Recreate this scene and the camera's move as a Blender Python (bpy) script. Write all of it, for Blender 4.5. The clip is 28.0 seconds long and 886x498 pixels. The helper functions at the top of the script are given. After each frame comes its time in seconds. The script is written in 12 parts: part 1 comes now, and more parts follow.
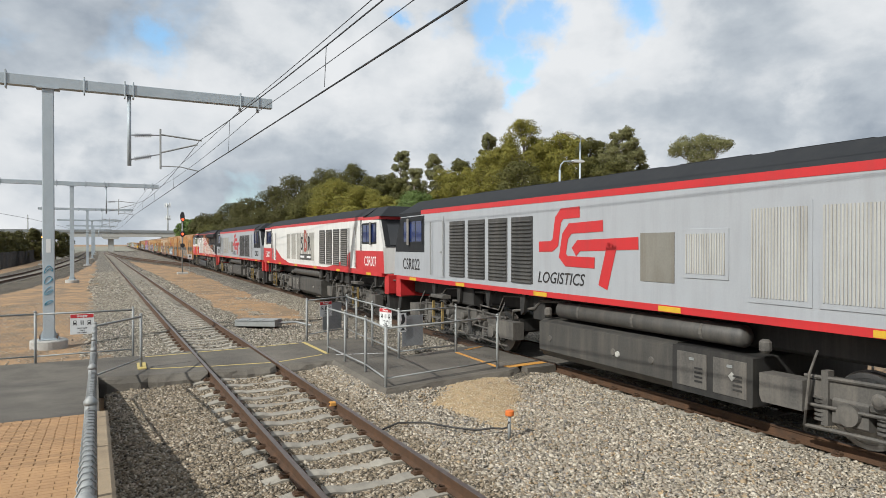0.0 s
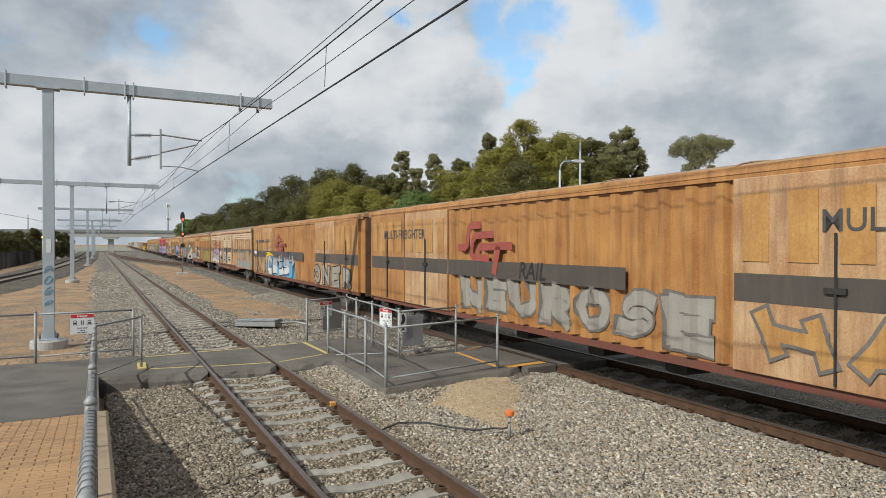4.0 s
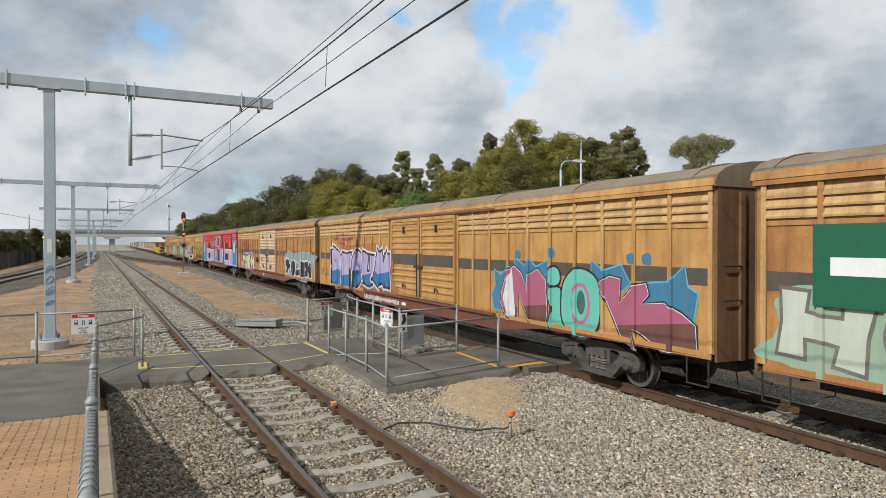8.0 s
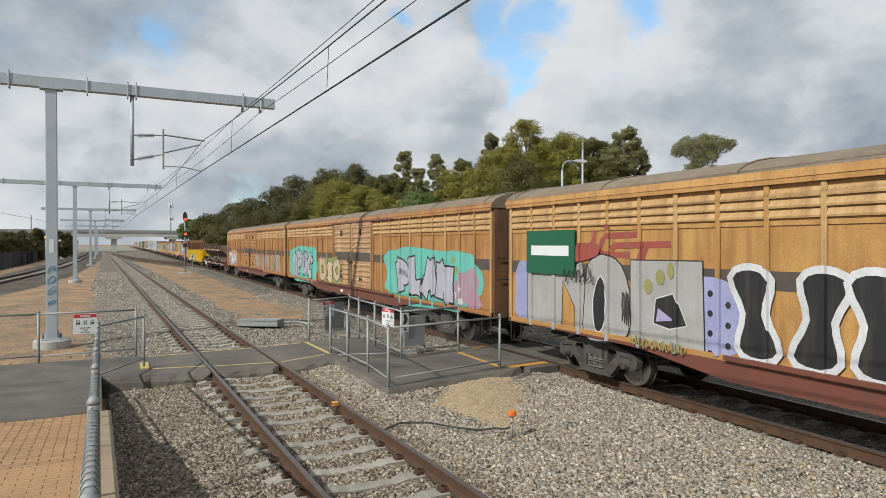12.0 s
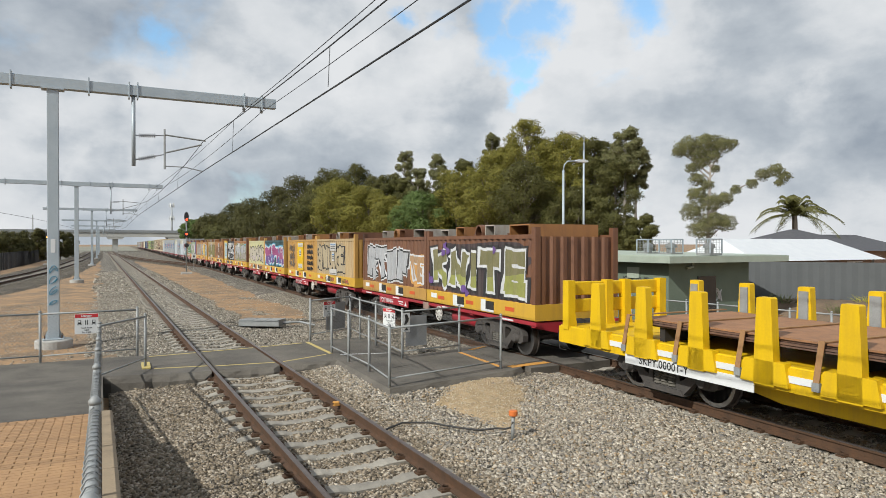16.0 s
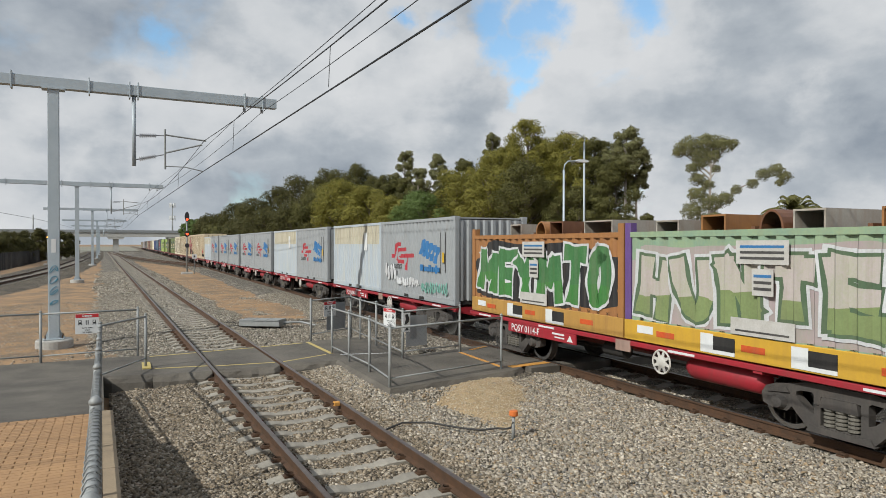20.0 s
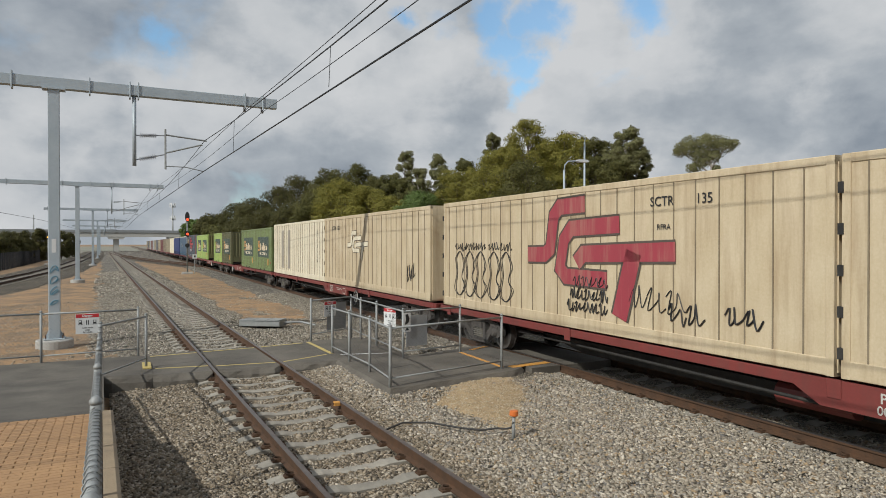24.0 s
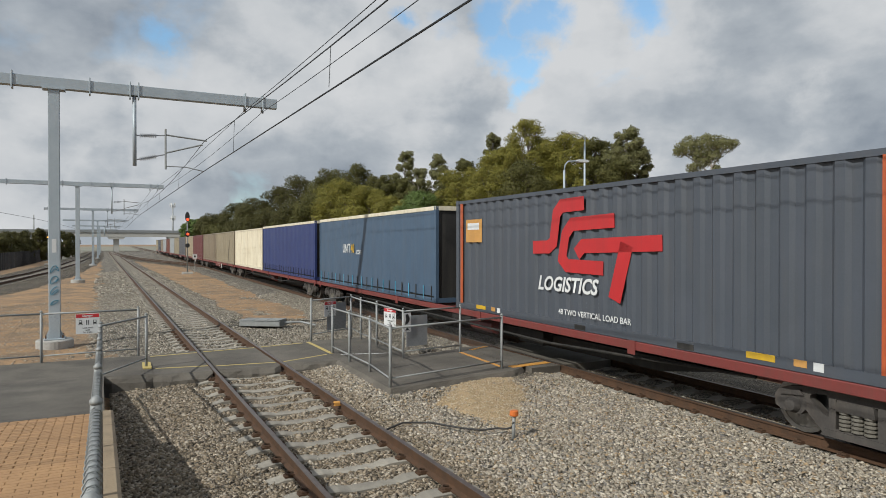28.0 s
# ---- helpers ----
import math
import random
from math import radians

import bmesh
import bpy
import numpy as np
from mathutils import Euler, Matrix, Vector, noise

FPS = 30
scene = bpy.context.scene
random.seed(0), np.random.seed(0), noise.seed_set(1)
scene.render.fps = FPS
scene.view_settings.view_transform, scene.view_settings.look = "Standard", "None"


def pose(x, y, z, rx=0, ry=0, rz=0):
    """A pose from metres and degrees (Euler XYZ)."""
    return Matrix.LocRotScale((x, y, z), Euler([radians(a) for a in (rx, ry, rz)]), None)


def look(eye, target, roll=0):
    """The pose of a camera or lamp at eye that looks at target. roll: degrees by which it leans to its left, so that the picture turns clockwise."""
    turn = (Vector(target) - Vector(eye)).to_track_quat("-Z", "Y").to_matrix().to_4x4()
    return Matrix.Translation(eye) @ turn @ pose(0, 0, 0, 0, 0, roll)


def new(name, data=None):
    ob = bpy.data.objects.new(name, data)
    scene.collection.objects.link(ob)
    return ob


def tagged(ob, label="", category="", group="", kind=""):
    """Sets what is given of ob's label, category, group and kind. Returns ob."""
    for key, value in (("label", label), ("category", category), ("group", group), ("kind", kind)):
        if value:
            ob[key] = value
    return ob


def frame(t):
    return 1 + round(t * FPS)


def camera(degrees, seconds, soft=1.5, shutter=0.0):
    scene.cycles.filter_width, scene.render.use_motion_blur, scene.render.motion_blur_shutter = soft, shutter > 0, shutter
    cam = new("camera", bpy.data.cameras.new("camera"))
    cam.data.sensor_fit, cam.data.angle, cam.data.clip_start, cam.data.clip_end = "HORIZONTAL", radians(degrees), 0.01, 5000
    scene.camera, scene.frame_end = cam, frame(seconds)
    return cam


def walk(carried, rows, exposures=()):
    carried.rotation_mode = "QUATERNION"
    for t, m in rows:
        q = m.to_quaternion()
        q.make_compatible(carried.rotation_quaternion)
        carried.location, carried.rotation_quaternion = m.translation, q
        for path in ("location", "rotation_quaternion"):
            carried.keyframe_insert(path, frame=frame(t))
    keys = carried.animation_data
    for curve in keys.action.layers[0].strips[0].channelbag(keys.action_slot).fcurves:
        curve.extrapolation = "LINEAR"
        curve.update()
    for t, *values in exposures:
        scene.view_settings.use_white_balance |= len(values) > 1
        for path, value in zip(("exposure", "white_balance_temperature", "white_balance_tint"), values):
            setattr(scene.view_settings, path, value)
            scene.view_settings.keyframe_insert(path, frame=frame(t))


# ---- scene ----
# --- camera and its way ---
cam = camera(67.56, 28.0, soft=0.6, shutter=0.0)
YAW = [(0, 27.65), (3, 27.65), (6, 27.60), (8, 27.57), (10, 27.505), (12, 27.445), (15, 27.36), (17, 27.335), (20, 27.31),
       (24, 27.285), (28, 27.275)]
EYE_HEIGHT = 2.756


def aim(yaw):
    a, p = radians(yaw), radians(-0.44)
    eye = Vector((0, 0, EYE_HEIGHT))
    return look(eye, eye + Vector((math.sin(a) * math.cos(p), math.cos(a) * math.cos(p), math.sin(p))), 0)


EXPOSURE = [(0, 0.0), (1, -0.08), (2, -0.16), (3, -0.14), (6, -0.2), (9, -0.08), (12, -0.16), (15, -0.06), (18, -0.18), (19, -0.2), (20, -0.27), (21, -0.38), (24, -0.44), (25, -0.46), (26, -0.28), (27, -0.18), (28, -0.36)]
walk(cam, [(t, aim(a)) for t, a in YAW], [(t, ev, 6370, 10) for t, ev in EXPOSURE])

# --- light ---
SUN_AZ, SUN_EL = radians(-108), radians(38)      # azimuth from +y towards +x
sun_dir = Vector((math.sin(SUN_AZ) * math.cos(SUN_EL), math.cos(SUN_AZ) * math.cos(SUN_EL), math.sin(SUN_EL)))
lamp = bpy.data.lights.new("sun", "SUN")
lamp.energy, lamp.angle, lamp.color = 5.0, radians(0.55), (1.0, 0.998, 0.94)
sun = new("sun", lamp)
sun.matrix_world = look(sun_dir * 100, (0, 0, 0))


# gaps and thick banks in the cloud cover: azimuth, height, radius, softness
CLEAR_SKY = [(31.5, 19.3, 0.05, 0.3), (35.5, 18.6, 0.05, 0.3), (33.0, 17.0, 0.05, 0.3), (33.6, 14.8, 0.04, 0.3), (33.2, 12.8, 0.03, 0.2), (44.2, 19.6, 0.04, 0.2), (43.8, 19.2, 0.05, 0.2), (4.4, 15.8, 0.04, 0.2), (24.3, 19.1, 0.03, 0.1), (-20, 40, 0.35, 0.3), (100, 35, 0.4, 0.3), (60, 60, 0.3, 0.3), (170, 30, 0.35, 0.3), (-80, 55, 0.4, 0.3)]
BRIGHT_CLOUD = [(6.0, 13.0, 0.12, 0.2), (9.5, 11.0, 0.09, 0.2), (27.0, 15.2, 0.09, 0.2), (26.0, 11.8, 0.08, 0.2), (38.5, 17.0, 0.10, 0.2), (45.5, 16.0, 0.11, 0.2), (33.0, 9.8, 0.06, 0.2), (57.0, 10.5, 0.05, 0.2), (-2.0, 11.0, 0.08, 0.2), (20.0, 15.5, 0.06, 0.2)]
DARK_CLOUD = [(47.5, 4.5, 0.08, 0.2), (52.5, 4.2, 0.09, 0.2), (57.5, 4.6, 0.09, 0.2), (62.0, 5.5, 0.09, 0.2), (-5.5, 4.5, 0.10, 0.2), (-1.5, 3.2, 0.10, 0.2), (3.5, 3.4, 0.10, 0.2), (7.5, 3.6, 0.09, 0.2), (-3.0, 8.0, 0.07, 0.2), (0.5, 6.6, 0.06, 0.2), (14.7, 4.8, 0.16, 0.2), (-4.3, 14.7, 0.16, 0.3), (5.0, 17.6, 0.14, 0.2), (55.1, 14.1, 0.16, 0.2), (-4.3, 13.9, 0.2, 0.3), (10.2, 17.3, 0.2, 0.2), (29.6, 10.5, 0.1, 0.2), (52.3, 16.0, 0.22, 0.2), (51.1, 10.7, 0.12, 0.2), (16.6, 10.3, 0.09, 0.1), (58.0, 13.3, 0.15, 0.2), (-40, 30, 0.4, 0.3), (90, 45, 0.5, 0.3), (150, 20, 0.4, 0.3)]


def build_world():
    world = bpy.data.worlds.new("sky")
    scene.world = world
    world.use_nodes = True
    nt = world.node_tree
    nt.nodes.clear()
    N, L = nt.nodes.new, nt.links.new
    out, bg = N("ShaderNodeOutputWorld"), N("ShaderNodeBackground")
    sky = N("ShaderNodeTexSky")
    sky.sky_type, sky.sun_disc = "NISHITA", False
    sky.sun_elevation, sky.sun_rotation = SUN_EL, SUN_AZ
    sky.air_density, sky.dust_density, sky.ozone_density = 1.0, 1.2, 1.0
    tc = N("ShaderNodeTexCoord")
    mp = N("ShaderNodeMapping"); mp.inputs["Scale"].default_value = (1.0, 1.0, 1.7); mp.inputs["Location"].default_value = (0.35, 0.9, 0.2)
    L(tc.outputs["Generated"], mp.inputs[0])

    def cloud(scale, detail, rough, shift, warp):
        off = N("ShaderNodeVectorMath"); off.operation = "ADD"; off.inputs[1].default_value = shift
        n = N("ShaderNodeTexNoise")
        n.inputs["Scale"].default_value, n.inputs["Detail"].default_value, n.inputs["Roughness"].default_value, n.inputs["Distortion"].default_value = scale, detail, rough, warp
        L(mp.outputs[0], off.inputs[0]); L(off.outputs[0], n.inputs["Vector"])
        return n.outputs["Fac"]
    # the direction, ruffled at two scales, for the ragged rims of the clouds
    wob = N("ShaderNodeTexNoise"); wob.inputs["Scale"].default_value, wob.inputs["Detail"].default_value, wob.inputs["Roughness"].default_value = 9.0, 7, 0.6
    L(tc.outputs["Generated"], wob.inputs["Vector"])
    mid = N("ShaderNodeVectorMath"); mid.operation = "SUBTRACT"; mid.inputs[1].default_value = (0.5, 0.5, 0.5)
    L(wob.outputs["Color"], mid.inputs[0])
    amp = N("ShaderNodeVectorMath"); amp.operation = "SCALE"; amp.inputs["Scale"].default_value = 0.15
    L(mid.outputs[0], amp.inputs[0])
    ruf = N("ShaderNodeVectorMath"); ruf.operation = "ADD"
    L(tc.outputs["Generated"], ruf.inputs[0]); L(amp.outputs[0], ruf.inputs[1])

    def spot(az, el, r, soft):
        """One where the sky looks towards (az, el), fading to nought r radians away."""
        a, e = radians(az), radians(el)
        dst = N("ShaderNodeVectorMath"); dst.operation = "DISTANCE"
        dst.inputs[1].default_value = (math.sin(a) * math.cos(e), math.cos(a) * math.cos(e), math.sin(e))
        L(ruf.outputs[0], dst.inputs[0])
        mr = N("ShaderNodeMapRange"); mr.interpolation_type = "SMOOTHSTEP"
        mr.inputs[1].default_value, mr.inputs[2].default_value, mr.inputs[3].default_value, mr.inputs[4].default_value = r, r * soft, 0.0, 1.0
        L(dst.outputs["Value"], mr.inputs[0])
        return mr.outputs[0]

    def joined(spots):
        out_s = spots[0]
        for o in spots[1:]:
            mx = N("ShaderNodeMath"); mx.operation = "MAXIMUM"
            L(out_s, mx.inputs[0]); L(o, mx.inputs[1]); out_s = mx.outputs[0]
        return out_s

    gaps = joined([spot(*g) for g in CLEAR_SKY])
    banks = joined([spot(*g) for g in DARK_CLOUD])
    bright = joined([spot(*g) for g in BRIGHT_CLOUD])
    thin = N("ShaderNodeMapRange"); thin.inputs[1].default_value, thin.inputs[2].default_value, thin.inputs[4].default_value = 0.38, 0.30, 0.55
    L(cloud(3.1, 8, 0.52, (0, 0, 0), 0.35), thin.inputs[0])
    open_sky = N("ShaderNodeMath"); open_sky.operation = "MAXIMUM"
    L(gaps, open_sky.inputs[0]); L(thin.outputs[0], open_sky.inputs[1])
    # billows: broad masses and small puffs, greyer underneath and in the thick banks
    puff = N("ShaderNodeMix"); puff.data_type = "FLOAT"; puff.inputs[0].default_value = 0.42
    L(cloud(3.2, 5, 0.45, (4.3, 1.7, 0.6), 0.2), puff.inputs[2]); L(cloud(7.5, 9, 0.56, (1.3, 7.7, 2.6), 0.1), puff.inputs[3])
    less = N("ShaderNodeMath"); less.operation = "MULTIPLY_ADD"; less.inputs[1].default_value = -0.095
    L(banks, less.inputs[0]); L(puff.outputs[0], less.inputs[2])
    more = N("ShaderNodeMath"); more.operation = "MULTIPLY_ADD"; more.inputs[1].default_value = 0.085
    L(bright, more.inputs[0]); L(less.outputs[0], more.inputs[2])
    tone = N("ShaderNodeValToRGB")
    e = tone.color_ramp.elements
    e[0].position, e[0].color = 0.30, (0.44, 0.50, 0.57, 1)
    e[1].position, e[1].color = 0.58, (1.03, 1.045, 1.05, 1)
    m = e.new(0.41); m.color = (0.66, 0.715, 0.765, 1)
    m = e.new(0.49); m.color = (0.90, 0.93, 0.95, 1)
    L(more.outputs[0], tone.inputs[0])
    scale = N("ShaderNodeVectorMath"); scale.operation = "SCALE"; scale.inputs["Scale"].default_value = 9.3
    L(tone.outputs[0], scale.inputs[0])
    clear = N("ShaderNodeVectorMath"); clear.operation = "MULTIPLY"; clear.inputs[1].default_value = (2.1, 2.65, 2.7)
    L(sky.outputs[0], clear.inputs[0])
    veil = N("ShaderNodeMath"); veil.operation = "MULTIPLY"; veil.inputs[1].default_value = 0.86
    L(open_sky.outputs[0], veil.inputs[0])
    mix = N("ShaderNodeMix"); mix.data_type = "RGBA"
    L(veil.outputs[0], mix.inputs["Factor"]); L(scale.outputs[0], mix.inputs["A"]); L(clear.outputs[0], mix.inputs["B"])
    L(mix.outputs["Result"], bg.inputs[0])
    bg.inputs[1].default_value = 0.086
    L(bg.outputs[0], out.inputs[0])


build_world()

# --- materials ---
MATS = {}
ALBEDO = 0.80          # all paints and stones are scaled down, so the strong sun leaves deeper shade


def mat(name, color, color2=None, rough=0.7, metal=0.0, scale=3.0, fine=40.0, bump=0.15, dist=0.01, spec=0.5, stretch=(1, 1, 1),
        dirt=None, dirt_amount=0.0, coat=0.0, emit=0.0, random_tone=0.0, contrast=(0.35, 0.65), trans=0.0):
    """Two tones mixed by noise at two scales, optional streaked dirt, fine relief; all in metres of the object's own space."""
    if name in MATS:
        return MATS[name]
    ma = bpy.data.materials.new(name)
    ma.use_nodes = True
    nt = ma.node_tree
    N, L = nt.nodes.new, nt.links.new
    b = nt.nodes["Principled BSDF"]
    b.inputs["Roughness"].default_value, b.inputs["Metallic"].default_value = rough, metal
    b.inputs["Specular IOR Level"].default_value = spec
    b.inputs["Coat Weight"].default_value = coat
    b.inputs["Transmission Weight"].default_value = trans
    color2 = color2 or tuple(c * 0.78 for c in color)
    if not emit:
        color, color2 = tuple(c * ALBEDO for c in color), tuple(c * ALBEDO for c in color2)
        dirt = dirt and tuple(c * ALBEDO for c in dirt)
    tc = N("ShaderNodeTexCoord")
    mp = N("ShaderNodeMapping"); mp.inputs["Scale"].default_value = stretch
    L(tc.outputs["Object"], mp.inputs[0])
    big, small = N("ShaderNodeTexNoise"), N("ShaderNodeTexNoise")
    for n, s, d in ((big, scale, 6), (small, fine, 4)):
        n.inputs["Scale"].default_value, n.inputs["Detail"].default_value, n.inputs["Roughness"].default_value = s, d, 0.6
        L(mp.outputs[0], n.inputs["Vector"])
    avg = N("ShaderNodeMix"); avg.data_type = "FLOAT"; avg.inputs[0].default_value = 0.4
    L(big.outputs["Fac"], avg.inputs[2]); L(small.outputs["Fac"], avg.inputs[3])
    ramp = N("ShaderNodeMapRange"); ramp.inputs[1].default_value, ramp.inputs[2].default_value = contrast
    L(avg.outputs[0], ramp.inputs[0])
    mix = N("ShaderNodeMix"); mix.data_type = "RGBA"
    mix.inputs["A"].default_value, mix.inputs["B"].default_value = (*color, 1), (*color2, 1)
    L(ramp.outputs[0], mix.inputs["Factor"])
    col = mix.outputs["Result"]
    if dirt:
        ms = N("ShaderNodeMapping"); ms.inputs["Scale"].default_value = (2.2, 2.2, 0.22)
        L(tc.outputs["Object"], ms.inputs[0])
        st = N("ShaderNodeTexNoise"); st.inputs["Scale"].default_value, st.inputs["Detail"].default_value, st.inputs["Roughness"].default_value = 2.4, 7, 0.65
        L(ms.outputs[0], st.inputs["Vector"])
        r2 = N("ShaderNodeMapRange"); r2.inputs[1].default_value, r2.inputs[2].default_value, r2.inputs[4].default_value = 0.45, 0.75, dirt_amount
        L(st.outputs["Fac"], r2.inputs[0])
        m2 = N("ShaderNodeMix"); m2.data_type = "RGBA"; m2.inputs["B"].default_value = (*dirt, 1)
        L(r2.outputs[0], m2.inputs["Factor"]); L(col, m2.inputs["A"])
        col = m2.outputs["Result"]
    if random_tone:
        oi = N("ShaderNodeObjectInfo")
        mr = N("ShaderNodeMapRange"); mr.inputs[3].default_value, mr.inputs[4].default_value = 1 - random_tone, 1 + random_tone
        L(oi.outputs["Random"], mr.inputs[0])
        sc = N("ShaderNodeVectorMath"); sc.operation = "SCALE"
        L(col, sc.inputs[0]); L(mr.outputs[0], sc.inputs["Scale"])
        col = sc.outputs[0]
    L(col, b.inputs["Base Color"])
    if bump:
        bp = N("ShaderNodeBump"); bp.inputs["Strength"].default_value, bp.inputs["Distance"].default_value = bump, dist
        L(avg.outputs[0], bp.inputs["Height"]); L(bp.outputs[0], b.inputs["Normal"])
    if emit:
        b.inputs["Emission Color"].default_value, b.inputs["Emission Strength"].default_value = (*color, 1), emit
    MATS[name] = ma
    return ma


def island_mat(name, stops, rough=0.85, bump=0.4, scale=30, dist=0.01):
    """A material whose tone differs from loose piece to loose piece."""
    stops = [tuple(c * ALBEDO for c in t) for t in stops]
    if name in MATS:
        return MATS[name]
    ma = mat(name, stops[0], rough=rough, bump=bump, scale=scale, dist=dist)
    nt = ma.node_tree
    N, L = nt.nodes.new, nt.links.new
    geo, ramp = N("ShaderNodeNewGeometry"), N("ShaderNodeValToRGB")
    e = ramp.color_ramp.elements
    e[0].color, e[-1].color = (*stops[0], 1), (*stops[-1], 1)
    for i, c in enumerate(stops[1:-1], 1):
        e.new(i / (len(stops) - 1)).color = (*c, 1)
    L(geo.outputs["Random Per Island"], ramp.inputs[0])
    mixn = [n for n in nt.nodes if n.bl_idname == "ShaderNodeMix" and n.data_type == "RGBA"][0]
    mul = N("ShaderNodeMix"); mul.data_type = "RGBA"; mul.blend_type = "MULTIPLY"; mul.inputs["Factor"].default_value = 0.35
    L(ramp.outputs[0], mul.inputs["A"])
    mixn.inputs["A"].default_value, mixn.inputs["B"].default_value = (1, 1, 1, 1), (0.3, 0.3, 0.3, 1)
    L(mixn.outputs["Result"], mul.inputs["B"])
    L(mul.outputs["Result"], nt.nodes["Principled BSDF"].inputs["Base Color"])
    return ma


def stone_bed_mat(name, stops, per_metre, joint):
    """Packed crushed stone: every cell a stone of its own tone, sunk joints between them."""
    stops = [tuple(c * ALBEDO for c in t) for t in stops]
    ma = bpy.data.materials.new(name)
    ma.use_nodes = True
    nt = ma.node_tree
    N, L = nt.nodes.new, nt.links.new
    b = nt.nodes["Principled BSDF"]
    b.inputs["Roughness"].default_value = 0.92
    tc = N("ShaderNodeTexCoord")
    cell, rim = N("ShaderNodeTexVoronoi"), N("ShaderNodeTexVoronoi")
    rim.feature = "DISTANCE_TO_EDGE"
    for n in (cell, rim):
        n.inputs["Scale"].default_value = per_metre
        L(tc.outputs["Object"], n.inputs["Vector"])
    sep = N("ShaderNodeSeparateColor"); L(cell.outputs["Color"], sep.inputs[0])
    ramp = N("ShaderNodeValToRGB")
    e = ramp.color_ramp.elements
    e[0].color, e[-1].color = (*stops[0], 1), (*stops[-1], 1)
    for i, c in enumerate(stops[1:-1], 1):
        e.new(i / (len(stops) - 1)).color = (*c, 1)
    L(sep.outputs[0], ramp.inputs[0])
    edge = N("ShaderNodeMapRange"); edge.inputs[1].default_value, edge.inputs[2].default_value = 0.02, 0.16
    L(rim.outputs["Distance"], edge.inputs[0])
    mix = N("ShaderNodeMix"); mix.data_type = "RGBA"; mix.inputs["A"].default_value = (*joint, 1)
    L(edge.outputs[0], mix.inputs["Factor"]); L(ramp.outputs[0], mix.inputs["B"])
    wide = N("ShaderNodeTexNoise"); wide.inputs["Scale"].default_value, wide.inputs["Detail"].default_value = 0.7, 5
    L(tc.outputs["Object"], wide.inputs["Vector"])
    mr = N("ShaderNodeMapRange"); mr.inputs[1].default_value, mr.inputs[2].default_value, mr.inputs[3].default_value, mr.inputs[4].default_value = 0.35, 0.65, 0.8, 1.2
    L(wide.outputs["Fac"], mr.inputs[0])
    sc = N("ShaderNodeVectorMath"); sc.operation = "SCALE"
    L(mix.outputs["Result"], sc.inputs[0]); L(mr.outputs[0], sc.inputs["Scale"]); L(sc.outputs[0], b.inputs["Base Color"])
    tilt = N("ShaderNodeMath"); tilt.operation = "MULTIPLY_ADD"; tilt.inputs[1].default_value = 0.6
    L(sep.outputs[1], tilt.inputs[0]); L(edge.outputs[0], tilt.inputs[2])
    bp = N("ShaderNodeBump"); bp.inputs["Strength"].default_value, bp.inputs["Distance"].default_value = 1.0, 0.045
    L(tilt.outputs[0], bp.inputs["Height"]); L(bp.outputs[0], b.inputs["Normal"])
    MATS[name] = ma
    return ma


steel_galv = mat("galvanised_steel", (0.37, 0.375, 0.36), (0.26, 0.265, 0.255), 0.62, 0.25, 6, 60, 0.1)
mast_grey = mat("mast_grey", (0.50, 0.55, 0.58), (0.40, 0.45, 0.48), 0.55, 0.2, 2, 50, 0.06)
rail_rust = mat("rail_rust", (0.125, 0.062, 0.030), (0.066, 0.038, 0.022), 0.8, 0.2, 6, 60, 0.2)
rail_head = mat("rail_head", (0.23, 0.19, 0.17), (0.16, 0.12, 0.10), 0.38, 0.8, 6, 60, 0.05)
concrete = mat("sleeper_concrete", (0.39, 0.35, 0.285), (0.25, 0.222, 0.18), 0.9, 0, 5, 70, 0.4, random_tone=0.12)
pale_concrete = mat("pale_concrete", (0.50, 0.48, 0.44), (0.36, 0.34, 0.31), 0.9, 0, 3, 60, 0.3)
asphalt = mat("asphalt", (0.175, 0.152, 0.122), (0.068, 0.058, 0.046), 0.9, 0, 0.9, 70, 1.0, 0.012, contrast=(0.36, 0.64))
yellow_paint = mat("yellow_paint", (0.62, 0.46, 0.12), (0.45, 0.36, 0.15), 0.7, 0, 8, 90, 0.2)
orange_paint = mat("orange_paint", (0.72, 0.33, 0.05), (0.55, 0.27, 0.07), 0.7, 0, 8, 90, 0.2)
white_paint = mat("white_paint", (0.80, 0.80, 0.78), (0.70, 0.70, 0.68), 0.5, 0, 4, 60, 0.05)
black_paint = mat("black_paint", (0.022, 0.022, 0.024), (0.035, 0.034, 0.034), 0.5, 0, 4, 60, 0.05)
sign_red = mat("sign_red", (0.60, 0.03, 0.035), (0.5, 0.03, 0.035), 0.5, 0, 4, 60, 0.03)
stone = island_mat("ballast_stone", [(0.060, 0.047, 0.032), (0.241, 0.188, 0.124), (0.373, 0.292, 0.200), (0.132, 0.102, 0.068), (0.600, 0.515, 0.400), (0.230, 0.160, 0.088)])
stone_pale = island_mat("pale_ballast_stone", [(0.125, 0.104, 0.076), (0.477, 0.408, 0.312), (0.309, 0.258, 0.188), (0.720, 0.630, 0.500), (0.194, 0.178, 0.162), (0.455, 0.320, 0.178)])
ballast_bed = stone_bed_mat("ballast_bed", [(0.113, 0.091, 0.059), (0.287, 0.226, 0.153), (0.217, 0.170, 0.113), (0.435, 0.354, 0.248), (0.174, 0.135, 0.089), (0.321, 0.256, 0.172)], 17, (0.03, 0.026, 0.02))
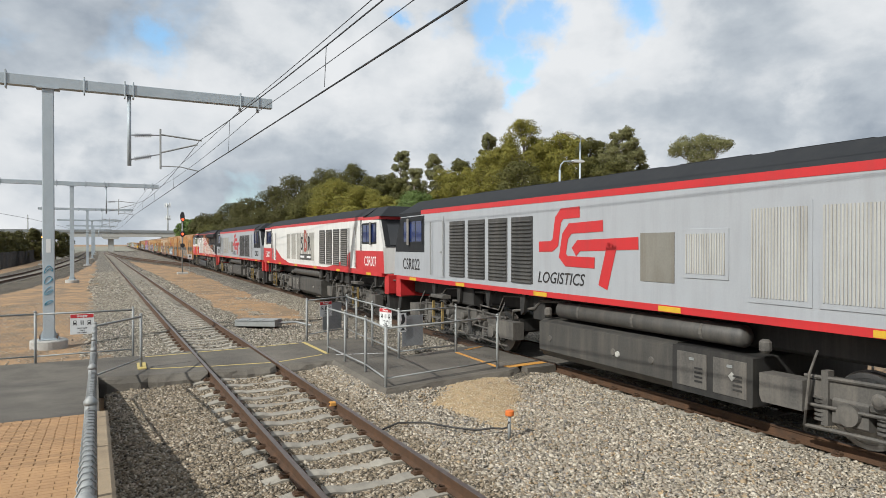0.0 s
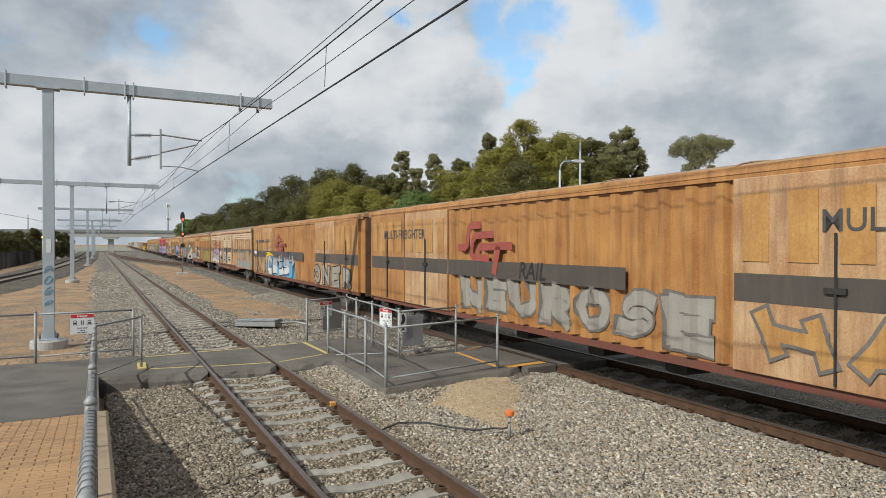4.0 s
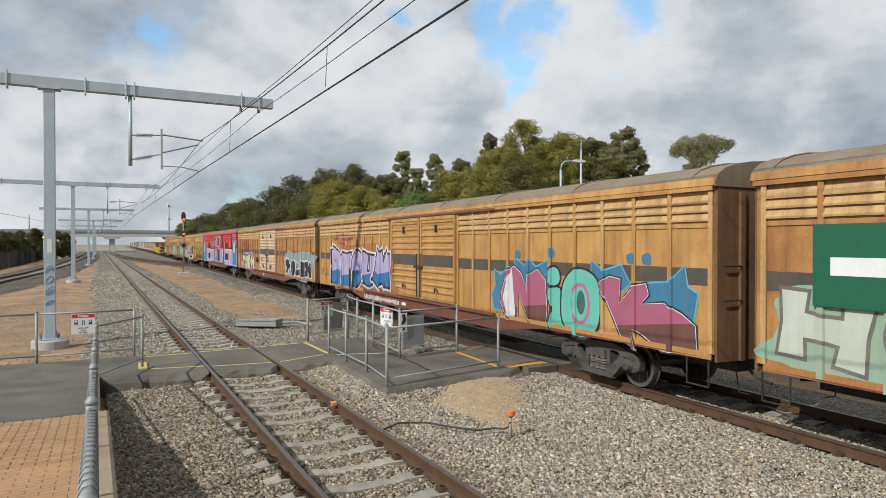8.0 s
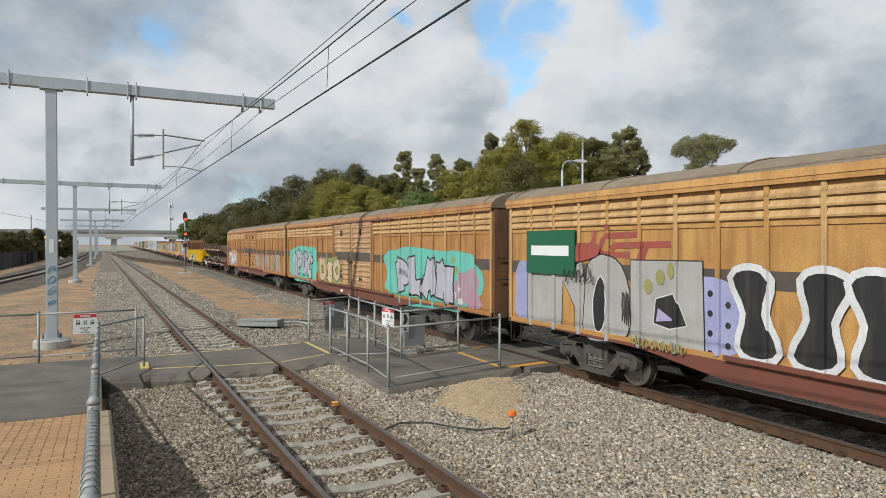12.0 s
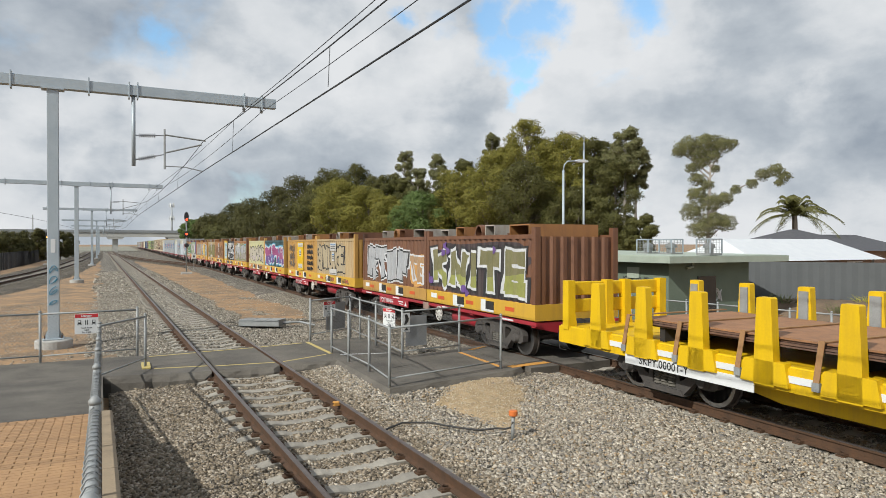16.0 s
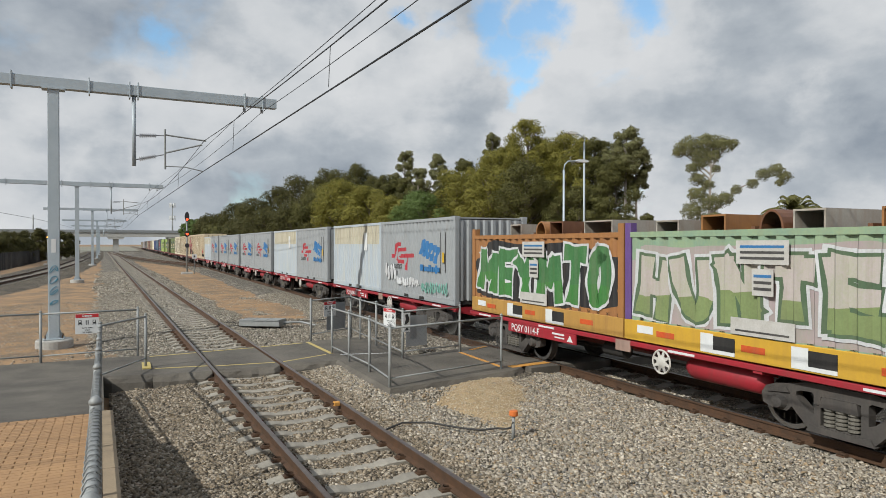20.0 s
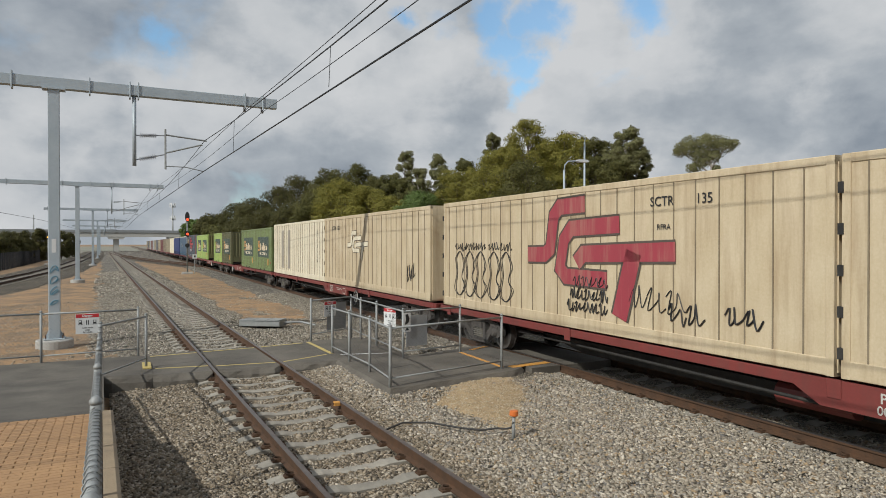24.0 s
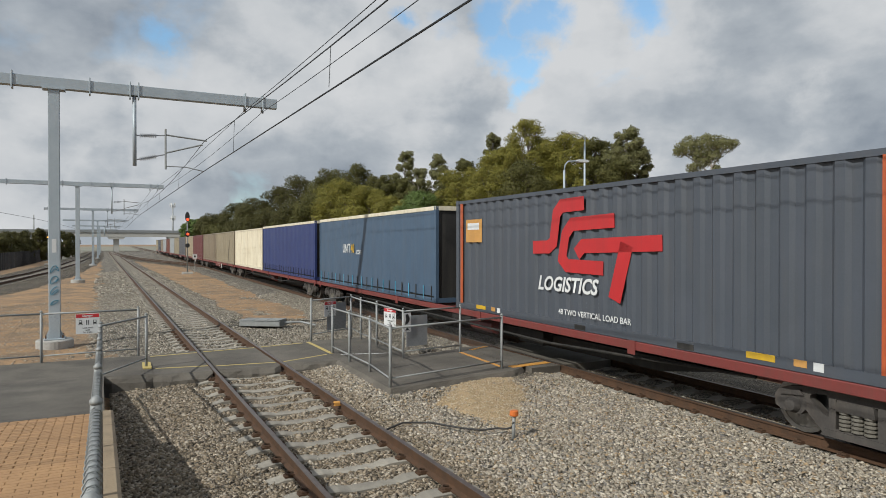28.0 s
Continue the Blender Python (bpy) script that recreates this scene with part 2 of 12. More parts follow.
ballast_mid = stone_bed_mat("ballast_mid_bed", [(0.160, 0.136, 0.100), (0.390, 0.335, 0.258), (0.290, 0.245, 0.186), (0.560, 0.490, 0.395), (0.180, 0.152, 0.115), (0.342, 0.285, 0.215)], 9, (0.075, 0.067, 0.054))
stone_mid = island_mat("mid_ballast_stone", [(0.090, 0.077, 0.058), (0.380, 0.335, 0.262), (0.310, 0.262, 0.196), (0.640, 0.570, 0.465), (0.151, 0.127, 0.096), (0.290, 0.236, 0.170)])
ballast_far = stone_bed_mat("ballast_pale_bed", [(0.174, 0.143, 0.101), (0.382, 0.323, 0.237), (0.287, 0.234, 0.163), (0.538, 0.452, 0.337), (0.209, 0.170, 0.118), (0.348, 0.279, 0.189)], 24, (0.035, 0.03, 0.023))
dirt = mat("orange_dirt", (0.41, 0.245, 0.117), (0.20, 0.14, 0.088), 0.95, 0, 0.9, 14, 1.0, 0.05, contrast=(0.42, 0.58))
sand = mat("yellow_sand", (0.50, 0.36, 0.20), (0.33, 0.235, 0.13), 0.95, 0, 3, 50, 1.0, 0.04, contrast=(0.4, 0.6))

# --- mesh helpers ---
class Mesh:
    """Collects vertices and faces of one mesh."""

    def __init__(self):
        self.v, self.f, self.m, self.cur = [], [], [], 0

    def quadsolid(self, pts):
        """Eight corners: bottom four, then top four, both counter-clockwise from above."""
        o = len(self.v)
        self.v += [tuple(p) for p in pts]
        for q in ((3, 2, 1, 0), (4, 5, 6, 7), (0, 1, 5, 4), (1, 2, 6, 5), (2, 3, 7, 6), (3, 0, 4, 7)):
            self.f.append([o + i for i in q]); self.m.append(self.cur)
        return self

    def box(self, x0, x1, y0, y1, z0, z1, c=0.0):
        """A box; c chamfers its four edges that run along its longest side."""
        if c:
            d = (x1 - x0, y1 - y0, z1 - z0)
            ax = d.index(max(d))
            lo, hi = (x0, y0, z0), (x1, y1, z1)
            i, j = [k for k in (0, 1, 2) if k != ax]
            a0, a1, b0, b1 = lo[i], hi[i], lo[j], hi[j]
            poly = [(a0 + c, b0), (a1 - c, b0), (a1, b0 + c), (a1, b1 - c), (a1 - c, b1), (a0 + c, b1), (a0, b1 - c), (a0, b0 + c)]
            return self.prism(poly, "xyz"[ax], lo[ax], hi[ax])
        return self.quadsolid([(x0, y0, z0), (x1, y0, z0), (x1, y1, z0), (x0, y1, z0), (x0, y0, z1), (x1, y0, z1), (x1, y1, z1), (x0, y1, z1)])

    def prism(self, poly, axis, a0, a1):
        """Extrudes a polygon: axis x takes (y, z), axis y takes (x, z), axis z takes (x, y)."""
        n, o = len(poly), len(self.v)
        area = sum(poly[i][0] * poly[(i + 1) % n][1] - poly[(i + 1) % n][0] * poly[i][1] for i in range(n))
        if (area < 0) != (axis == "y"):
            poly = poly[::-1]
        for a in (a0, a1):
            for p, q in poly:
                self.v.append((a, p, q) if axis == "x" else (p, a, q) if axis == "y" else (p, q, a))
        self.f.append([o + i for i in range(n)][::-1]); self.f.append([o + n + i for i in range(n)])
        for i in range(n):
            j = (i + 1) % n
            self.f.append([o + i, o + j, o + n + j, o + n + i])
        self.m += [self.cur] * (n + 2)
        return self

    def tube(self, pts, r, n=8, caps=True):
        """A round bar along a line of points; r may be one radius or one for each point."""
        pts = [Vector(p) for p in pts]
        rs = r if isinstance(r, (list, tuple)) else [r] * len(pts)
        o = len(self.v)
        up = None
        for i, p in enumerate(pts):
            d = (pts[min(i + 1, len(pts) - 1)] - pts[max(i - 1, 0)]).normalized()
            if up is None:
                up = Vector((0, 0, 1)) if abs(d.z) < 0.9 else Vector((1, 0, 0))
            a = d.cross(up).normalized(); b = a.cross(d).normalized()
            up = b
            for k in range(n):
                t = 2 * math.pi * k / n
                self.v.append(tuple(p + a * (rs[i] * math.cos(t)) + b * (rs[i] * math.sin(t))))
        for i in range(len(pts) - 1):
            for k in range(n):
                j = (k + 1) % n
                self.f.append([o + i * n + k, o + i * n + j, o + (i + 1) * n + j, o + (i + 1) * n + k]); self.m.append(self.cur)
        if caps:
            self.f.append([o + k for k in range(n)][::-1]); self.f.append([o + (len(pts) - 1) * n + k for k in range(n)])
            self.m += [self.cur] * 2
        return self

    def lathe(self, prof, axis, c, n=20):
        """Turns a profile of (along, radius) round an axis x, y or z through c."""
        o = len(self.v)
        for a, r in prof:
            for k in range(n):
                t = 2 * math.pi * k / n
                p, q = r * math.cos(t), r * math.sin(t)
                w = (a, p, q) if axis == "x" else (q, a, p) if axis == "y" else (p, q, a)
                self.v.append((c[0] + w[0], c[1] + w[1], c[2] + w[2]))
        m = len(prof)
        for i in range(m - 1):
            for k in range(n):
                j = (k + 1) % n
                self.f.append([o + i * n + k, o + i * n + j, o + (i + 1) * n + j, o + (i + 1) * n + k]); self.m.append(self.cur)
        self.f.append([o + k for k in range(n)][::-1]); self.f.append([o + (m - 1) * n + k for k in range(n)])
        self.m += [self.cur] * 2
        return self

    def mat(self, i):
        self.cur = i
        return self

    def mesh(self, name, mats, smooth=False):
        me = bpy.data.meshes.new(name)
        me.from_pydata(self.v, [], self.f)
        for ma in mats if isinstance(mats, (list, tuple)) else [mats]:
            me.materials.append(ma)
        if any(self.m):
            me.polygons.foreach_set("material_index", self.m)
        if smooth:
            me.polygons.foreach_set("use_smooth", [True] * len(me.polygons))
        me.update()
        return me


def thing(name, me=None, label="", category="", group="", kind="", at=None):
    """A top-level thing: a mesh, or an empty base."""
    ob = new(name, me)
    if at is not None:
        ob.matrix_basis = at
    return tagged(ob, label, category, group, kind)


def part(name, me, parent, label="", at=None, mats=None, smooth=False):
    """One mesh object under a thing or under one of its parts."""
    if isinstance(me, Mesh):
        me = me.mesh(name, mats, smooth)
    ob = new(name, me)
    ob.parent = parent
    if at is not None:
        ob.matrix_basis = at
    return tagged(ob, label)


# --- where the tracks lie ---
NEAR_X, HALF = 2.96, 0.765            # centre of the near track and half its width between the railheads
LINE_X, SLOPE = 9.80, 0.0267          # the freight line: centre at y = 0, and its drift to the right
ANG = math.atan(SLOPE)
SPEED = 22.07


def line_at(s, off=0.0, z=0.0):
    """A place on the freight line, s metres along it, off metres to its right."""
    return Vector((LINE_X + math.sin(ANG) * s + math.cos(ANG) * off, math.cos(ANG) * s - math.sin(ANG) * off, z))


RAIL_PROFILE = [(-0.07, -0.17), (0.07, -0.17), (0.07, -0.155), (0.012, -0.13), (0.012, -0.045), (0.036, -0.035), (0.036, -0.006),
                (0.028, 0.0), (-0.028, 0.0), (-0.036, -0.006), (-0.036, -0.035), (-0.012, -0.045), (-0.012, -0.13), (-0.07, -0.155)]


def rail_mesh(points, off):
    """A rail swept along ground points (x, y), off metres to their right; the worn head is another material."""
    m = Mesh()
    n = len(RAIL_PROFILE)
    pts = [Vector((*p, 0)) for p in points]
    for i, p in enumerate(pts):
        d = (pts[min(i + 1, len(pts) - 1)] - pts[max(i - 1, 0)]).normalized()
        r = Vector((d.y, -d.x, 0))
        for a, z in RAIL_PROFILE:
            q = p + r * (off + a)
            m.v.append((q.x, q.y, z))
    for i in range(len(pts) - 1):
        for k in range(n):
            j = (k + 1) % n
            m.f.append([i * n + k, i * n + j, (i + 1) * n + j, (i + 1) * n + k]); m.m.append(1 if k in (6, 7, 8) else 0)
    m.f.append(list(range(n))[::-1]); m.f.append([(len(pts) - 1) * n + k for k in range(n)])
    m.m += [0, 0]
    return m.mesh("rail", [rail_rust, rail_head])


SLEEPER = Mesh().prism([(-1.15, -0.36), (1.15, -0.36), (1.15, -0.215), (0.95, -0.175), (0.45, -0.175), (0.3, -0.205), (-0.3, -0.205), (-0.45, -0.175), (-0.95, -0.175), (-1.15, -0.215)],
                       "y", -0.12, 0.12).mesh("sleeper", concrete)
CLIP = Mesh()
for _s in (-1, 1):
    CLIP.tube([(_s * 0.055, -0.045, -0.145), (_s * 0.13, -0.035, -0.135), (_s * 0.15, 0.0, -0.13), (_s * 0.11, 0.04, -0.12), (_s * 0.05, 0.03, -0.14)], 0.016, 5)
    CLIP.box(min(_s * 0.07, _s * 0.17), max(_s * 0.07, _s * 0.17), -0.06, 0.06, -0.185, -0.15)
CLIP = CLIP.mesh("clip", rail_rust)


def straight_track(name, label, origin, ang, y0, y1, spacing, clips_to, single_to):
    base = thing(name, None, label, "railway track", kind="structure", at=origin @ Matrix.Rotation(-ang, 4, "Z"))
    for s in (-1, 1):
        part("rail", rail_mesh([(0, y0), (0, y1)], s * HALF), base)
    far = Mesh()
    y = y0
    while y < y1:
        if -1 < y < single_to:
            part("sleeper", SLEEPER, base, at=pose(0, y, 0))
            if 3 < y < clips_to:
                for s in (-1, 1):
                    part("rail_clip", CLIP, base, at=pose(s * HALF, y, 0))
        else:
            far.prism([(-1.15, -0.36), (1.15, -0.36), (1.15, -0.2), (0.9, -0.176), (-0.9, -0.176), (-1.15, -0.2)], "y", y - 0.12, y + 0.12)
        y += spacing
    tagged(part("far_sleepers", far, base, mats=concrete), kind="stuff")
    return base


# --- ground ---
def slab(m, x0, x1, y0, y1, z, n=1):
    o = len(m.v)
    m.v += [(x0, y0, z), (x1, y0, z), (x1, y1, z), (x0, y1, z)]
    m.f.append([o, o + 1, o + 2, o + 3]); m.m.append(m.cur)


def ground_sheet():
    m = Mesh()
    slab(m, -3000, 3000, -3000, 3000, -0.42)
    thing("ground", m.mesh("ground", dirt), "bare orange sandy ground along the railway", "ground", kind="structure")


def bed(name, path, half, top, slope_w, low, material, label):
    """A ballast bed: flat top with sloping shoulders, swept along ground points."""
    m = Mesh()
    prof = [(-half - slope_w, low), (-half, top), (half, top), (half + slope_w, low)]
    pts = [Vector((*p, 0)) for p in path]
    for i, p in enumerate(pts):
        d = (pts[min(i + 1, len(pts) - 1)] - pts[max(i - 1, 0)]).normalized()
        r = Vector((d.y, -d.x, 0))
        for a, z in prof:
            q = p + r * a
            m.v.append((q.x, q.y, z))
    for i in range(len(pts) - 1):
        for k in range(3):
            m.f.append([i * 4 + k, i * 4 + k + 1, i * 4 + 5 + k, i * 4 + 4 + k]); m.m.append(0)
    return thing(name, m.mesh(name, material), label, "ballast", kind="structure")


def step(a, b, v):
    u = min(1.0, max(0.0, (v - a) / (b - a)))
    return u * u * (3 - 2 * u)


def ballast_z(x, y):
    """Height of the crushed stone round both tracks."""
    d, e = abs(x - NEAR_X), abs(x - LINE_X - SLOPE * y)
    zt = -0.228 - 0.062 * max(0.0, d - 1.35) if x < NEAR_X else -0.228 - 0.12 * max(0.0, d - 1.35)
    zf = -0.205 - 0.22 * max(0.0, e - 2.0)
    between = NEAR_X < x < LINE_X + SLOPE * y
    floor = -0.215 if y < 16 else -0.30 - 0.075 * step(24, 29, y)
    z = max(zt, zf, floor if between else -0.40)
    if 10 < y < 20 and 4.0 < x < 9.5:            # heaped against the pad
        gap = math.hypot(max(4.9 - x, 0.0, x - 8.4), max(11.7 - y, 0.0, y - 18.4))
        z += 0.11 * math.exp(-(gap / 0.55) ** 2)
    return z + 0.022 * noise.noise((x * 1.1, y * 1.1, 0.3)) + 0.012 * noise.noise((x * 4.0, y * 4.0, 1.7))


def dirt_z(x, y):
    return -0.332 + 0.05 * noise.noise((x * 0.55, y * 0.22, 4.0)) + 0.03 * noise.noise((x * 1.6, y * 1.1, 8.0))


def relief(name, xs, ys, zf, material, label, category="ballast"):
    """A sheet of ground whose height is zf."""
    m = Mesh()
    for y in ys:
        for x in xs:
            m.v.append((x, y, zf(x, y)))
    w = len(xs)
    for j in range(len(ys) - 1):
        for i in range(w - 1):
            a = j * w + i
            m.f.append([a, a + 1, a + w + 1, a + w]); m.m.append(0)
    return thing(name, m.mesh(name, material, True), label, category, kind="structure")


def steps(a, b, d):
    n = max(1, round((b - a) / d))
    return [a + (b - a) * i / n for i in range(n + 1)]


ground_sheet()
relief("ballast_near_track", steps(0.13, 4.7, 0.15), [-60, -20] + steps(0, 16.2, 0.18), ballast_z, ballast_bed, "grey-brown crushed stone ballast round the near track")
relief("ballast_between_tracks", steps(4.3, 13.6, 0.15), [-60, -20] + steps(0, 18.5, 0.18), lambda x, y: ballast_z(x, y) + 0.012 * noise.noise((x * 3, y * 3, 3)) - 0.004, ballast_far, "pale crushed stone spread between the two tracks")
relief("ballast_beyond_crossing", steps(-1.2, 5.4, 0.2), steps(17.6, 60, 0.25) + steps(61, 130, 1.0) + steps(140, 320, 10), ballast_z, ballast_mid, "grey crushed stone ballast of the near track beyond the crossing")
relief("ballast_freight_line", steps(5.2, 22, 0.25), steps(18.3, 60, 0.3) + steps(61, 130, 1.0) + steps(140, 320, 10), ballast_z, ballast_mid, "pale crushed stone ballast under the freight line")
bed("ballast_line_distance", [tuple(line_at(s)[:2]) for s in (318, 900)], 2.3, -0.225, 1.0, -0.43, ballast_far, "pale ballast of the freight line far away")
bed("ballast_line_behind", [tuple(line_at(s)[:2]) for s in (-700, -40)], 2.3, -0.225, 1.0, -0.43, ballast_far, "pale ballast of the freight line behind")
relief("dirt_verge", steps(-9, 9.5, 0.25), steps(17.5, 60, 0.3) + steps(61, 140, 1.0), dirt_z, dirt, "orange sandy dirt with gravel beside the tracks", "ground")

straight_track("near_track", "rusty rails on concrete sleepers, near track", pose(NEAR_X, 0, 0), 0.0, -30.0, 260.0, 0.66, 24, 60)
straight_track("freight_track", "rusty rails of the freight line under the train", pose(LINE_X, 0, 0), ANG, -40.0, 300.0, 0.66, 12, 40)
_far = thing("freight_track_distance", None, "rails of the freight line running into the distance", "railway track", kind="structure", at=pose(LINE_X, 0, 0) @ Matrix.Rotation(-ANG, 4, "Z"))
for _s in (-1, 1):
    part("rail", rail_mesh([(0, 300), (0, 1000)], _s * HALF), _far)
    part("rail", rail_mesh([(0, -700), (0, -40)], _s * HALF), _far)

# the curved tracks beyond the masts
LEFT_PATH = [(-22, -10), (-15.5, 20), (-10.5, 38), (-7.4, 55), (-5.6, 75), (-4.2, 105), (-3.1, 150), (-2.6, 200), (-2.4, 300)]
bed("ballast_curved_track", LEFT_PATH, 3.0, -0.235, 0.8, -0.43, ballast_bed, "pale stone ballast under the curved track")
YARD = mat("yard_gravel", (0.30, 0.27, 0.22), (0.20, 0.20, 0.14), 0.95, 0, 0.06, 1.2, 0.5, 0.05, contrast=(0.42, 0.58))
_m = Mesh()
slab(_m, -45, 60, 139, 900, -0.395)
thing("yard_ground", _m.mesh("yard_ground", YARD), "grey gravel and dry grass of the rail yard", "ground", kind="structure")
LINK_PATH = [(12.0, 88), (10.3, 104), (8.2, 122), (6.2, 145), (4.6, 175), (3.5, 215), (2.96, 259)]
bed("ballast_link_track", LINK_PATH, 1.6, -0.24, 0.8, -0.41, ballast_bed, "dark ballast under the link between the tracks")
_link = thing("link_track", None, "rusty rails of a turnout linking both tracks far away", "railway track", kind="structure")
for _s in (-1, 1):
    part("rail", rail_mesh(LINK_PATH, _s * HALF), _link)
_left = thing("curved_track", None, "rusty rails of a curved track beyond the masts", "railway track", kind="structure")
for _s in (-1, 1):
    part("rail", rail_mesh(LEFT_PATH, _s * HALF), _left)
_m = Mesh()
for _a, _b in zip(LEFT_PATH[1:-3], LEFT_PATH[2:-2]):
    _va, _vb = Vector((*_a, 0)), Vector((*_b, 0))
    _d = _vb - _va
    _r = Vector((_d.y, -_d.x, 0)).normalized()
    _u = _d.normalized()
    for _k in range(int(_d.length / 0.75)):
        _p = _va + _u * (_k * 0.75)
        _q = [_p - _r * 1.15 - _u * 0.12, _p + _r * 1.15 - _u * 0.12, _p + _r * 1.15 + _u * 0.12, _p - _r * 1.15 + _u * 0.12]
        _m.quadsolid([(q.x, q.y, -0.36) for q in _q] + [(q.x, q.y, -0.18) for q in _q])
tagged(part("far_sleepers", _m, _left, mats=concrete), kind="stuff")

# --- platform, path and crossings ---
brick_orange = mat("paving_brick", (0.44, 0.255, 0.115), (0.32, 0.18, 0.085), 0.9, 0, 2.5, 60, 0.35, random_tone=0.16)
joint_dark = mat("paving_joint", (0.10, 0.075, 0.055), (0.07, 0.055, 0.045), 0.95, 0, 3, 60, 0.3)
coping_stone = mat("coping_concrete", (0.40, 0.30, 0.19), (0.26, 0.195, 0.125), 0.9, 0, 2.5, 50, 0.6)


def ramp_z(y):
    return min(1.1, max(0.0, (15.5 - y) * 0.0714))


def build_platform():
    m = Mesh()
    ys = [-14, 0.1, 10.62]
    for a, b in zip(ys, ys[1:]):
        m.quadsolid([(-6, a, -0.45), (0.0, a, -0.45), (0.0, b, -0.45), (-6, b, -0.45), (-6, a, ramp_z(a) - 0.012), (0.0, a, ramp_z(a) - 0.012), (0.0, b, ramp_z(b) - 0.012), (-6, b, ramp_z(b) - 0.012)])
    base = thing("platform_ramp", m.mesh("platform_ramp", joint_dark), "ramp paved with orange bricks, leading up to the platform", "platform", kind="structure")
    brick = Mesh()
    brick.prism([(-0.108, -0.02), (0.108, -0.02), (0.108, -0.004), (0.102, 0.003), (-0.102, 0.003), (-0.108, -0.004)], "y", -0.049, 0.049)
    me = brick.mesh("brick", brick_orange)
    slope = math.degrees(math.atan(-0.0714))
    rest = Mesh()
    n = 0
    row = 0
    y = 10.62 - 0.055
    while y > -3.0:
        x = -0.115 - (0.11 if row % 2 else 0.0)
        while x > -4.2:
            z = ramp_z(y)
            if y > 7.6 and x > -1.6 and n < 300:
                part("brick", me, base, at=pose(x + 0.003 * math.sin(row * 7.1 + x * 31), y, z, rx=slope))
                n += 1
            else:
                rest.quadsolid([(x - 0.108, y - 0.05, z - 0.02), (x + 0.108, y - 0.05, z - 0.02), (x + 0.108, y + 0.05, z - 0.02), (x - 0.108, y + 0.05, z - 0.02),
                                (x - 0.108, y - 0.05, z + 0.0066), (x + 0.108, y - 0.05, z + 0.0066), (x + 0.108, y + 0.05, z - 0.0005), (x - 0.108, y + 0.05, z - 0.0005)])
            x -= 0.222
        y -= 0.106
        row += 1
    tagged(part("paving_bricks", rest, base, mats=brick_orange), kind="stuff")
    y = 10.6
    while y > 0:
        a, b = y - 1.19, y
        c = Mesh().quadsolid([(0.005, a, -0.4), (0.14, a, -0.4), (0.14, b, -0.4), (0.005, b, -0.4), (0.005, a, ramp_z(a) + 0.03), (0.14, a, ramp_z(a) + 0.025), (0.14, b, ramp_z(b) + 0.025), (0.005, b, ramp_z(b) + 0.03)])
        part("coping", c, base, "weathered concrete coping", mats=coping_stone)
        y -= 1.2


def rough_slab(m, poly, top, low, out, along=(1, 1)):
    """A slab with crumbly sloping sides; along limits the way in which they spread."""
    ring = []
    n = len(poly)
    for k in range(n):
        a, b = Vector(poly[k]), Vector(poly[(k + 1) % n])
        cnt = max(1, int((b - a).length / 0.16))
        d = (b - a).normalized()
        for i in range(cnt):
            ring.append((a.lerp(b, i / cnt), Vector((d.y * along[0], -d.x * along[1]))))
    area = sum(poly[i][0] * poly[(i + 1) % n][1] - poly[(i + 1) % n][0] * poly[i][1] for i in range(n))
    sgn = 1 if area > 0 else -1
    c = len(ring)
    o = len(m.v)
    for f, z in ((0.0, top), (0.35, top - 0.05), (0.75, top - 0.13), (1.0, low)):
        for i, (p, w) in enumerate(ring):
            w = (w + ring[i - 1][1]) / 2
            r = 0.5 + noise.noise((p.x * 5, p.y * 5, z * 9)) * (0.9 if f else 0.3)
            q = p + w * (sgn * out * (f + 0.35 * r * (1 if f else 0.5)))
            m.v.append((q.x, q.y, z + (0.02 * noise.noise((p.x * 7, p.y * 7, f)) if 0 < f < 1 else 0)))
    for k in range(3):
        for i in range(c):
            j = (i + 1) % c
            q = [o + k * c + j, o + k * c + i, o + (k + 1) * c + i, o + (k + 1) * c + j]
            m.f.append(q if sgn > 0 else q[::-1]); m.m.append(m.cur)
    t = [o + i for i in range(c)]
    m.f.append(t if sgn > 0 else t[::-1]); m.m.append(m.cur)


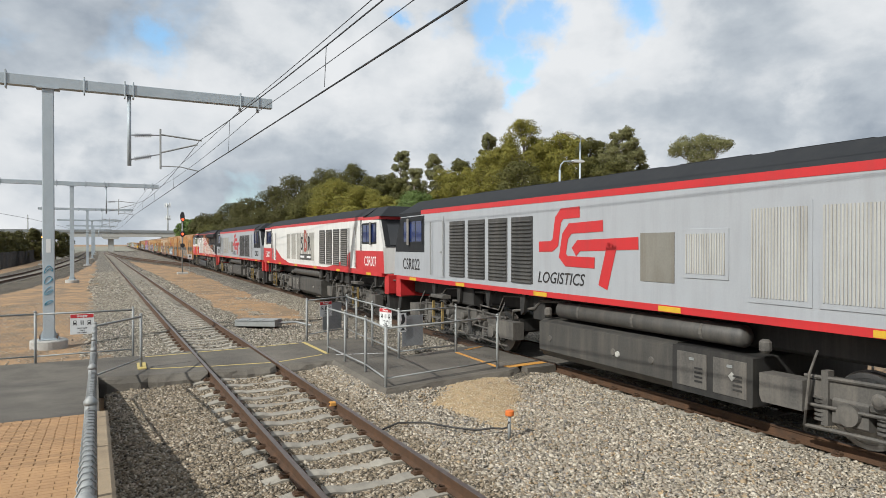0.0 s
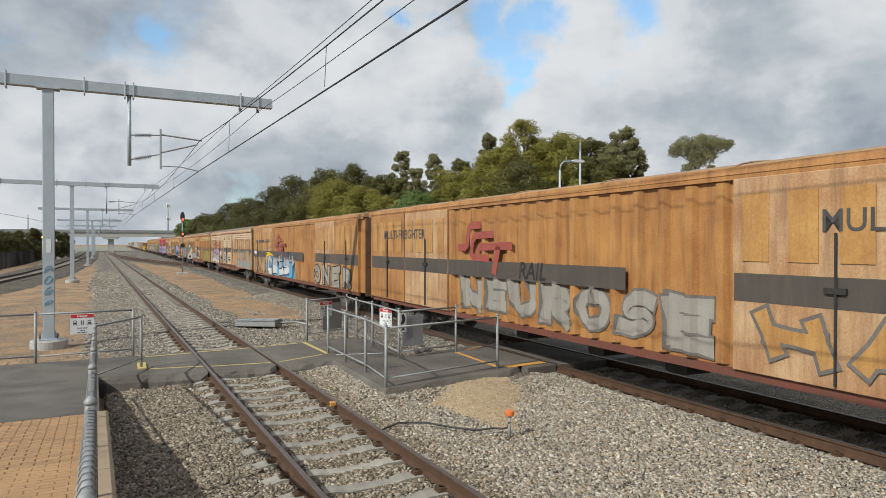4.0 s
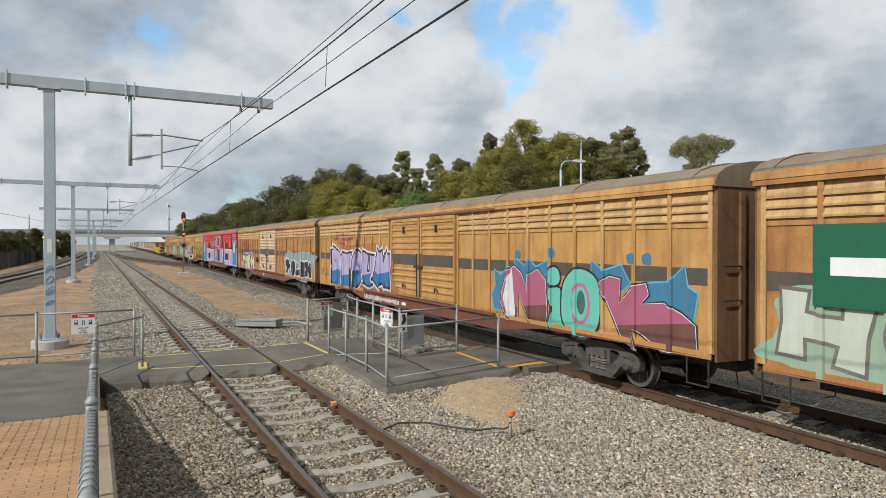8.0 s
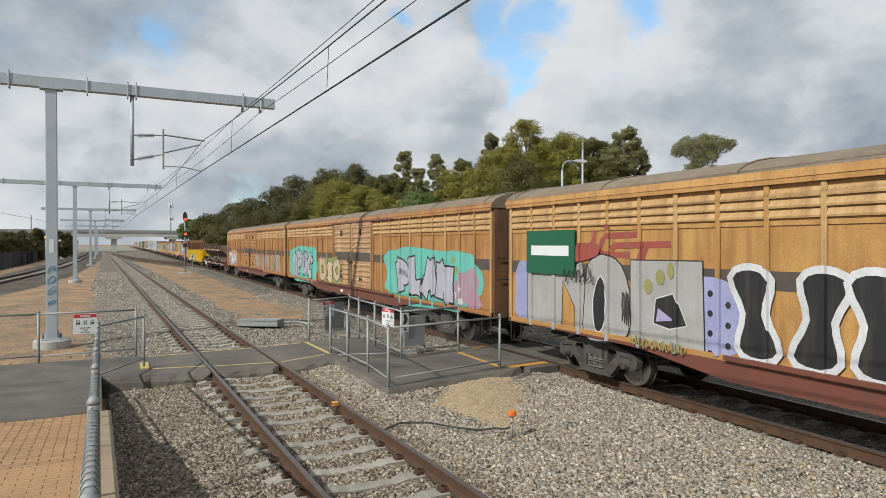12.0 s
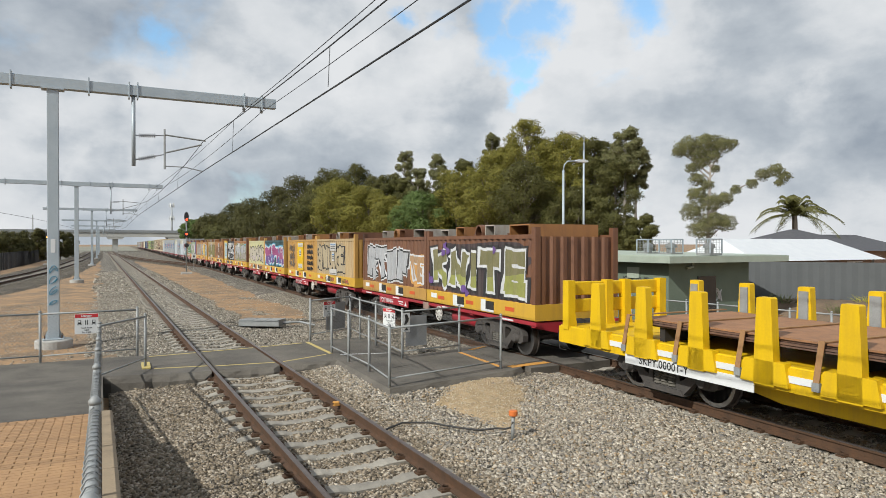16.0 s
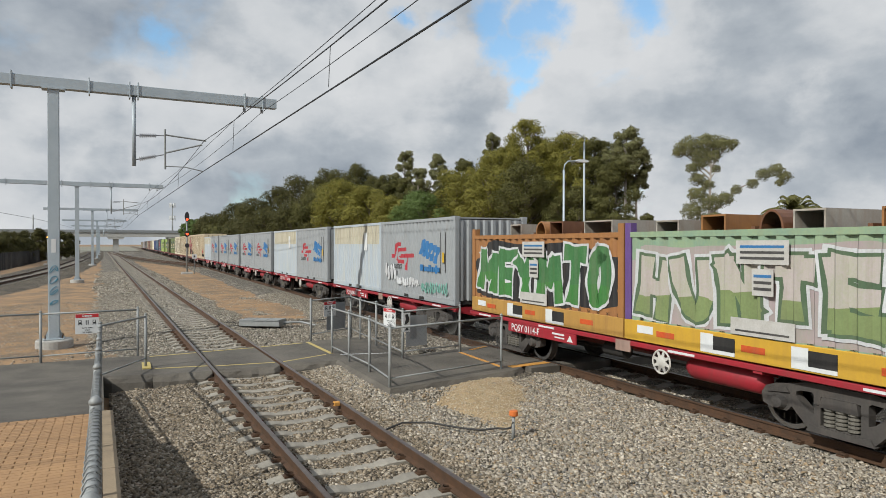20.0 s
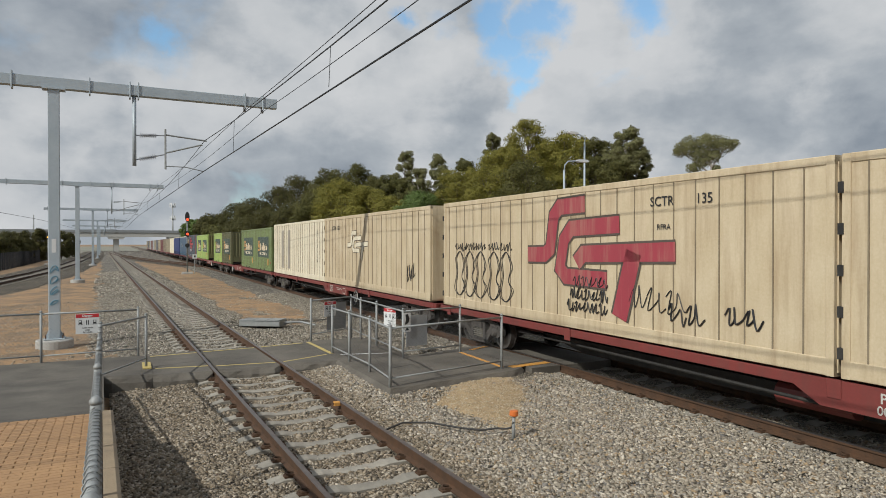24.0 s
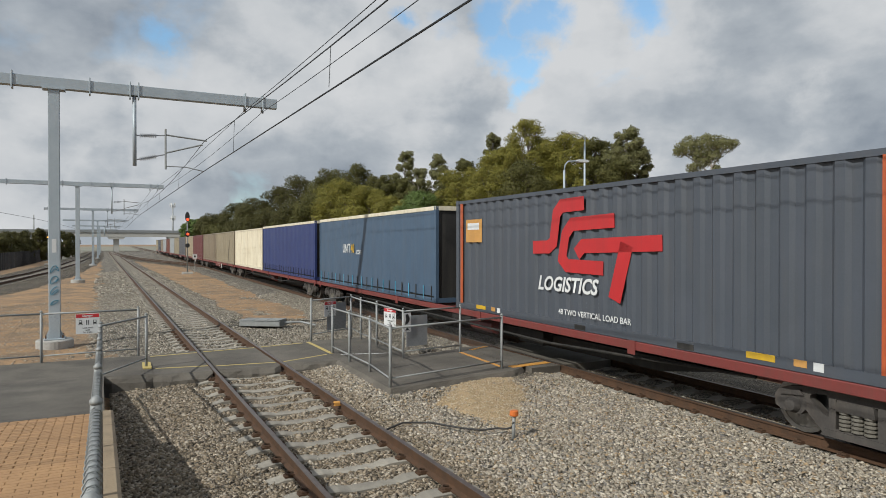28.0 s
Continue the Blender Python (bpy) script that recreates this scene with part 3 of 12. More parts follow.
def build_path():
    m = Mesh()
    ys = [10.63, 13.0, 15.5]
    for a, b in zip(ys, ys[1:]):
        m.quadsolid([(-6, a, -0.44), (0.03, a, -0.44), (0.03, b, -0.44), (-6, b, -0.44), (-6, a, ramp_z(a) + 0.002), (0.03, a, ramp_z(a) + 0.002), (0.03, b, ramp_z(b) + 0.002), (-6, b, ramp_z(b) + 0.002)])
    m.prism([(-8, 15.5), (0.03, 15.5), (0.03, 17.95), (-8, 17.95)], "z", -0.44, -0.002)
    rough_slab(m, [(0.03, 15.5), (0.97, 15.27), (0.97, 17.9), (0.03, 17.95)], -0.004, -0.44, 0.22, (0, 1))
    path = thing("path", m.mesh("path", asphalt), "dark asphalt footpath with a worn surface", "path", kind="structure")
    c = Mesh()
    for x0, x1 in ((0.96, NEAR_X - HALF - 0.05), (NEAR_X - HALF + 0.10, NEAR_X + HALF - 0.10), (NEAR_X + HALF + 0.05, 5.0)):
        rough_slab(c, [(x0, 15.25), (x1, 15.15), (x1, 18.15), (x0, 17.9)], -0.012, -0.40, 0.22, (0, 1))
    cr = thing("near_crossing", c.mesh("near_crossing", asphalt), "asphalt pedestrian crossing with yellow edge lines over the track", "crossing", kind="structure")
    lines = [((1.05, 17.72), (2.14, 17.8)), ((2.3, 17.85), (3.6, 17.95)), ((3.8, 18.0), (5.05, 18.2)), ((1.05, 15.95), (2.14, 15.75)), ((2.3, 15.65), (3.6, 15.5)), ((3.8, 15.5), (5.05, 16.05))]
    for (ax, ay), (bx, by) in lines:
        part("edge_line", Mesh().quadsolid([(ax, ay, -0.012), (bx, by, -0.012), (bx, by + 0.07, -0.012), (ax, ay + 0.07, -0.012), (ax, ay, -0.008), (bx, by, -0.008), (bx, by + 0.07, -0.008), (ax, ay + 0.07, -0.008)]), cr, "yellow line", mats=yellow_paint)
    p = Mesh()
    rough_slab(p, [(5.01, 15.3), (4.9, 11.66), (7.95, 12.12), (8.35, 12.35), (8.5, 15.35), (6.75, 14.9), (6.85, 18.5), (5.01, 18.45)], -0.006, -0.40, 0.12)
    pad = thing("crossing_pad", p.mesh("crossing_pad", asphalt), "asphalt standing pad inside the fence maze", "pavement", kind="structure")
    def bar(pts, w, ma, ob, nm):
        (ax, ay), (bx, by) = pts
        d = Vector((bx - ax, by - ay)).normalized()
        r = Vector((d.y, -d.x)) * (w / 2)
        q = [(ax + r.x, ay + r.y), (bx + r.x, by + r.y), (bx - r.x, by - r.y), (ax - r.x, ay - r.y)]
        part(nm, Mesh().prism(q, "z", -0.006, -0.001), ob, mats=ma)
    bar(((5.15, 18.3), (5.15, 16.1)), 0.10, yellow_paint, pad, "edge_line")
    bar(((5.3, 15.85), (6.5, 15.5)), 0.05, white_paint, pad, "edge_line")
    bar(((8.12, 14.75), (7.98, 12.6)), 0.10, orange_paint, pad, "edge_line")
    f = Mesh()
    for s0, s1 in ((8.52, LINE_X + 0.33 - HALF - 0.06), (LINE_X + 0.33 - HALF + 0.09, LINE_X + 0.33 + HALF - 0.09), (LINE_X + 0.33 + HALF + 0.06, 15.0)):
        f.prism([(s0, 12.2), (s1, 12.2), (s1, 15.5), (s0, 15.5)], "z", -0.40, -0.012)
    fc = thing("freight_crossing", f.mesh("freight_crossing", asphalt), "asphalt pedestrian crossing with orange lines over the freight line", "crossing", kind="structure")
    bar(((8.55, 15.0), (9.2, 15.3)), 0.12, orange_paint, fc, "edge_line")
    bar(((8.15, 12.5), (9.25, 12.6)), 0.22, orange_paint, fc, "edge_line")


build_platform()
build_path()

# --- pipe and mesh fences ---
MESH_WIRE = mat("fence_wire", (0.16, 0.16, 0.16), (0.10, 0.10, 0.10), 0.6, 0.4, 5, 50, 0.0)


def fence_posts(name, label, posts, segs, h=1.18, mesh=True, bottom=0.16, group="crossing fences"):
    """Pipe posts with top and bottom rails and a woven wire infill between the posts of each segment."""
    base = thing(name, None, label, "fence", group=group)
    for p in posts.values():
        x, y = p[0], p[1]
        z0 = p[2] if len(p) > 2 else 0.0
        m = Mesh().tube([(x, y, z0 - 0.3), (x, y, z0 + h)], 0.03, 10)
        m.lathe([(0, 0.034), (0.02, 0.034), (0.045, 0.012)], "z", (x, y, z0 + h - 0.01), 8)
        part("post", m, base, mats=steel_galv, smooth=True)
    for a, b in segs:
        pa, pb = [Vector((q[0], q[1], q[2] if len(q) > 2 else 0.0)) for q in (posts[a], posts[b])]
        up = Vector((0, 0, 1))
        part("top_rail", Mesh().tube([pa + up * (h - 0.05), pb + up * (h - 0.05)], 0.022, 8), base, mats=steel_galv, smooth=True)
        part("bottom_rail", Mesh().tube([pa + up * bottom, pb + up * bottom], 0.018, 8), base, mats=steel_galv, smooth=True)
        if mesh:
            w = Mesh()
            d = pb - pa
            ln = d.length
            hh = h - 0.05 - bottom
            step = 0.09
            k = -hh
            while k < ln:
                for sgn in (1, -1):
                    u0, u1 = (k, k + hh) if sgn > 0 else (k + hh, k)
                    z0, z1 = 0.0, hh
                    # clip to the panel
                    if u1 > u0:
                        t0, t1 = max(0, -u0 / hh), min(1, (ln - u0) / hh)
                    else:
                        t0, t1 = max(0, (u0 - ln) / hh), min(1, u0 / hh)
                    if t1 > t0:
                        q0 = pa + d * ((u0 + (u1 - u0) * t0) / ln) + up * (bottom + hh * t0)
                        q1 = pa + d * ((u0 + (u1 - u0) * t1) / ln) + up * (bottom + hh * t1)
                        w.tube([q0, q1], 0.0014, 3, caps=False)
                k += step
            tagged(part("wire_mesh", w, base, "woven wire mesh", mats=MESH_WIRE), kind="stuff")
    return base


MAZE = dict(A=(4.94, 11.8), B=(5.14, 13.41), C=(5.16, 14.79), D=(5.18, 16.14), E=(5.34, 18.61), F=(6.46, 14.63), G=(8.17, 14.89), H=(7.87, 12.43), J=(6.62, 16.76), I=(6.68, 18.16), K=(6.84, 19.45))
maze_1 = fence_posts("crossing_fence", "galvanised pipe fence with wire mesh round the crossing pad", {k: MAZE[k] for k in "DCBAH"}, ["DC", "CB", "BA", "AH"])
maze_2 = fence_posts("crossing_fence", "galvanised pipe fence with wire mesh behind the crossing pad", {k: MAZE[k] for k in "EKIJFG"}, ["EK", "KI", "IJ", "JF", "FG"])
plate_grey = mat("grey_plate", (0.36, 0.37, 0.37), (0.28, 0.29, 0.30), 0.6, 0.3, 4, 60, 0.1)
part("infill_plate", Mesh().prism([(6.52, 14.56), (7.12, 14.65), (7.12, 14.66), (6.52, 14.57)], "z", 0.28, 1.02), maze_2, "plain grey plate", mats=plate_grey)
part("infill_plate", Mesh().prism([(5.9, 18.9), (6.6, 19.25), (6.6, 19.26), (5.9, 18.91)], "z", 0.2, 1.0), maze_2, "plain grey plate", mats=plate_grey)
fence_posts("path_fence", "galvanised pipe and mesh fence beside the asphalt path", dict(a=(-8.5, 17.95), b=(-6.1, 17.93), c=(-3.65, 17.9), d=(-1.25, 17.88), e=(0.80, 18.0)), ["ab", "bc", "cd", "de"])
fence_posts("path_fence", "short pipe fence turning off at the crossing", dict(a=(-0.02, 14.07, 0.08), b=(0.88, 16.2, 0.0)), ["ab"], bottom=0.2)
_rp = {chr(97 + i): (-0.03, 14.05 - 2.0 * i, ramp_z(14.05 - 2.0 * i)) for i in range(8)}
fence_posts("ramp_fence", "galvanised pipe and mesh fence along the ramp edge", _rp, ["ab", "bc", "cd", "de", "ef", "fg", "gh"], h=1.08)
_lace = Mesh()
for _k in range(7):
    _y0, _y1 = 14.05 - 2.0 * _k, 12.05 - 2.0 * _k
    _n = 150
    _lace.tube([(-0.03 + 0.029 * math.cos(_i * 0.9), _y0 + (_y1 - _y0) * _i / _n, ramp_z(_y0) + (ramp_z(_y1) - ramp_z(_y0)) * _i / _n + 1.03 + 0.029 * math.sin(_i * 0.9)) for _i in range(_n + 1)], 0.0035, 4, caps=False)
thing("lacing_wire", _lace.mesh("lacing_wire", steel_galv), "thin tie wire wound round the ramp fence rail", "wire", kind="stuff")
thing("tactile_marker", Mesh().prism([(0.80, 15.95), (0.98, 15.95), (1.0, 16.75), (0.82, 16.75)], "z", -0.004, 0.02).mesh("tactile_marker", yellow_paint), "yellow painted edge marker beside the fence post", "marker")


def text_mesh(text, size, ma, bold=0.0, shear=0.0, width=1.0):
    """Flat lettering in the x-z plane, read from -y, centred on the origin."""
    cu = bpy.data.curves.new("lettering", "FONT")
    cu.body, cu.size, cu.offset, cu.shear, cu.align_x, cu.align_y = text, size, bold, shear, "CENTER", "CENTER"
    cu.resolution_u = 3
    tmp = bpy.data.objects.new("lettering", cu)
    me = bpy.data.meshes.new_from_object(tmp)
    bpy.data.objects.remove(tmp)
    bpy.data.curves.remove(cu)
    me.transform(Matrix(((width, 0, 0, 0), (0, 0, -1, 0), (0, 1, 0, 0), (0, 0, 0, 1))))
    me.materials.clear()
    me.materials.append(ma)
    return me


def danger_sign(at, w=0.5, h=0.48, label="white metal warning sign with a red band and train pictograms", lines=("Look both", "ways", "for trains")):
    s = thing("warning_sign", None, label, "sign", group="warning signs", at=at)
    part("plate", Mesh().box(-w / 2, w / 2, 0, 0.006, 0, h, 0.002), s, mats=white_paint)
    part("band", Mesh().box(-w / 2 + 0.008, w / 2 - 0.008, -0.003, 0.0, h - 0.095, h - 0.008), s, "red band", mats=sign_red)
    part("lettering", text_mesh("Danger", 0.075, white_paint, 0.002), s, at=pose(0, -0.005, h - 0.05))
    for k, t in enumerate(lines):
        part("lettering", text_mesh(t, 0.052, black_paint, 0.001), s, at=pose(0, -0.004, 0.145 - k * 0.052))
    for k in (-1, 1):
        x = k * w * 0.3
        m = Mesh().box(x - 0.035, x + 0.035, -0.003, 0.0, h * 0.49, h * 0.68)
        m.box(x - 0.045, x - 0.02, -0.003, 0.0, h * 0.45, h * 0.48).box(x + 0.02, x + 0.045, -0.003, 0.0, h * 0.45, h * 0.48)
        part("pictogram", m, s, "black train pictogram", mats=black_paint)
        part("pictogram_window", Mesh().box(x - 0.022, x + 0.022, -0.005, -0.003, h * 0.58, h * 0.65), s, mats=white_paint)
    m = Mesh().box(-0.03, -0.012, -0.003, 0.0, h * 0.45, h * 0.68).box(0.012, 0.03, -0.003, 0.0, h * 0.45, h * 0.68)
    part("pictogram", m, s, "black track pictogram", mats=black_paint)
    return s


danger_sign(pose(-0.30, 17.86, 0.62))
danger_sign(pose(6.0, 18.9, 0.62, rz=24), 0.46, 0.44)
danger_sign(pose(6.5, 15.55, 0.66, rz=-75), 0.5, 0.46)


def arrow_sign(at):
    s = thing("pictogram_sign", None, "narrow white sign with black pictograms on the fence", "sign", at=at)
    part("plate", Mesh().box(-0.10, 0.10, 0, 0.006, 0, 0.46), s, mats=white_paint)
    part("pictogram", Mesh().prism([(-0.07, 0.18), (-0.01, 0.19), (0.05, 0.24), (0.07, 0.32), (0.02, 0.43), (-0.05, 0.42), (-0.03, 0.3)], "y", -0.003, 0.0), s, "black pictogram", mats=black_paint)
    part("pictogram", Mesh().prism([(-0.06, 0.04), (0.06, 0.04), (0.0, 0.12)], "y", -0.003, 0.0), s, "black arrow", mats=black_paint)


arrow_sign(pose(6.52, 14.52, 0.64, rz=10))

# --- overhead line masts ---
porcelain = mat("insulator_grey", (0.42, 0.43, 0.45), (0.32, 0.33, 0.35), 0.35, 0, 8, 60, 0.0)
wire_dark = mat("wire_dark", (0.06, 0.065, 0.07), (0.04, 0.045, 0.05), 0.55, 0.3, 8, 60, 0.0)
blue_paint = mat("graffiti_teal", (0.02, 0.25, 0.38), (0.03, 0.2, 0.3), 0.6, 0, 8, 60, 0.0)


def ole_mast(x, y, left, right, drop_x, top=7.34, tag=False):
    a = thing("overhead_line_mast", None, "grey steel mast with a long cantilever beam carrying the overhead line", "mast", group="overhead line masts", at=pose(x, y, 0))
    col = Mesh().box(-0.15, 0.15, -0.15, 0.15, -0.05, top, 0.012)
    mast = part("column", col, a, mats=mast_grey)
    part("base_plate", Mesh().box(-0.27, 0.27, -0.27, 0.27, -0.09, -0.05, 0.01), a, mats=mast_grey)
    for sx in (-1, 1):
        for sy in (-1, 1):
            part("anchor_bolt", Mesh().tube([(sx * 0.22, sy * 0.22, -0.1), (sx * 0.22, sy * 0.22, 0.05)], 0.022, 6), a, mats=rail_rust)
        part("stiffener", Mesh().prism([(sx * 0.15, -0.05), (sx * 0.26, -0.05), (sx * 0.15, 0.2)], "y", -0.01, 0.01), a, mats=mast_grey)
    part("footing", Mesh().lathe([(-0.55, 0.5), (-0.12, 0.5), (-0.09, 0.47)], "z", (0, 0, 0), 28), a, "round concrete footing", mats=pale_concrete)
    beam = part("beam", Mesh().box(left - x, right - x, -0.13, 0.13, top + 0.04, top + 0.36, 0.012), a, mats=mast_grey)
    part("cap_plate", Mesh().box(-0.3, 0.3, -0.2, 0.2, top, top + 0.04), a, mats=mast_grey)
    for bx in (left - x + 0.45, -1.05, 0.95, drop_x - x - 0.12, drop_x - x + 0.12, right - x - 1.05, right - x - 0.47):
        part("clamp", Mesh().box(bx - 0.02, bx + 0.02, -0.16, 0.16, top - 0.05, top + 0.45, 0.006), a, mats=mast_grey)
    d = drop_x - x
    part("drop_tube", Mesh().tube([(d, 0, top + 0.04), (d, 0, 5.2)], 0.06, 10), a, mats=mast_grey, smooth=True)
    # the hinged bracket with two insulators
    for z0, z1 in ((6.16, 6.22), (5.40, 5.62)):
        prof = [(0.0, 0.02), (0.1, 0.02)]
        for k in range(8):
            prof += [(0.1 + k * 0.062, 0.03), (0.125 + k * 0.062, 0.085), (0.145 + k * 0.062, 0.03)]
        prof += [(0.62, 0.02), (0.86, 0.02)]
        m = Mesh().lathe(prof, "x", (0, 0, 0), 10)
        ang = -math.degrees(math.atan2(z1 - z0, 0.86))
        part("insulator", m, a, "ribbed grey insulator", at=pose(d + 0.05, 0, z0, ry=ang), mats=porcelain)
    part("bracket_tube", Mesh().tube([(d + 0.9, 0, 5.14), (d + 0.9, 0, 6.42)], 0.03, 8), a, mats=steel_galv)
    part("bracket_tube", Mesh().tube([(d + 0.9, 0, 6.24), (d + 2.15, 0, 6.13)], 0.026, 8), a, mats=steel_galv)
    part("bracket_tube", Mesh().tube([(d + 0.9, 0, 5.66), (d + 2.02, 0, 6.0)], 0.026, 8), a, mats=steel_galv)
    part("registration_arm", Mesh().tube([(d + 0.9, 0, 5.24), (d + 1.5, 0, 5.24), (d + 2.05, 0, 5.13)], 0.016, 8), a, mats=steel_galv)
    for fx in (right - x - 1.05, right - x - 0.47):
        m = Mesh().lathe([(-0.12, 0.03), (-0.10, 0.06), (-0.07, 0.035), (-0.05, 0.06), (-0.02, 0.03), (0.05, 0.03)], "z", (fx, 0, top - 0.02), 10)
        part("insulator", m, a, mats=porcelain)
    if tag:
        g = Mesh()
        random.seed(5)
        for k in range(4):
            z = 0.95 + k * 0.33
            w = random.uniform(0.08, 0.11)
            g.tube([(-w * math.cos(t * 1.3 + k), -0.155, z + 0.02 * t + 0.10 * math.sin(t * (1.0 + 0.35 * k))) for t in [i * 0.45 for i in range(14)]], 0.009, 4)
        part("graffiti_scrawl", g, a, "blue-green scrawl", mats=blue_paint)
        part("number_plate", Mesh().box(-0.06, 0.06, -0.158, -0.15, 2.5, 2.9), a, mats=white_paint)
    return a


MAST_YS = [(-1.25, 22.9), (-1.69, 60.2), (-1.05, 104), (-0.7, 153), (-0.55, 200), (-0.4, 250)]
for _i, (_x, _y) in enumerate(MAST_YS):
    ole_mast(_x, _y, -6.9 if _i else -5.2, 5.35 if _i == 0 else 4.65, 0.93 if _i == 0 else 0.75, tag=_i == 0)


def wires():
    def span(nm, pts, r, label, dip):
        """A wire hung from point to point; dip is its sag for each metre of span."""
        line = []
        for a, b in zip(pts, pts[1:]):
            a, b = Vector(a), Vector(b)
            for k in range(14):
                t = k / 14
                sag = 4 * t * (1 - t) * (a - b).length * dip
                line.append(a.lerp(b, t) - Vector((0, 0, sag)))
        line.append(Vector(pts[-1]))
        ob = thing(nm, None, label, "cable", group="overhead wires")
        part("wire", Mesh().tube(line, r, 5), ob, mats=wire_dark)
        return line
    far = [y for _, y in MAST_YS[1:]]
    contact = [(3.2, -36, 5.13), (3.22, 4, 5.13), (2.98, 22.9, 5.13)] + [(2.98 + (0.2 if k % 2 else -0.2), y, 5.13) for k, y in enumerate(far)]
    ob = thing("contact_wire", None, "dark contact wire over the near track", "cable", group="overhead wires")
    part("wire", Mesh().tube(contact, 0.013, 6), ob, mats=wire_dark)
    cat = span("catenary_wire", [(3.3, -52, 6.14), (3.24, -14, 6.14), (3.02, 22.9, 6.14)] + [(2.98, y, 6.12) for y in far], 0.011, "dark catenary wire above the contact wire", 0.0114)
    span("feeder_wire", [(4.3, -52, 7.24), (4.3, -14, 7.24), (4.3, 22.9, 7.24)] + [(3.7, y, 7.24) for y in far], 0.0095, "thin feeder wire under the mast beams", 0.0062)
    span("feeder_wire", [(4.92, -52, 7.24), (4.92, -14, 7.24), (4.88, 22.9, 7.24)] + [(4.2, y, 7.24) for y in far], 0.010, "thin feeder wire under the mast beams", 0.0078)
    for y in (9, 18, 31, 42, 51, 68, 80, 90):
        c = min(cat, key=lambda p: abs(p.y - y))
        thing("dropper_wire", Mesh().tube([(c.x, c.y, c.z), (c.x - 0.03, c.y, 5.13)], 0.006, 4).mesh("dropper_wire", wire_dark), "thin dropper between catenary and contact wire", "cable", group="droppers")
    ob = thing("contact_wire", None, "dark contact wire over the curved track", "cable", group="overhead wires")
    part("wire", Mesh().tube([(x + 0.2, y, 5.13) for x, y in LEFT_PATH], 0.016, 5), ob, mats=wire_dark)


wires()

# --- signal, pit, marker ---
red_lens = mat("red_lens", (1.0, 0.075, 0.022), (0.9, 0.06, 0.02), 0.3, emit=2.6, bump=0)
amber_lens = mat("amber_lens", (1.0, 0.40, 0.04), (0.9, 0.36, 0.04), 0.3, emit=2.4, bump=0)


def signal(x, y, h, lens, label, heads=(0.0, 1.75), number=True):
    a = thing("railway_signal", None, label, "signal", at=pose(x, y, 0))
    part("post", Mesh().tube([(0, 0, -0.4), (0, 0, h)], 0.065, 10), a, mats=steel_galv, smooth=True)
    for dz in heads:
        z = h - dz
        p = [(0.22 * math.sin(2 * math.pi * k / 20), z + (0.50 if dz == 0 else 0.30) * math.cos(2 * math.pi * k / 20)) for k in range(20)]
        hd = part("signal_head", Mesh().prism(p, "y", -0.16, -0.06), a, "black signal head", mats=black_paint)
        zl = z - (0.28 if dz == 0 else 0.0)
        part("hood", Mesh().lathe([(-0.38, 0.13), (-0.16, 0.14)], "y", (0, 0, zl), 14), hd, mats=black_paint)
        part("lens", Mesh().lathe([(-0.40, 0.115), (-0.381, 0.12)], "y", (0, 0, zl), 14), hd, "lit lens", mats=lens)
    part("step_ladder", Mesh().box(-0.16, 0.16, 0.05, 0.08, 0.4, 0.45).box(-0.16, 0.16, 0.05, 0.08, 0.9, 0.95).box(-0.16, 0.16, 0.05, 0.08, 1.4, 1.45), a, mats=steel_galv)
    part("plinth", Mesh().box(-0.5, 0.5, -0.5, 0.5, -0.5, -0.1, 0.03), a, "concrete plinth", mats=pale_concrete)
    if number:
        part("identity_plate", Mesh().box(0.48, 0.92, -0.11, -0.09, 1.25, 1.70), a, mats=white_paint)
        part("plate_post", Mesh().tube([(0.7, -0.06, -0.4), (0.7, -0.06, 1.68)], 0.03, 8), a, mats=steel_galv)
        part("plate_mark", Mesh().box(0.62, 0.78, -0.114, -0.11, 1.38, 1.58), a, mats=black_paint)
        part("lower_head", Mesh().lathe([(-0.16, 0.22), (-0.06, 0.22)], "y", (0, 0, h - 2.9), 16), a, "black round lower head", mats=black_paint)


signal(7.75, 71.7, 5.5, red_lens, "railway signal on a grey post showing two red lights")
signal(-6.9, 112.0, 4.0, amber_lens, "distant railway signal on a post with a lit lamp", heads=(0.0,), number=False)


def cable_pit():
    a = thing("cable_trough", None, "galvanised cable trough lying on the ballast", "trough", at=pose(5.2, 24.3, -0.2, rz=-35))
    part("tray", Mesh().box(-0.75, 0.75, -0.35, 0.35, 0.0, 0.2, 0.02), a, mats=steel_galv)
    for k in range(3):
        part("lid", Mesh().box(-0.74 + k * 0.5, -0.28 + k * 0.5, -0.37, 0.37, 0.204, 0.235), a, mats=steel_galv)
    part("conduit", Mesh().tube([(0.7, 0.1, 0.1), (1.3, 0.3, 0.12), (1.9, 0.2, 0.02)], 0.04, 8), a, mats=steel_galv)


cable_pit()
orange_plastic = mat("orange_plastic", (0.75, 0.19, 0.035), (0.6, 0.15, 0.03), 0.5, 0, 8, 60, 0.0)
cable_black = mat("black_cable", (0.03, 0.028, 0.026), (0.045, 0.04, 0.035), 0.7, 0, 8, 60, 0.0)


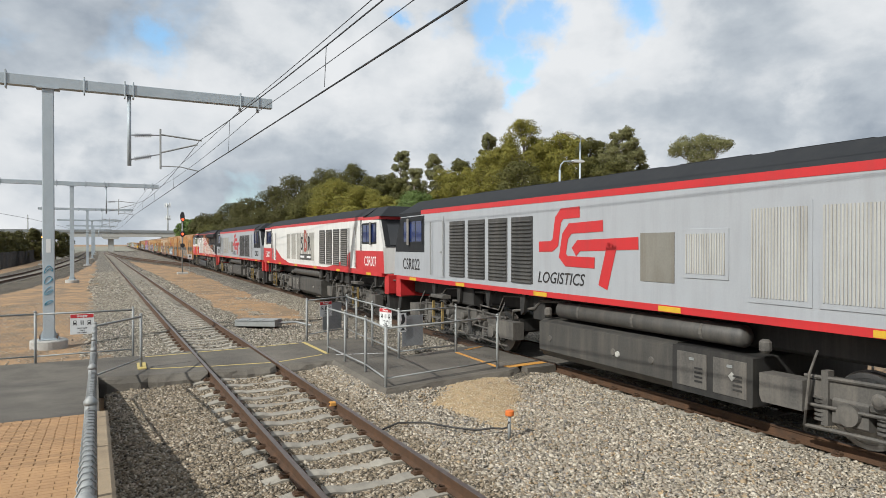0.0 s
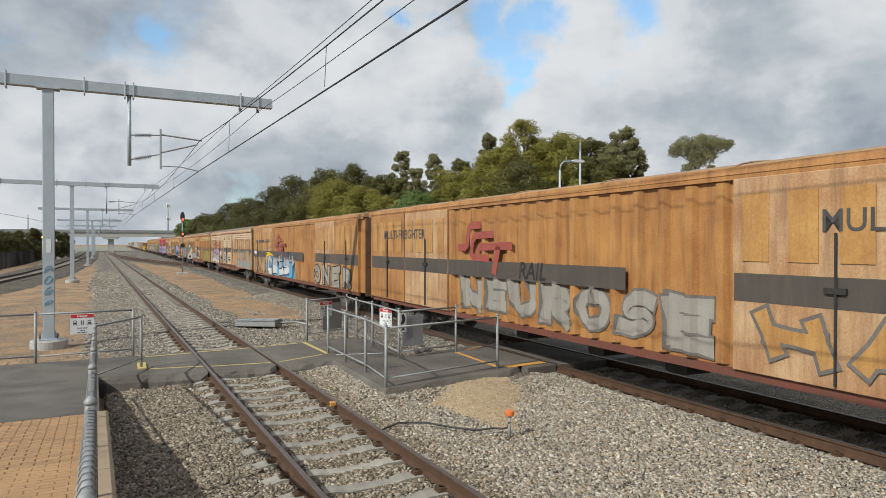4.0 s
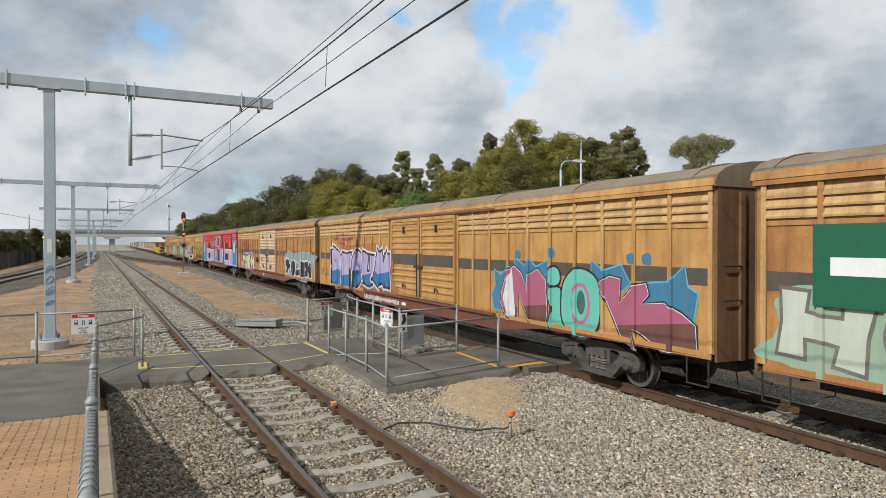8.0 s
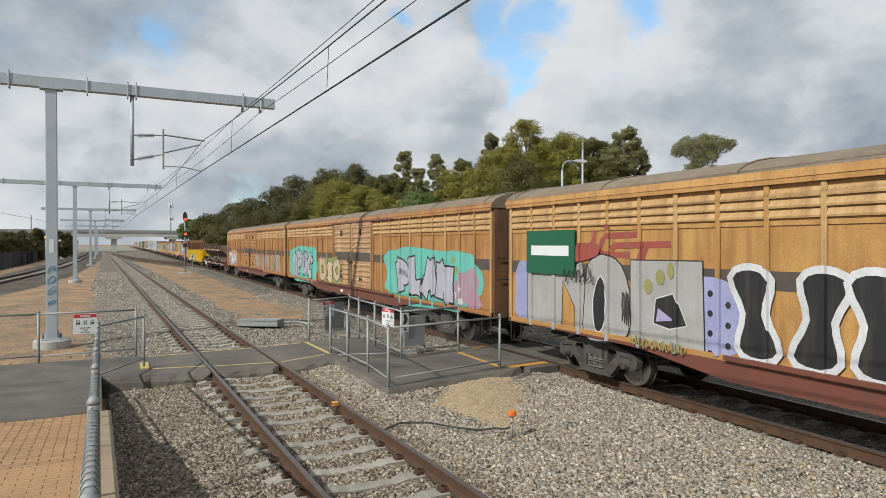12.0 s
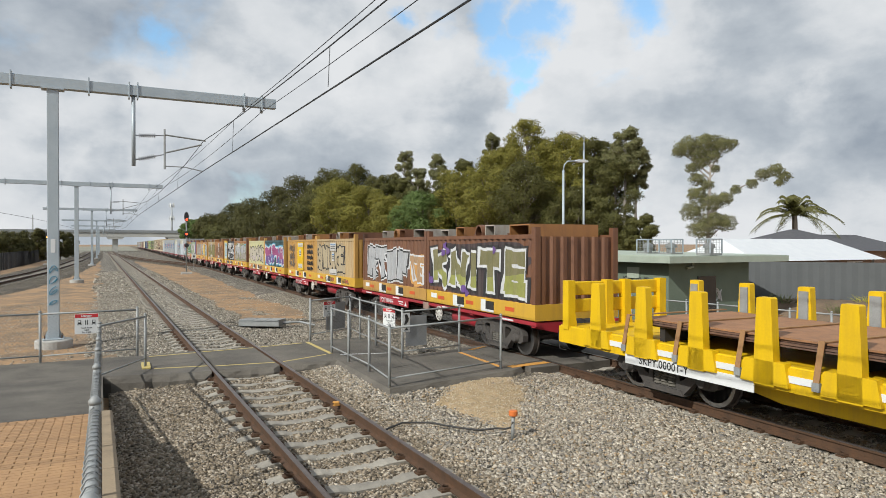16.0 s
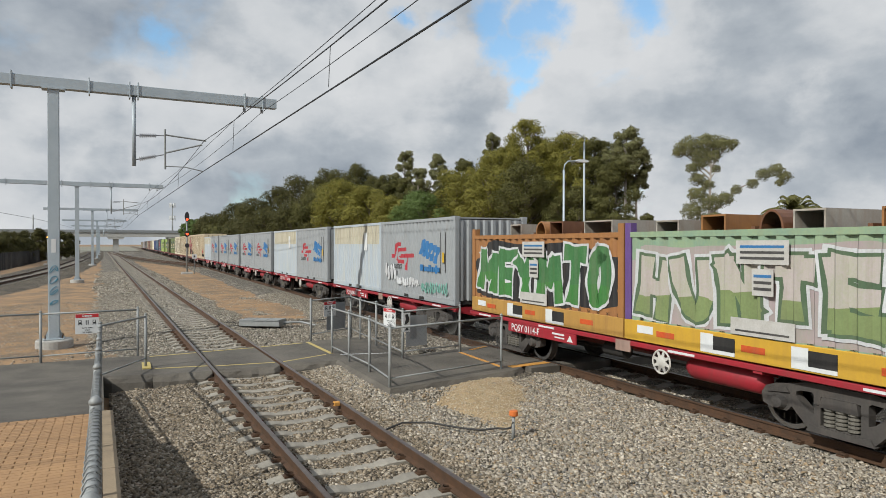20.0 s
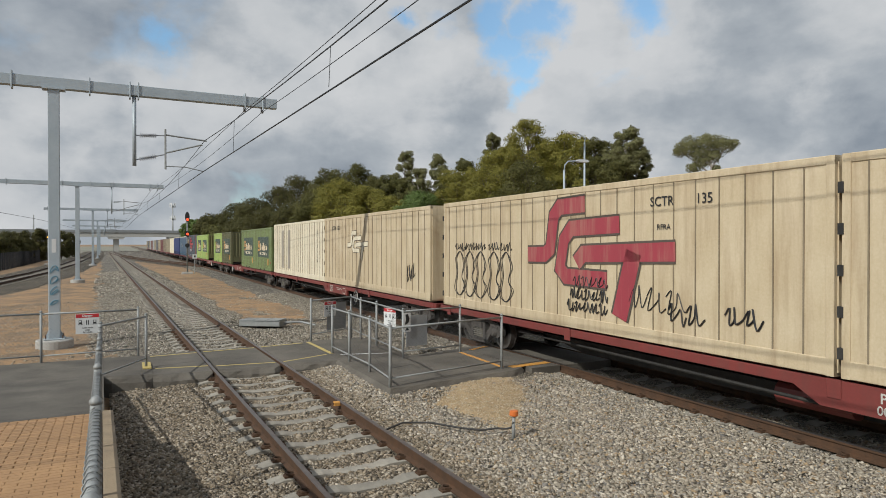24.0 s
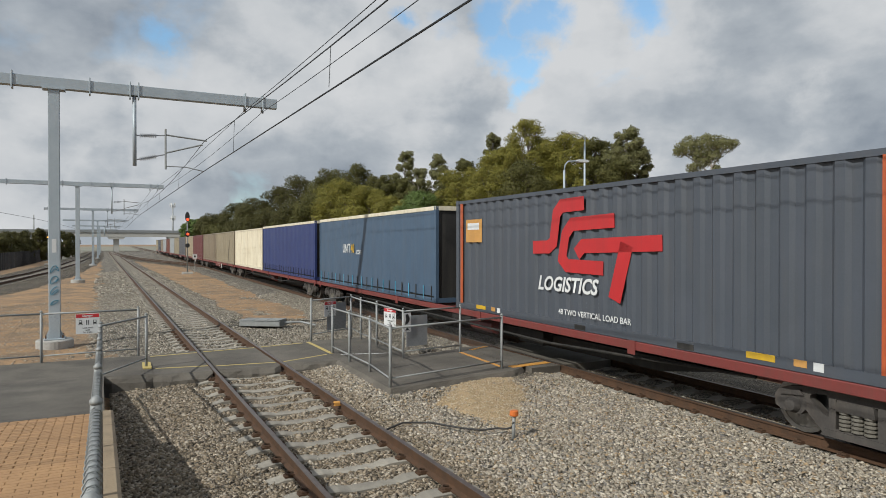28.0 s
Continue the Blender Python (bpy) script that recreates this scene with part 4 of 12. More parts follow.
def marker_pipe():
    a = thing("marker_pipe", None, "short steel pipe with an orange plastic cap standing in the ballast", "marker", at=pose(5.57, 8.46, -0.18))
    part("pipe", Mesh().tube([(0, 0, -0.1), (0.01, 0, 0.33)], 0.026, 10), a, mats=steel_galv, smooth=True)
    part("cap", Mesh().lathe([(0.0, 0.066), (0.015, 0.07), (0.07, 0.066), (0.08, 0.05)], "z", (0.01, 0, 0.32), 16), a, "orange cap", mats=orange_plastic)
    c = thing("ground_cable", None, "black cable lying loosely on the stones", "cable")
    pts = [(3.76, 9.55, -0.14), (3.95, 9.6, -0.15), (4.3, 9.75, -0.12), (4.7, 9.55, -0.12), (4.95, 9.1, -0.12), (5.2, 8.8, -0.12), (5.45, 8.75, -0.11), (5.56, 8.62, -0.1), (5.57, 8.5, -0.05), (5.56, 8.44, 0.05)]
    part("cable", Mesh().tube(pts, 0.016, 6), c, mats=cable_black, smooth=True)
    b = thing("rail_bond", None, "orange and yellow rail bond clamp on the rail foot", "clamp", at=pose(3.65, 11.12, -0.05))
    part("clamp", Mesh().box(-0.05, 0.05, -0.05, 0.05, -0.02, 0.05, 0.01), b, mats=orange_paint)
    part("bolt", Mesh().tube([(-0.07, 0, 0.02), (0.07, 0, 0.02)], 0.016, 6), b, mats=rail_rust)


marker_pipe()


# --- loose stones ---
def chip(seed):
    """A coarser stone of twelve triangles, for those farther off."""
    rng = np.random.RandomState(seed)
    v = np.array([(x, y, z) for z in (-1, 1) for x, y in ((-1, -1), (1, -1), (1, 1), (-1, 1))], float) * 0.62
    v *= rng.uniform(0.6, 1.25, (8, 1)) * rng.uniform(0.75, 1.25, (1, 3)) * (1, 1, 0.8)
    f = [(0, 2, 1), (0, 3, 2), (4, 5, 6), (4, 6, 7), (0, 1, 5), (0, 5, 4), (1, 2, 6), (1, 6, 5), (2, 3, 7), (2, 7, 6), (3, 0, 4), (3, 4, 7)]
    return v, np.array(f)


def shard(seed):
    """An angular crushed stone of eight triangles."""
    rng = np.random.RandomState(seed + 50)
    v = np.array([(1, 0, 0), (-1, 0, 0), (0, 1, 0), (0, -1, 0), (0, 0, 1), (0, 0, -1)], float)
    v = v * rng.uniform(0.7, 1.3, (6, 1)) + rng.uniform(-0.42, 0.42, (6, 3))
    v *= rng.uniform(0.7, 1.4, (1, 3)) * (1.25, 1.15, 0.62)
    f = [(0, 2, 4), (2, 1, 4), (1, 3, 4), (3, 0, 4), (2, 0, 5), (1, 2, 5), (3, 1, 5), (0, 3, 5)]
    return v, np.array(f)


STONES = [shard(k) for k in range(12)]
CHIPS = [chip(k) for k in range(12)]


def scatter(name, label, material, boxes, density, size, zf, seed, skip=None, category="stones", shapes=None):
    """Loose stones over rectangles (x0, x1, y0, y1); zf gives the height of the bed."""
    rng = np.random.RandomState(seed)
    V, F, o = [], [], 0
    for x0, x1, y0, y1 in boxes:
        n = int((x1 - x0) * (y1 - y0) * density)
        xs, ys = rng.uniform(x0, x1, n), rng.uniform(y0, y1, n)
        for x, y in zip(xs, ys):
            if skip and skip(x, y):
                continue
            v, f = (shapes or STONES)[rng.randint(12)]
            s = size * rng.uniform(0.55, 1.35) * (1.5 if rng.uniform() < 0.06 else 1.0)
            a, b = rng.uniform(0, 6.283), rng.uniform(-0.9, 0.9)
            ca, sa, cb, sb = math.cos(a), math.sin(a), math.cos(b), math.sin(b)
            r = np.array([[ca, -sa * cb, sa * sb], [sa, ca * cb, -ca * sb], [0, sb, cb]])
            V.append(v @ r.T * s + (x, y, zf(x, y) + s * 0.25)); F.append(f + o); o += len(v)
    me = bpy.data.meshes.new(name)
    v, f = np.concatenate(V), np.concatenate(F)
    me.vertices.add(len(v)); me.vertices.foreach_set("co", v.ravel())
    me.loops.add(f.size); me.loops.foreach_set("vertex_index", f.ravel())
    me.polygons.add(len(f)); me.polygons.foreach_set("loop_start", np.arange(0, f.size, 3)); me.polygons.foreach_set("loop_total", np.full(len(f), 3))
    me.materials.append(material)
    me.update(calc_edges=True)
    me.validate()
    return thing(name, me, label, category, kind="stuff")


def on_sleeper(x, y):
    return abs(x - NEAR_X) < 1.15 and abs((y + 30.0) % 0.66 - 0.0) < 0.085 or abs(x - NEAR_X) < 1.15 and (y + 30.0) % 0.66 > 0.575


def near_skip(x, y):
    if 15.0 < y < 18.3 and x > 0.9:
        return True
    if abs(abs(x - NEAR_X) - HALF) < 0.075:
        return True
    return on_sleeper(x, y)


def mid_skip(x, y):
    return (y > 11.7 and 4.95 < x < 8.45) or (12.1 < y < 15.6 and x > 4.95) or abs(x - LINE_X - SLOPE * y + HALF) < 0.08 or sand_z(x, y) > ballast_z(x, y) + 0.01 + 0.07 * noise.noise((x * 2.3, y * 2.3, 7.0)) + 0.16 * noise.noise((x * 21, y * 21, 0))


def line_skip(x, y):
    return abs(abs(x - LINE_X - SLOPE * y) - HALF) < 0.08 or dirt_z(x, y) > ballast_z(x, y) + 0.015


def sand_z(x, y):
    """A tongue of sand that runs down from the pad, with two small patches beside it."""
    r = 0.16 * noise.noise((x * 1.7, y * 1.7, 2.0)) + 0.09 * noise.noise((x * 5, y * 5, 6.0))
    t = (y - 8.9) / 3.2
    xc, w = 5.78 + 1.22 * max(0.0, t), 0.34 + 0.86 * max(0.0, t) ** 0.8
    u = abs(x - xc) / w + r * 1.6
    z = -0.185 + 0.115 * step(0.1, 1.0, t) - 0.085 * max(0.0, u) ** 2.2 - 0.25 * max(0.0, -t * 2.2 + r)
    for cx, cy, rad, top in ((5.25, 11.6, 0.5, -0.15), (4.92, 14.6, 0.42, -0.12), (6.4, 18.9, 0.7, -0.19)):
        z = max(z, top - 0.12 * (math.hypot(x - cx, (y - cy) * 1.3) / rad + r * 1.8) ** 2)
    return max(-0.42, z) + 0.02 * noise.noise((x * 6, y * 6, 0)) + 0.01 * noise.noise((x * 15, y * 15, 3))


scatter("ballast_stones", "grey-brown crushed ballast stones round the near track", stone, [(0.16, 4.5, 4.4, 15.2)], 1500, 0.0225, ballast_z, 11, near_skip)
scatter("ballast_stones", "grey-brown crushed ballast stones beyond the crossing", stone_mid, [(-0.4, 5.3, 18.2, 42)], 330, 0.028, ballast_z, 12, lambda x, y: near_skip(x, y) or dirt_z(x, y) > ballast_z(x, y) + 0.015)
scatter("ballast_stones", "grey-brown crushed ballast stones far along the near track", stone_mid, [(-0.5, 5.3, 42, 80)], 55, 0.052, ballast_z, 17, lambda x, y: near_skip(x, y) or dirt_z(x, y) > ballast_z(x, y) + 0.015)
scatter("pale_ballast_stones", "pale crushed stones between the tracks", stone_pale, [(4.3, 10.2, 3.6, 15.0)], 1250, 0.0215, ballast_z, 13, mid_skip)
scatter("pale_ballast_stones", "pale crushed stones beside the freight line", stone_mid, [(5.3, 11.5, 15.6, 40)], 260, 0.029, ballast_z, 14, lambda x, y: line_skip(x, y) or 5.0 < x < 6.9 and y < 18.6)
dirt_stone = island_mat("dirt_stone", [(0.42, 0.30, 0.19), (0.55, 0.48, 0.38), (0.26, 0.20, 0.14), (0.45, 0.35, 0.24), (0.20, 0.16, 0.12)])
scatter("loose_stones", "loose pale stones lying on the dirt between the tracks", dirt_stone, [(5.2, 8.4, 24, 60)], 20, 0.024, dirt_z, 18, shapes=CHIPS)
scatter("loose_stones", "loose brown and grey stones lying on the orange dirt", dirt_stone, [(-5, -0.2, 18.2, 40)], 60, 0.022, dirt_z, 16, shapes=CHIPS)
relief("sand_patch", steps(4.5, 8.4, 0.07), steps(8.2, 15.3, 0.07), sand_z, sand, "yellow gravelly sand spilling down from the pad", "sand")
sandy_grit = island_mat("sand_grit", [(0.58, 0.45, 0.28), (0.48, 0.35, 0.20), (0.70, 0.60, 0.44), (0.38, 0.28, 0.18)])
scatter("gravel_grit", "yellow gravel on the sandy patch", sandy_grit, [(4.9, 8.0, 8.6, 12.2)], 900, 0.0125, sand_z, 15, lambda x, y: sand_z(x, y) < ballast_z(x, y) - 0.02, shapes=CHIPS)

# --- beyond the freight line ---
wall_green = mat("painted_block_wall", (0.17, 0.21, 0.155), (0.13, 0.165, 0.12), 0.8, 0, 1.5, 40, 0.2)
roof_metal = mat("pale_metal_roof", (0.50, 0.55, 0.45), (0.40, 0.45, 0.36), 0.5, 0.2, 2, 40, 0.1)
fence_sheet = mat("grey_sheet_fence", (0.115, 0.12, 0.12), (0.09, 0.095, 0.095), 0.6, 0, 1, 30, 0.1)
tile_dark = mat("roof_tile_dark", (0.10, 0.095, 0.10), (0.07, 0.07, 0.075), 0.8, 0, 4, 40, 0.3)
roof_white = mat("white_metal_roof", (0.78, 0.78, 0.77), (0.68, 0.69, 0.70), 0.45, 0.1, 2, 40, 0.1)
brick_wall = mat("house_brick", (0.36, 0.24, 0.17), (0.28, 0.18, 0.13), 0.9, 0, 3, 40, 0.3)
glass_dark = mat("window_glass", (0.03, 0.035, 0.04), (0.02, 0.025, 0.03), 0.08, 0, 3, 40, 0.0, spec=0.8)
graf_white = mat("graffiti_white", (0.72, 0.72, 0.72), (0.6, 0.6, 0.62), 0.6, 0, 6, 60, 0.0)
graf_black = mat("graffiti_black", (0.02, 0.02, 0.022), (0.03, 0.03, 0.03), 0.6, 0, 6, 60, 0.0)


def green_building():
    a = thing("equipment_building", None, "low green block building with a flat overhanging metal roof and graffiti", "building")
    part("wall", Mesh().box(17.5, 21.6, 16.8, 25.2, -0.45, 2.12), a, mats=wall_green)
    part("roof", Mesh().quadsolid([(17.0, 16.3, 2.16), (23.1, 16.3, 2.16), (23.1, 26.1, 2.26), (17.0, 26.1, 2.26), (17.0, 16.3, 2.34), (23.1, 16.3, 2.34), (23.1, 26.1, 2.44), (17.0, 26.1, 2.44)]), a, mats=roof_metal)
    part("fascia", Mesh().box(16.94, 17.0, 16.28, 26.1, 2.1, 2.32).box(16.94, 23.1, 16.22, 16.28, 2.1, 2.32), a, mats=roof_metal)
    part("door", Mesh().box(18.9, 19.8, 16.76, 16.8, -0.4, 1.6), a, "dark steel door", mats=glass_dark)
    part("downpipe", Mesh().tube([(18.6, 16.72, 2.1), (18.6, 16.72, 1.95), (18.3, 16.72, 1.9)], 0.04, 8), a, mats=roof_metal)
    part("vent", Mesh().box(17.46, 17.5, 18.2, 18.8, 1.5, 1.9), a, mats=roof_metal)
    for y in (24.3, 22.4, 19.5, 18.3, 16.5):
        x0, x1, y1, zt = 19.2, 19.8, y + 0.62, 2.93
        cage = part("roof_cage", Mesh().box(x0, x1, y, y1, 2.36, 2.42), a, "galvanised wire cage round a roof ventilator", mats=steel_galv)
        for px, py in ((x0, y), (x1, y), (x0, y1), (x1, y1)):
            part("cage_post", Mesh().box(px - 0.018, px + 0.018, py - 0.018, py + 0.018, 2.42, zt), cage, mats=mast_grey)
        part("cage_rail", Mesh().tube([(x0, y, zt), (x1, y, zt), (x1, y1, zt), (x0, y1, zt), (x0, y, zt)], 0.02, 4), cage, mats=mast_grey)
        wires_m = Mesh()
        for k in range(1, 8):
            wires_m.box(x0 - 0.01, x0, y + k * 0.08 - 0.004, y + k * 0.08 + 0.004, 2.42, zt).box(x0 + k * 0.078 - 0.004, x0 + k * 0.078 + 0.004, y - 0.01, y, 2.42, zt).box(x0 - 0.01, x0, y, y1, 2.42 + k * 0.064, 2.428 + k * 0.064).box(x1, x1 + 0.01, y, y1, 2.42 + k * 0.064, 2.428 + k * 0.064)
        tagged(part("wire_mesh", wires_m, cage, mats=steel_galv), kind="stuff")
        part("ventilator", Mesh().lathe([(2.40, 0.16), (2.6, 0.16), (2.61, 0.22), (2.74, 0.2), (2.8, 0.08)], "z", ((x0 + x1) / 2, y + 0.31, 0.0), 12), cage, mats=steel_galv)
    rng = random.Random(8)
    for k in range(9):
        y = 24.7 - k * 0.42
        pts = [(y + rng.uniform(-.1, .1) + 0.2 * math.cos(t), 0.35 + 0.5 * rng.uniform(.7, 1.2) * (1 + math.sin(t))) for t in [i * 0.628 for i in range(10)]]
        part("graffiti", Mesh().prism(pts, "x", 17.49, 17.497), a, "white graffiti", mats=graf_white)
        part("graffiti", Mesh().tube([(17.488, p, q) for p, q in pts] + [(17.488, *pts[0])], 0.022, 4), a, "black graffiti outline", mats=graf_black)
    for k in range(4):
        y = 20.6 - k * 0.9
        part("graffiti", Mesh().tube([(17.488, y + 0.3 * math.sin(t * 2.3 + k), 1.35 + 0.2 * math.cos(t * 3.1)) for t in [i * 0.4 for i in range(14)]], 0.016, 4), a, "black scrawl", mats=graf_black)
    part("graffiti", Mesh().tube([(19.9 + 0.25 * math.sin(t * 2.1), 16.79, 0.9 + 0.25 * math.cos(t * 3.3)) for t in [i * 0.4 for i in range(20)]], 0.014, 4), a, "white scrawl", mats=graf_white)


green_building()


def gable_house(name, label, x0, x1, y0, y1, wall_h, ridge_h, wall_m, roof_m, hip=2.5):
    a = thing(name, None, label, "house", at=pose(0, 0, 0))
    part("wall", Mesh().box(x0, x1, y0, y1, -0.45, wall_h), a, mats=wall_m)
    xm, ym = (x0 + x1) / 2, (y0 + y1) / 2
    e = 0.5
    m = Mesh()
    m.v = [(x0 - e, y0 - e, wall_h), (x1 + e, y0 - e, wall_h), (x1 + e, y1 + e, wall_h), (x0 - e, y1 + e, wall_h), (x0 + hip, ym, ridge_h), (x1 - hip, ym, ridge_h)]
    m.f = [[0, 1, 5, 4], [1, 2, 5], [2, 3, 4, 5], [3, 0, 4], [3, 2, 1, 0]]; m.m = [0] * 5
    part("roof", m, a, mats=roof_m)
    for k in range(3):
        xx = x0 + (x1 - x0) * (k + 0.5) / 3
        w = part("window", Mesh().box(xx - 0.6, xx + 0.6, y0 - 0.03, y0 + 0.02, 0.6, 1.8), a, mats=glass_dark)
        part("window_frame", Mesh().box(xx - 0.66, xx + 0.66, y0 - 0.05, y0 - 0.03, 0.54, 0.6).box(xx - 0.66, xx + 0.66, y0 - 0.05, y0 - 0.03, 1.8, 1.86).box(xx - 0.03, xx + 0.03, y0 - 0.05, y0 - 0.03, 0.6, 1.8), w, mats=white_paint)
    return a


gable_house("house", "brick house with a dark tiled hip roof behind the fence", 38.5, 46.5, 26, 33, 2.3, 3.75, brick_wall, tile_dark, 3.6)
gable_house("house", "house with a bright white metal roof behind the fence", 27.2, 36.4, 20.8, 25.2, 1.95, 3.02, brick_wall, roof_white, 0.35)
gable_house("house", "brick house with a dark tiled hip roof, farther back", 48, 58, 30, 36, 2.2, 3.5, brick_wall, tile_dark)


def sheet_fence():
    a = thing("sheet_fence", None, "grey ribbed sheet metal boundary fence behind the sand", "fence")
    p0, p1 = Vector((22.2, 21.5, 0)), Vector((34, 9, 0))
    d = (p1 - p0).normalized()
    n = int((p1 - p0).length / 2.4)
    for k in range(n):
        q = p0 + d * (k * 2.4)
        r = Vector((-d.y, d.x, 0))
        prof = []
        for i in range(13):
            o = q + d * (i * 0.2) + r * (0.012 if i % 2 else 0.0)
            prof.append((o.x, o.y))
        prof += [((q + d * 2.4 + r * 0.06).x, (q + d * 2.4 + r * 0.06).y), ((q + r * 0.06).x, (q + r * 0.06).y)]
        m = Mesh().prism(prof, "z", -0.45, 2.0)
        part("panel", m, a, mats=fence_sheet)


sheet_fence()


def bank_z(x, y):
    """A bank of bare earth that leans against the boundary fence."""
    s = (x - 22.2) * 0.727 + (y - 21.5) * 0.686
    return -0.62 + 1.12 * step(-3.6, -0.5, s) * step(20.8, 23.5, x) + 0.07 * noise.noise((x * 0.9, y * 0.9, 1.0)) + 0.03 * noise.noise((x * 4, y * 4, 5.0)) - (0.9 if s > 0.02 else 0.0)


bank_earth = mat("bank_earth", (0.20, 0.135, 0.085), (0.12, 0.085, 0.055), 0.95, 0, 1.2, 16, 1.0, 0.05, contrast=(0.4, 0.6))
relief("earth_bank", steps(20.6, 34, 0.25), steps(6.5, 21.5, 0.25), bank_z, bank_earth, "bare brown earth bank before the boundary fence", "ground")


def weed_tuft(x, y, h, leaf, label, seed, n=90):
    rng = random.Random(seed)
    m = Mesh()
    for _ in range(n):
        az, r, lean = rng.uniform(0, 6.28), rng.uniform(0, 0.55), rng.uniform(0.1, 0.5)
        bx, by = math.cos(az) * r, math.sin(az) * r
        t = h * rng.uniform(0.4, 1.0)
        tx, ty = bx + math.cos(az) * lean, by + math.sin(az) * lean
        o = len(m.v)
        m.v += [(bx - 0.02, by, 0), (bx + 0.02, by, 0), (tx, ty, t)]
        m.f.append([o, o + 1, o + 2]); m.m.append(0)
    thing("weed_tuft", m.mesh("weed_tuft", leaf), label, "weeds", group="weeds on the bank", at=pose(x, y, bank_z(x, y) - 0.04))


weed_yellow = mat("weed_yellow", (0.50, 0.42, 0.05), (0.36, 0.34, 0.06), 0.8, 0, 5, 30, 0)
weed_green = mat("weed_green", (0.12, 0.16, 0.05), (0.20, 0.20, 0.07), 0.8, 0, 5, 30, 0)
for _i, (_x, _y) in enumerate(((27.0, 15.4), (27.6, 14.9), (28.3, 14.3))):
    weed_tuft(_x, _y, 0.35, weed_yellow, "yellow-flowering weeds on the earth bank", 20 + _i)
for _i, (_x, _y) in enumerate(((24.6, 17.6), (25.4, 15.6), (29.4, 12.6))):
    weed_tuft(_x, _y, 0.45, weed_green, "dull green weeds on the earth bank", 30 + _i)
black_iron = mat("black_iron", (0.02, 0.02, 0.022), (0.03, 0.03, 0.032), 0.5, 0.3, 4, 40, 0.0)


def bar_fence(name, label, p0, p1, h, step, r, base_z=-0.4, rails=(0.15, 0.95), cat="fence"):
    a = thing(name, None, label, cat)
    p0, p1 = Vector((*p0, base_z)), Vector((*p1, base_z))
    d = p1 - p0
    n = int(d.length / step)
    bar = Mesh().box(-r, r, -r, r, 0, h).mesh("bar", black_iron)
    for k in range(n + 1):
        q = p0 + d * (k / n)
        part("bar", bar, a, at=pose(q.x, q.y, q.z))
    for f in rails:
        part("rail", Mesh().tube([p0 + Vector((0, 0, h * f)), p1 + Vector((0, 0, h * f))], 0.03, 4), a, mats=black_iron)


bar_fence("bar_fence", "black iron bar fence by the sand strip", (21.8, 12.3), (26, 8.2), 1.25, 0.14, 0.012)
bar_fence("palisade_fence", "dark palisade fence beyond the curved track", (-10.4, 95), (-7.5, 250), 2.1, 1.1, 0.12)
bar_fence("palisade_fence", "dark palisade fence beyond the curved track", (-16, 45), (-10.4, 95), 2.1, 0.9, 0.14)
_bp = {chr(97 + i): (15.3 + 0.11 * i, 18.6 - 1.05 * i, -0.1) for i in range(11)}
fence_posts("far_fence", "galvanised pipe and mesh fence beyond the freight line", _bp, [chr(97 + i) + chr(98 + i) for i in range(10)], h=1.15, group="far fences")


def street_lamp(x, y, h, arm):
    a = thing("street_lamp", None, "pale street lamp with a curved arm among the trees", "street lamp", group="street lamps", at=pose(x, y, -0.4))
    part("pole", Mesh().tube([(0, 0, 0), (0, 0, h - 0.5)], [0.09, 0.06], 10), a, mats=mast_grey, smooth=True)
    part("arm", Mesh().tube([(0, 0, h - 0.5), (0.05, -0.02, h - 0.2), (0.3 * arm, -0.1, h), (arm, -0.3, h + 0.02)], 0.035, 8), a, mats=mast_grey, smooth=True)
    part("lantern", Mesh().prism([(-0.05, 0.0), (0.1, -0.07), (0.75, -0.05), (0.85, 0.02), (0.6, 0.1), (0.1, 0.08)], "y", -0.13, 0.13), a, "white lantern head", at=pose(arm - 0.05, -0.3, h + 0.02), mats=white_paint)


street_lamp(23.6, 30.6, 7.9, 0.7)
street_lamp(29.5, 36.0, 10.6, -1.6)


def bridge():
    a = thing("road_bridge", None, "long pale concrete road bridge crossing the tracks in the distance", "bridge")
    y = 300
    pale = mat("bridge_concrete", (0.55, 0.53, 0.48), (0.46, 0.44, 0.40), 0.85, 0, 0.3, 6, 0.1)
    part("deck", Mesh().box(-140, 90, y, y + 12, 6.6, 7.4), a, mats=pale)
    part("girder", Mesh().box(-140, 90, y - 0.3, y, 5.6, 6.7), a, mats=pale)
    part("parapet", Mesh().box(-140, 90, y - 0.5, y - 0.2, 7.4, 8.4), a, mats=mat("bridge_parapet", (0.30, 0.31, 0.31), (0.25, 0.26, 0.26), 0.8, 0, 0.3, 6, 0.1))
    for x in (-52, -24, 5.4, 28, 50, 72):
        p = part("pier", Mesh().box(x - 1.0, x + 1.0, y + 1, y + 10, -0.5, 5.0, 0.2), a, mats=pale)
        part("crosshead", Mesh().prism([(x - 3.2, 5.6), (x + 3.2, 5.6), (x + 2.6, 4.7), (x - 2.6, 4.7)], "y", y - 0.2, y + 11), a, mats=pale)


bridge()


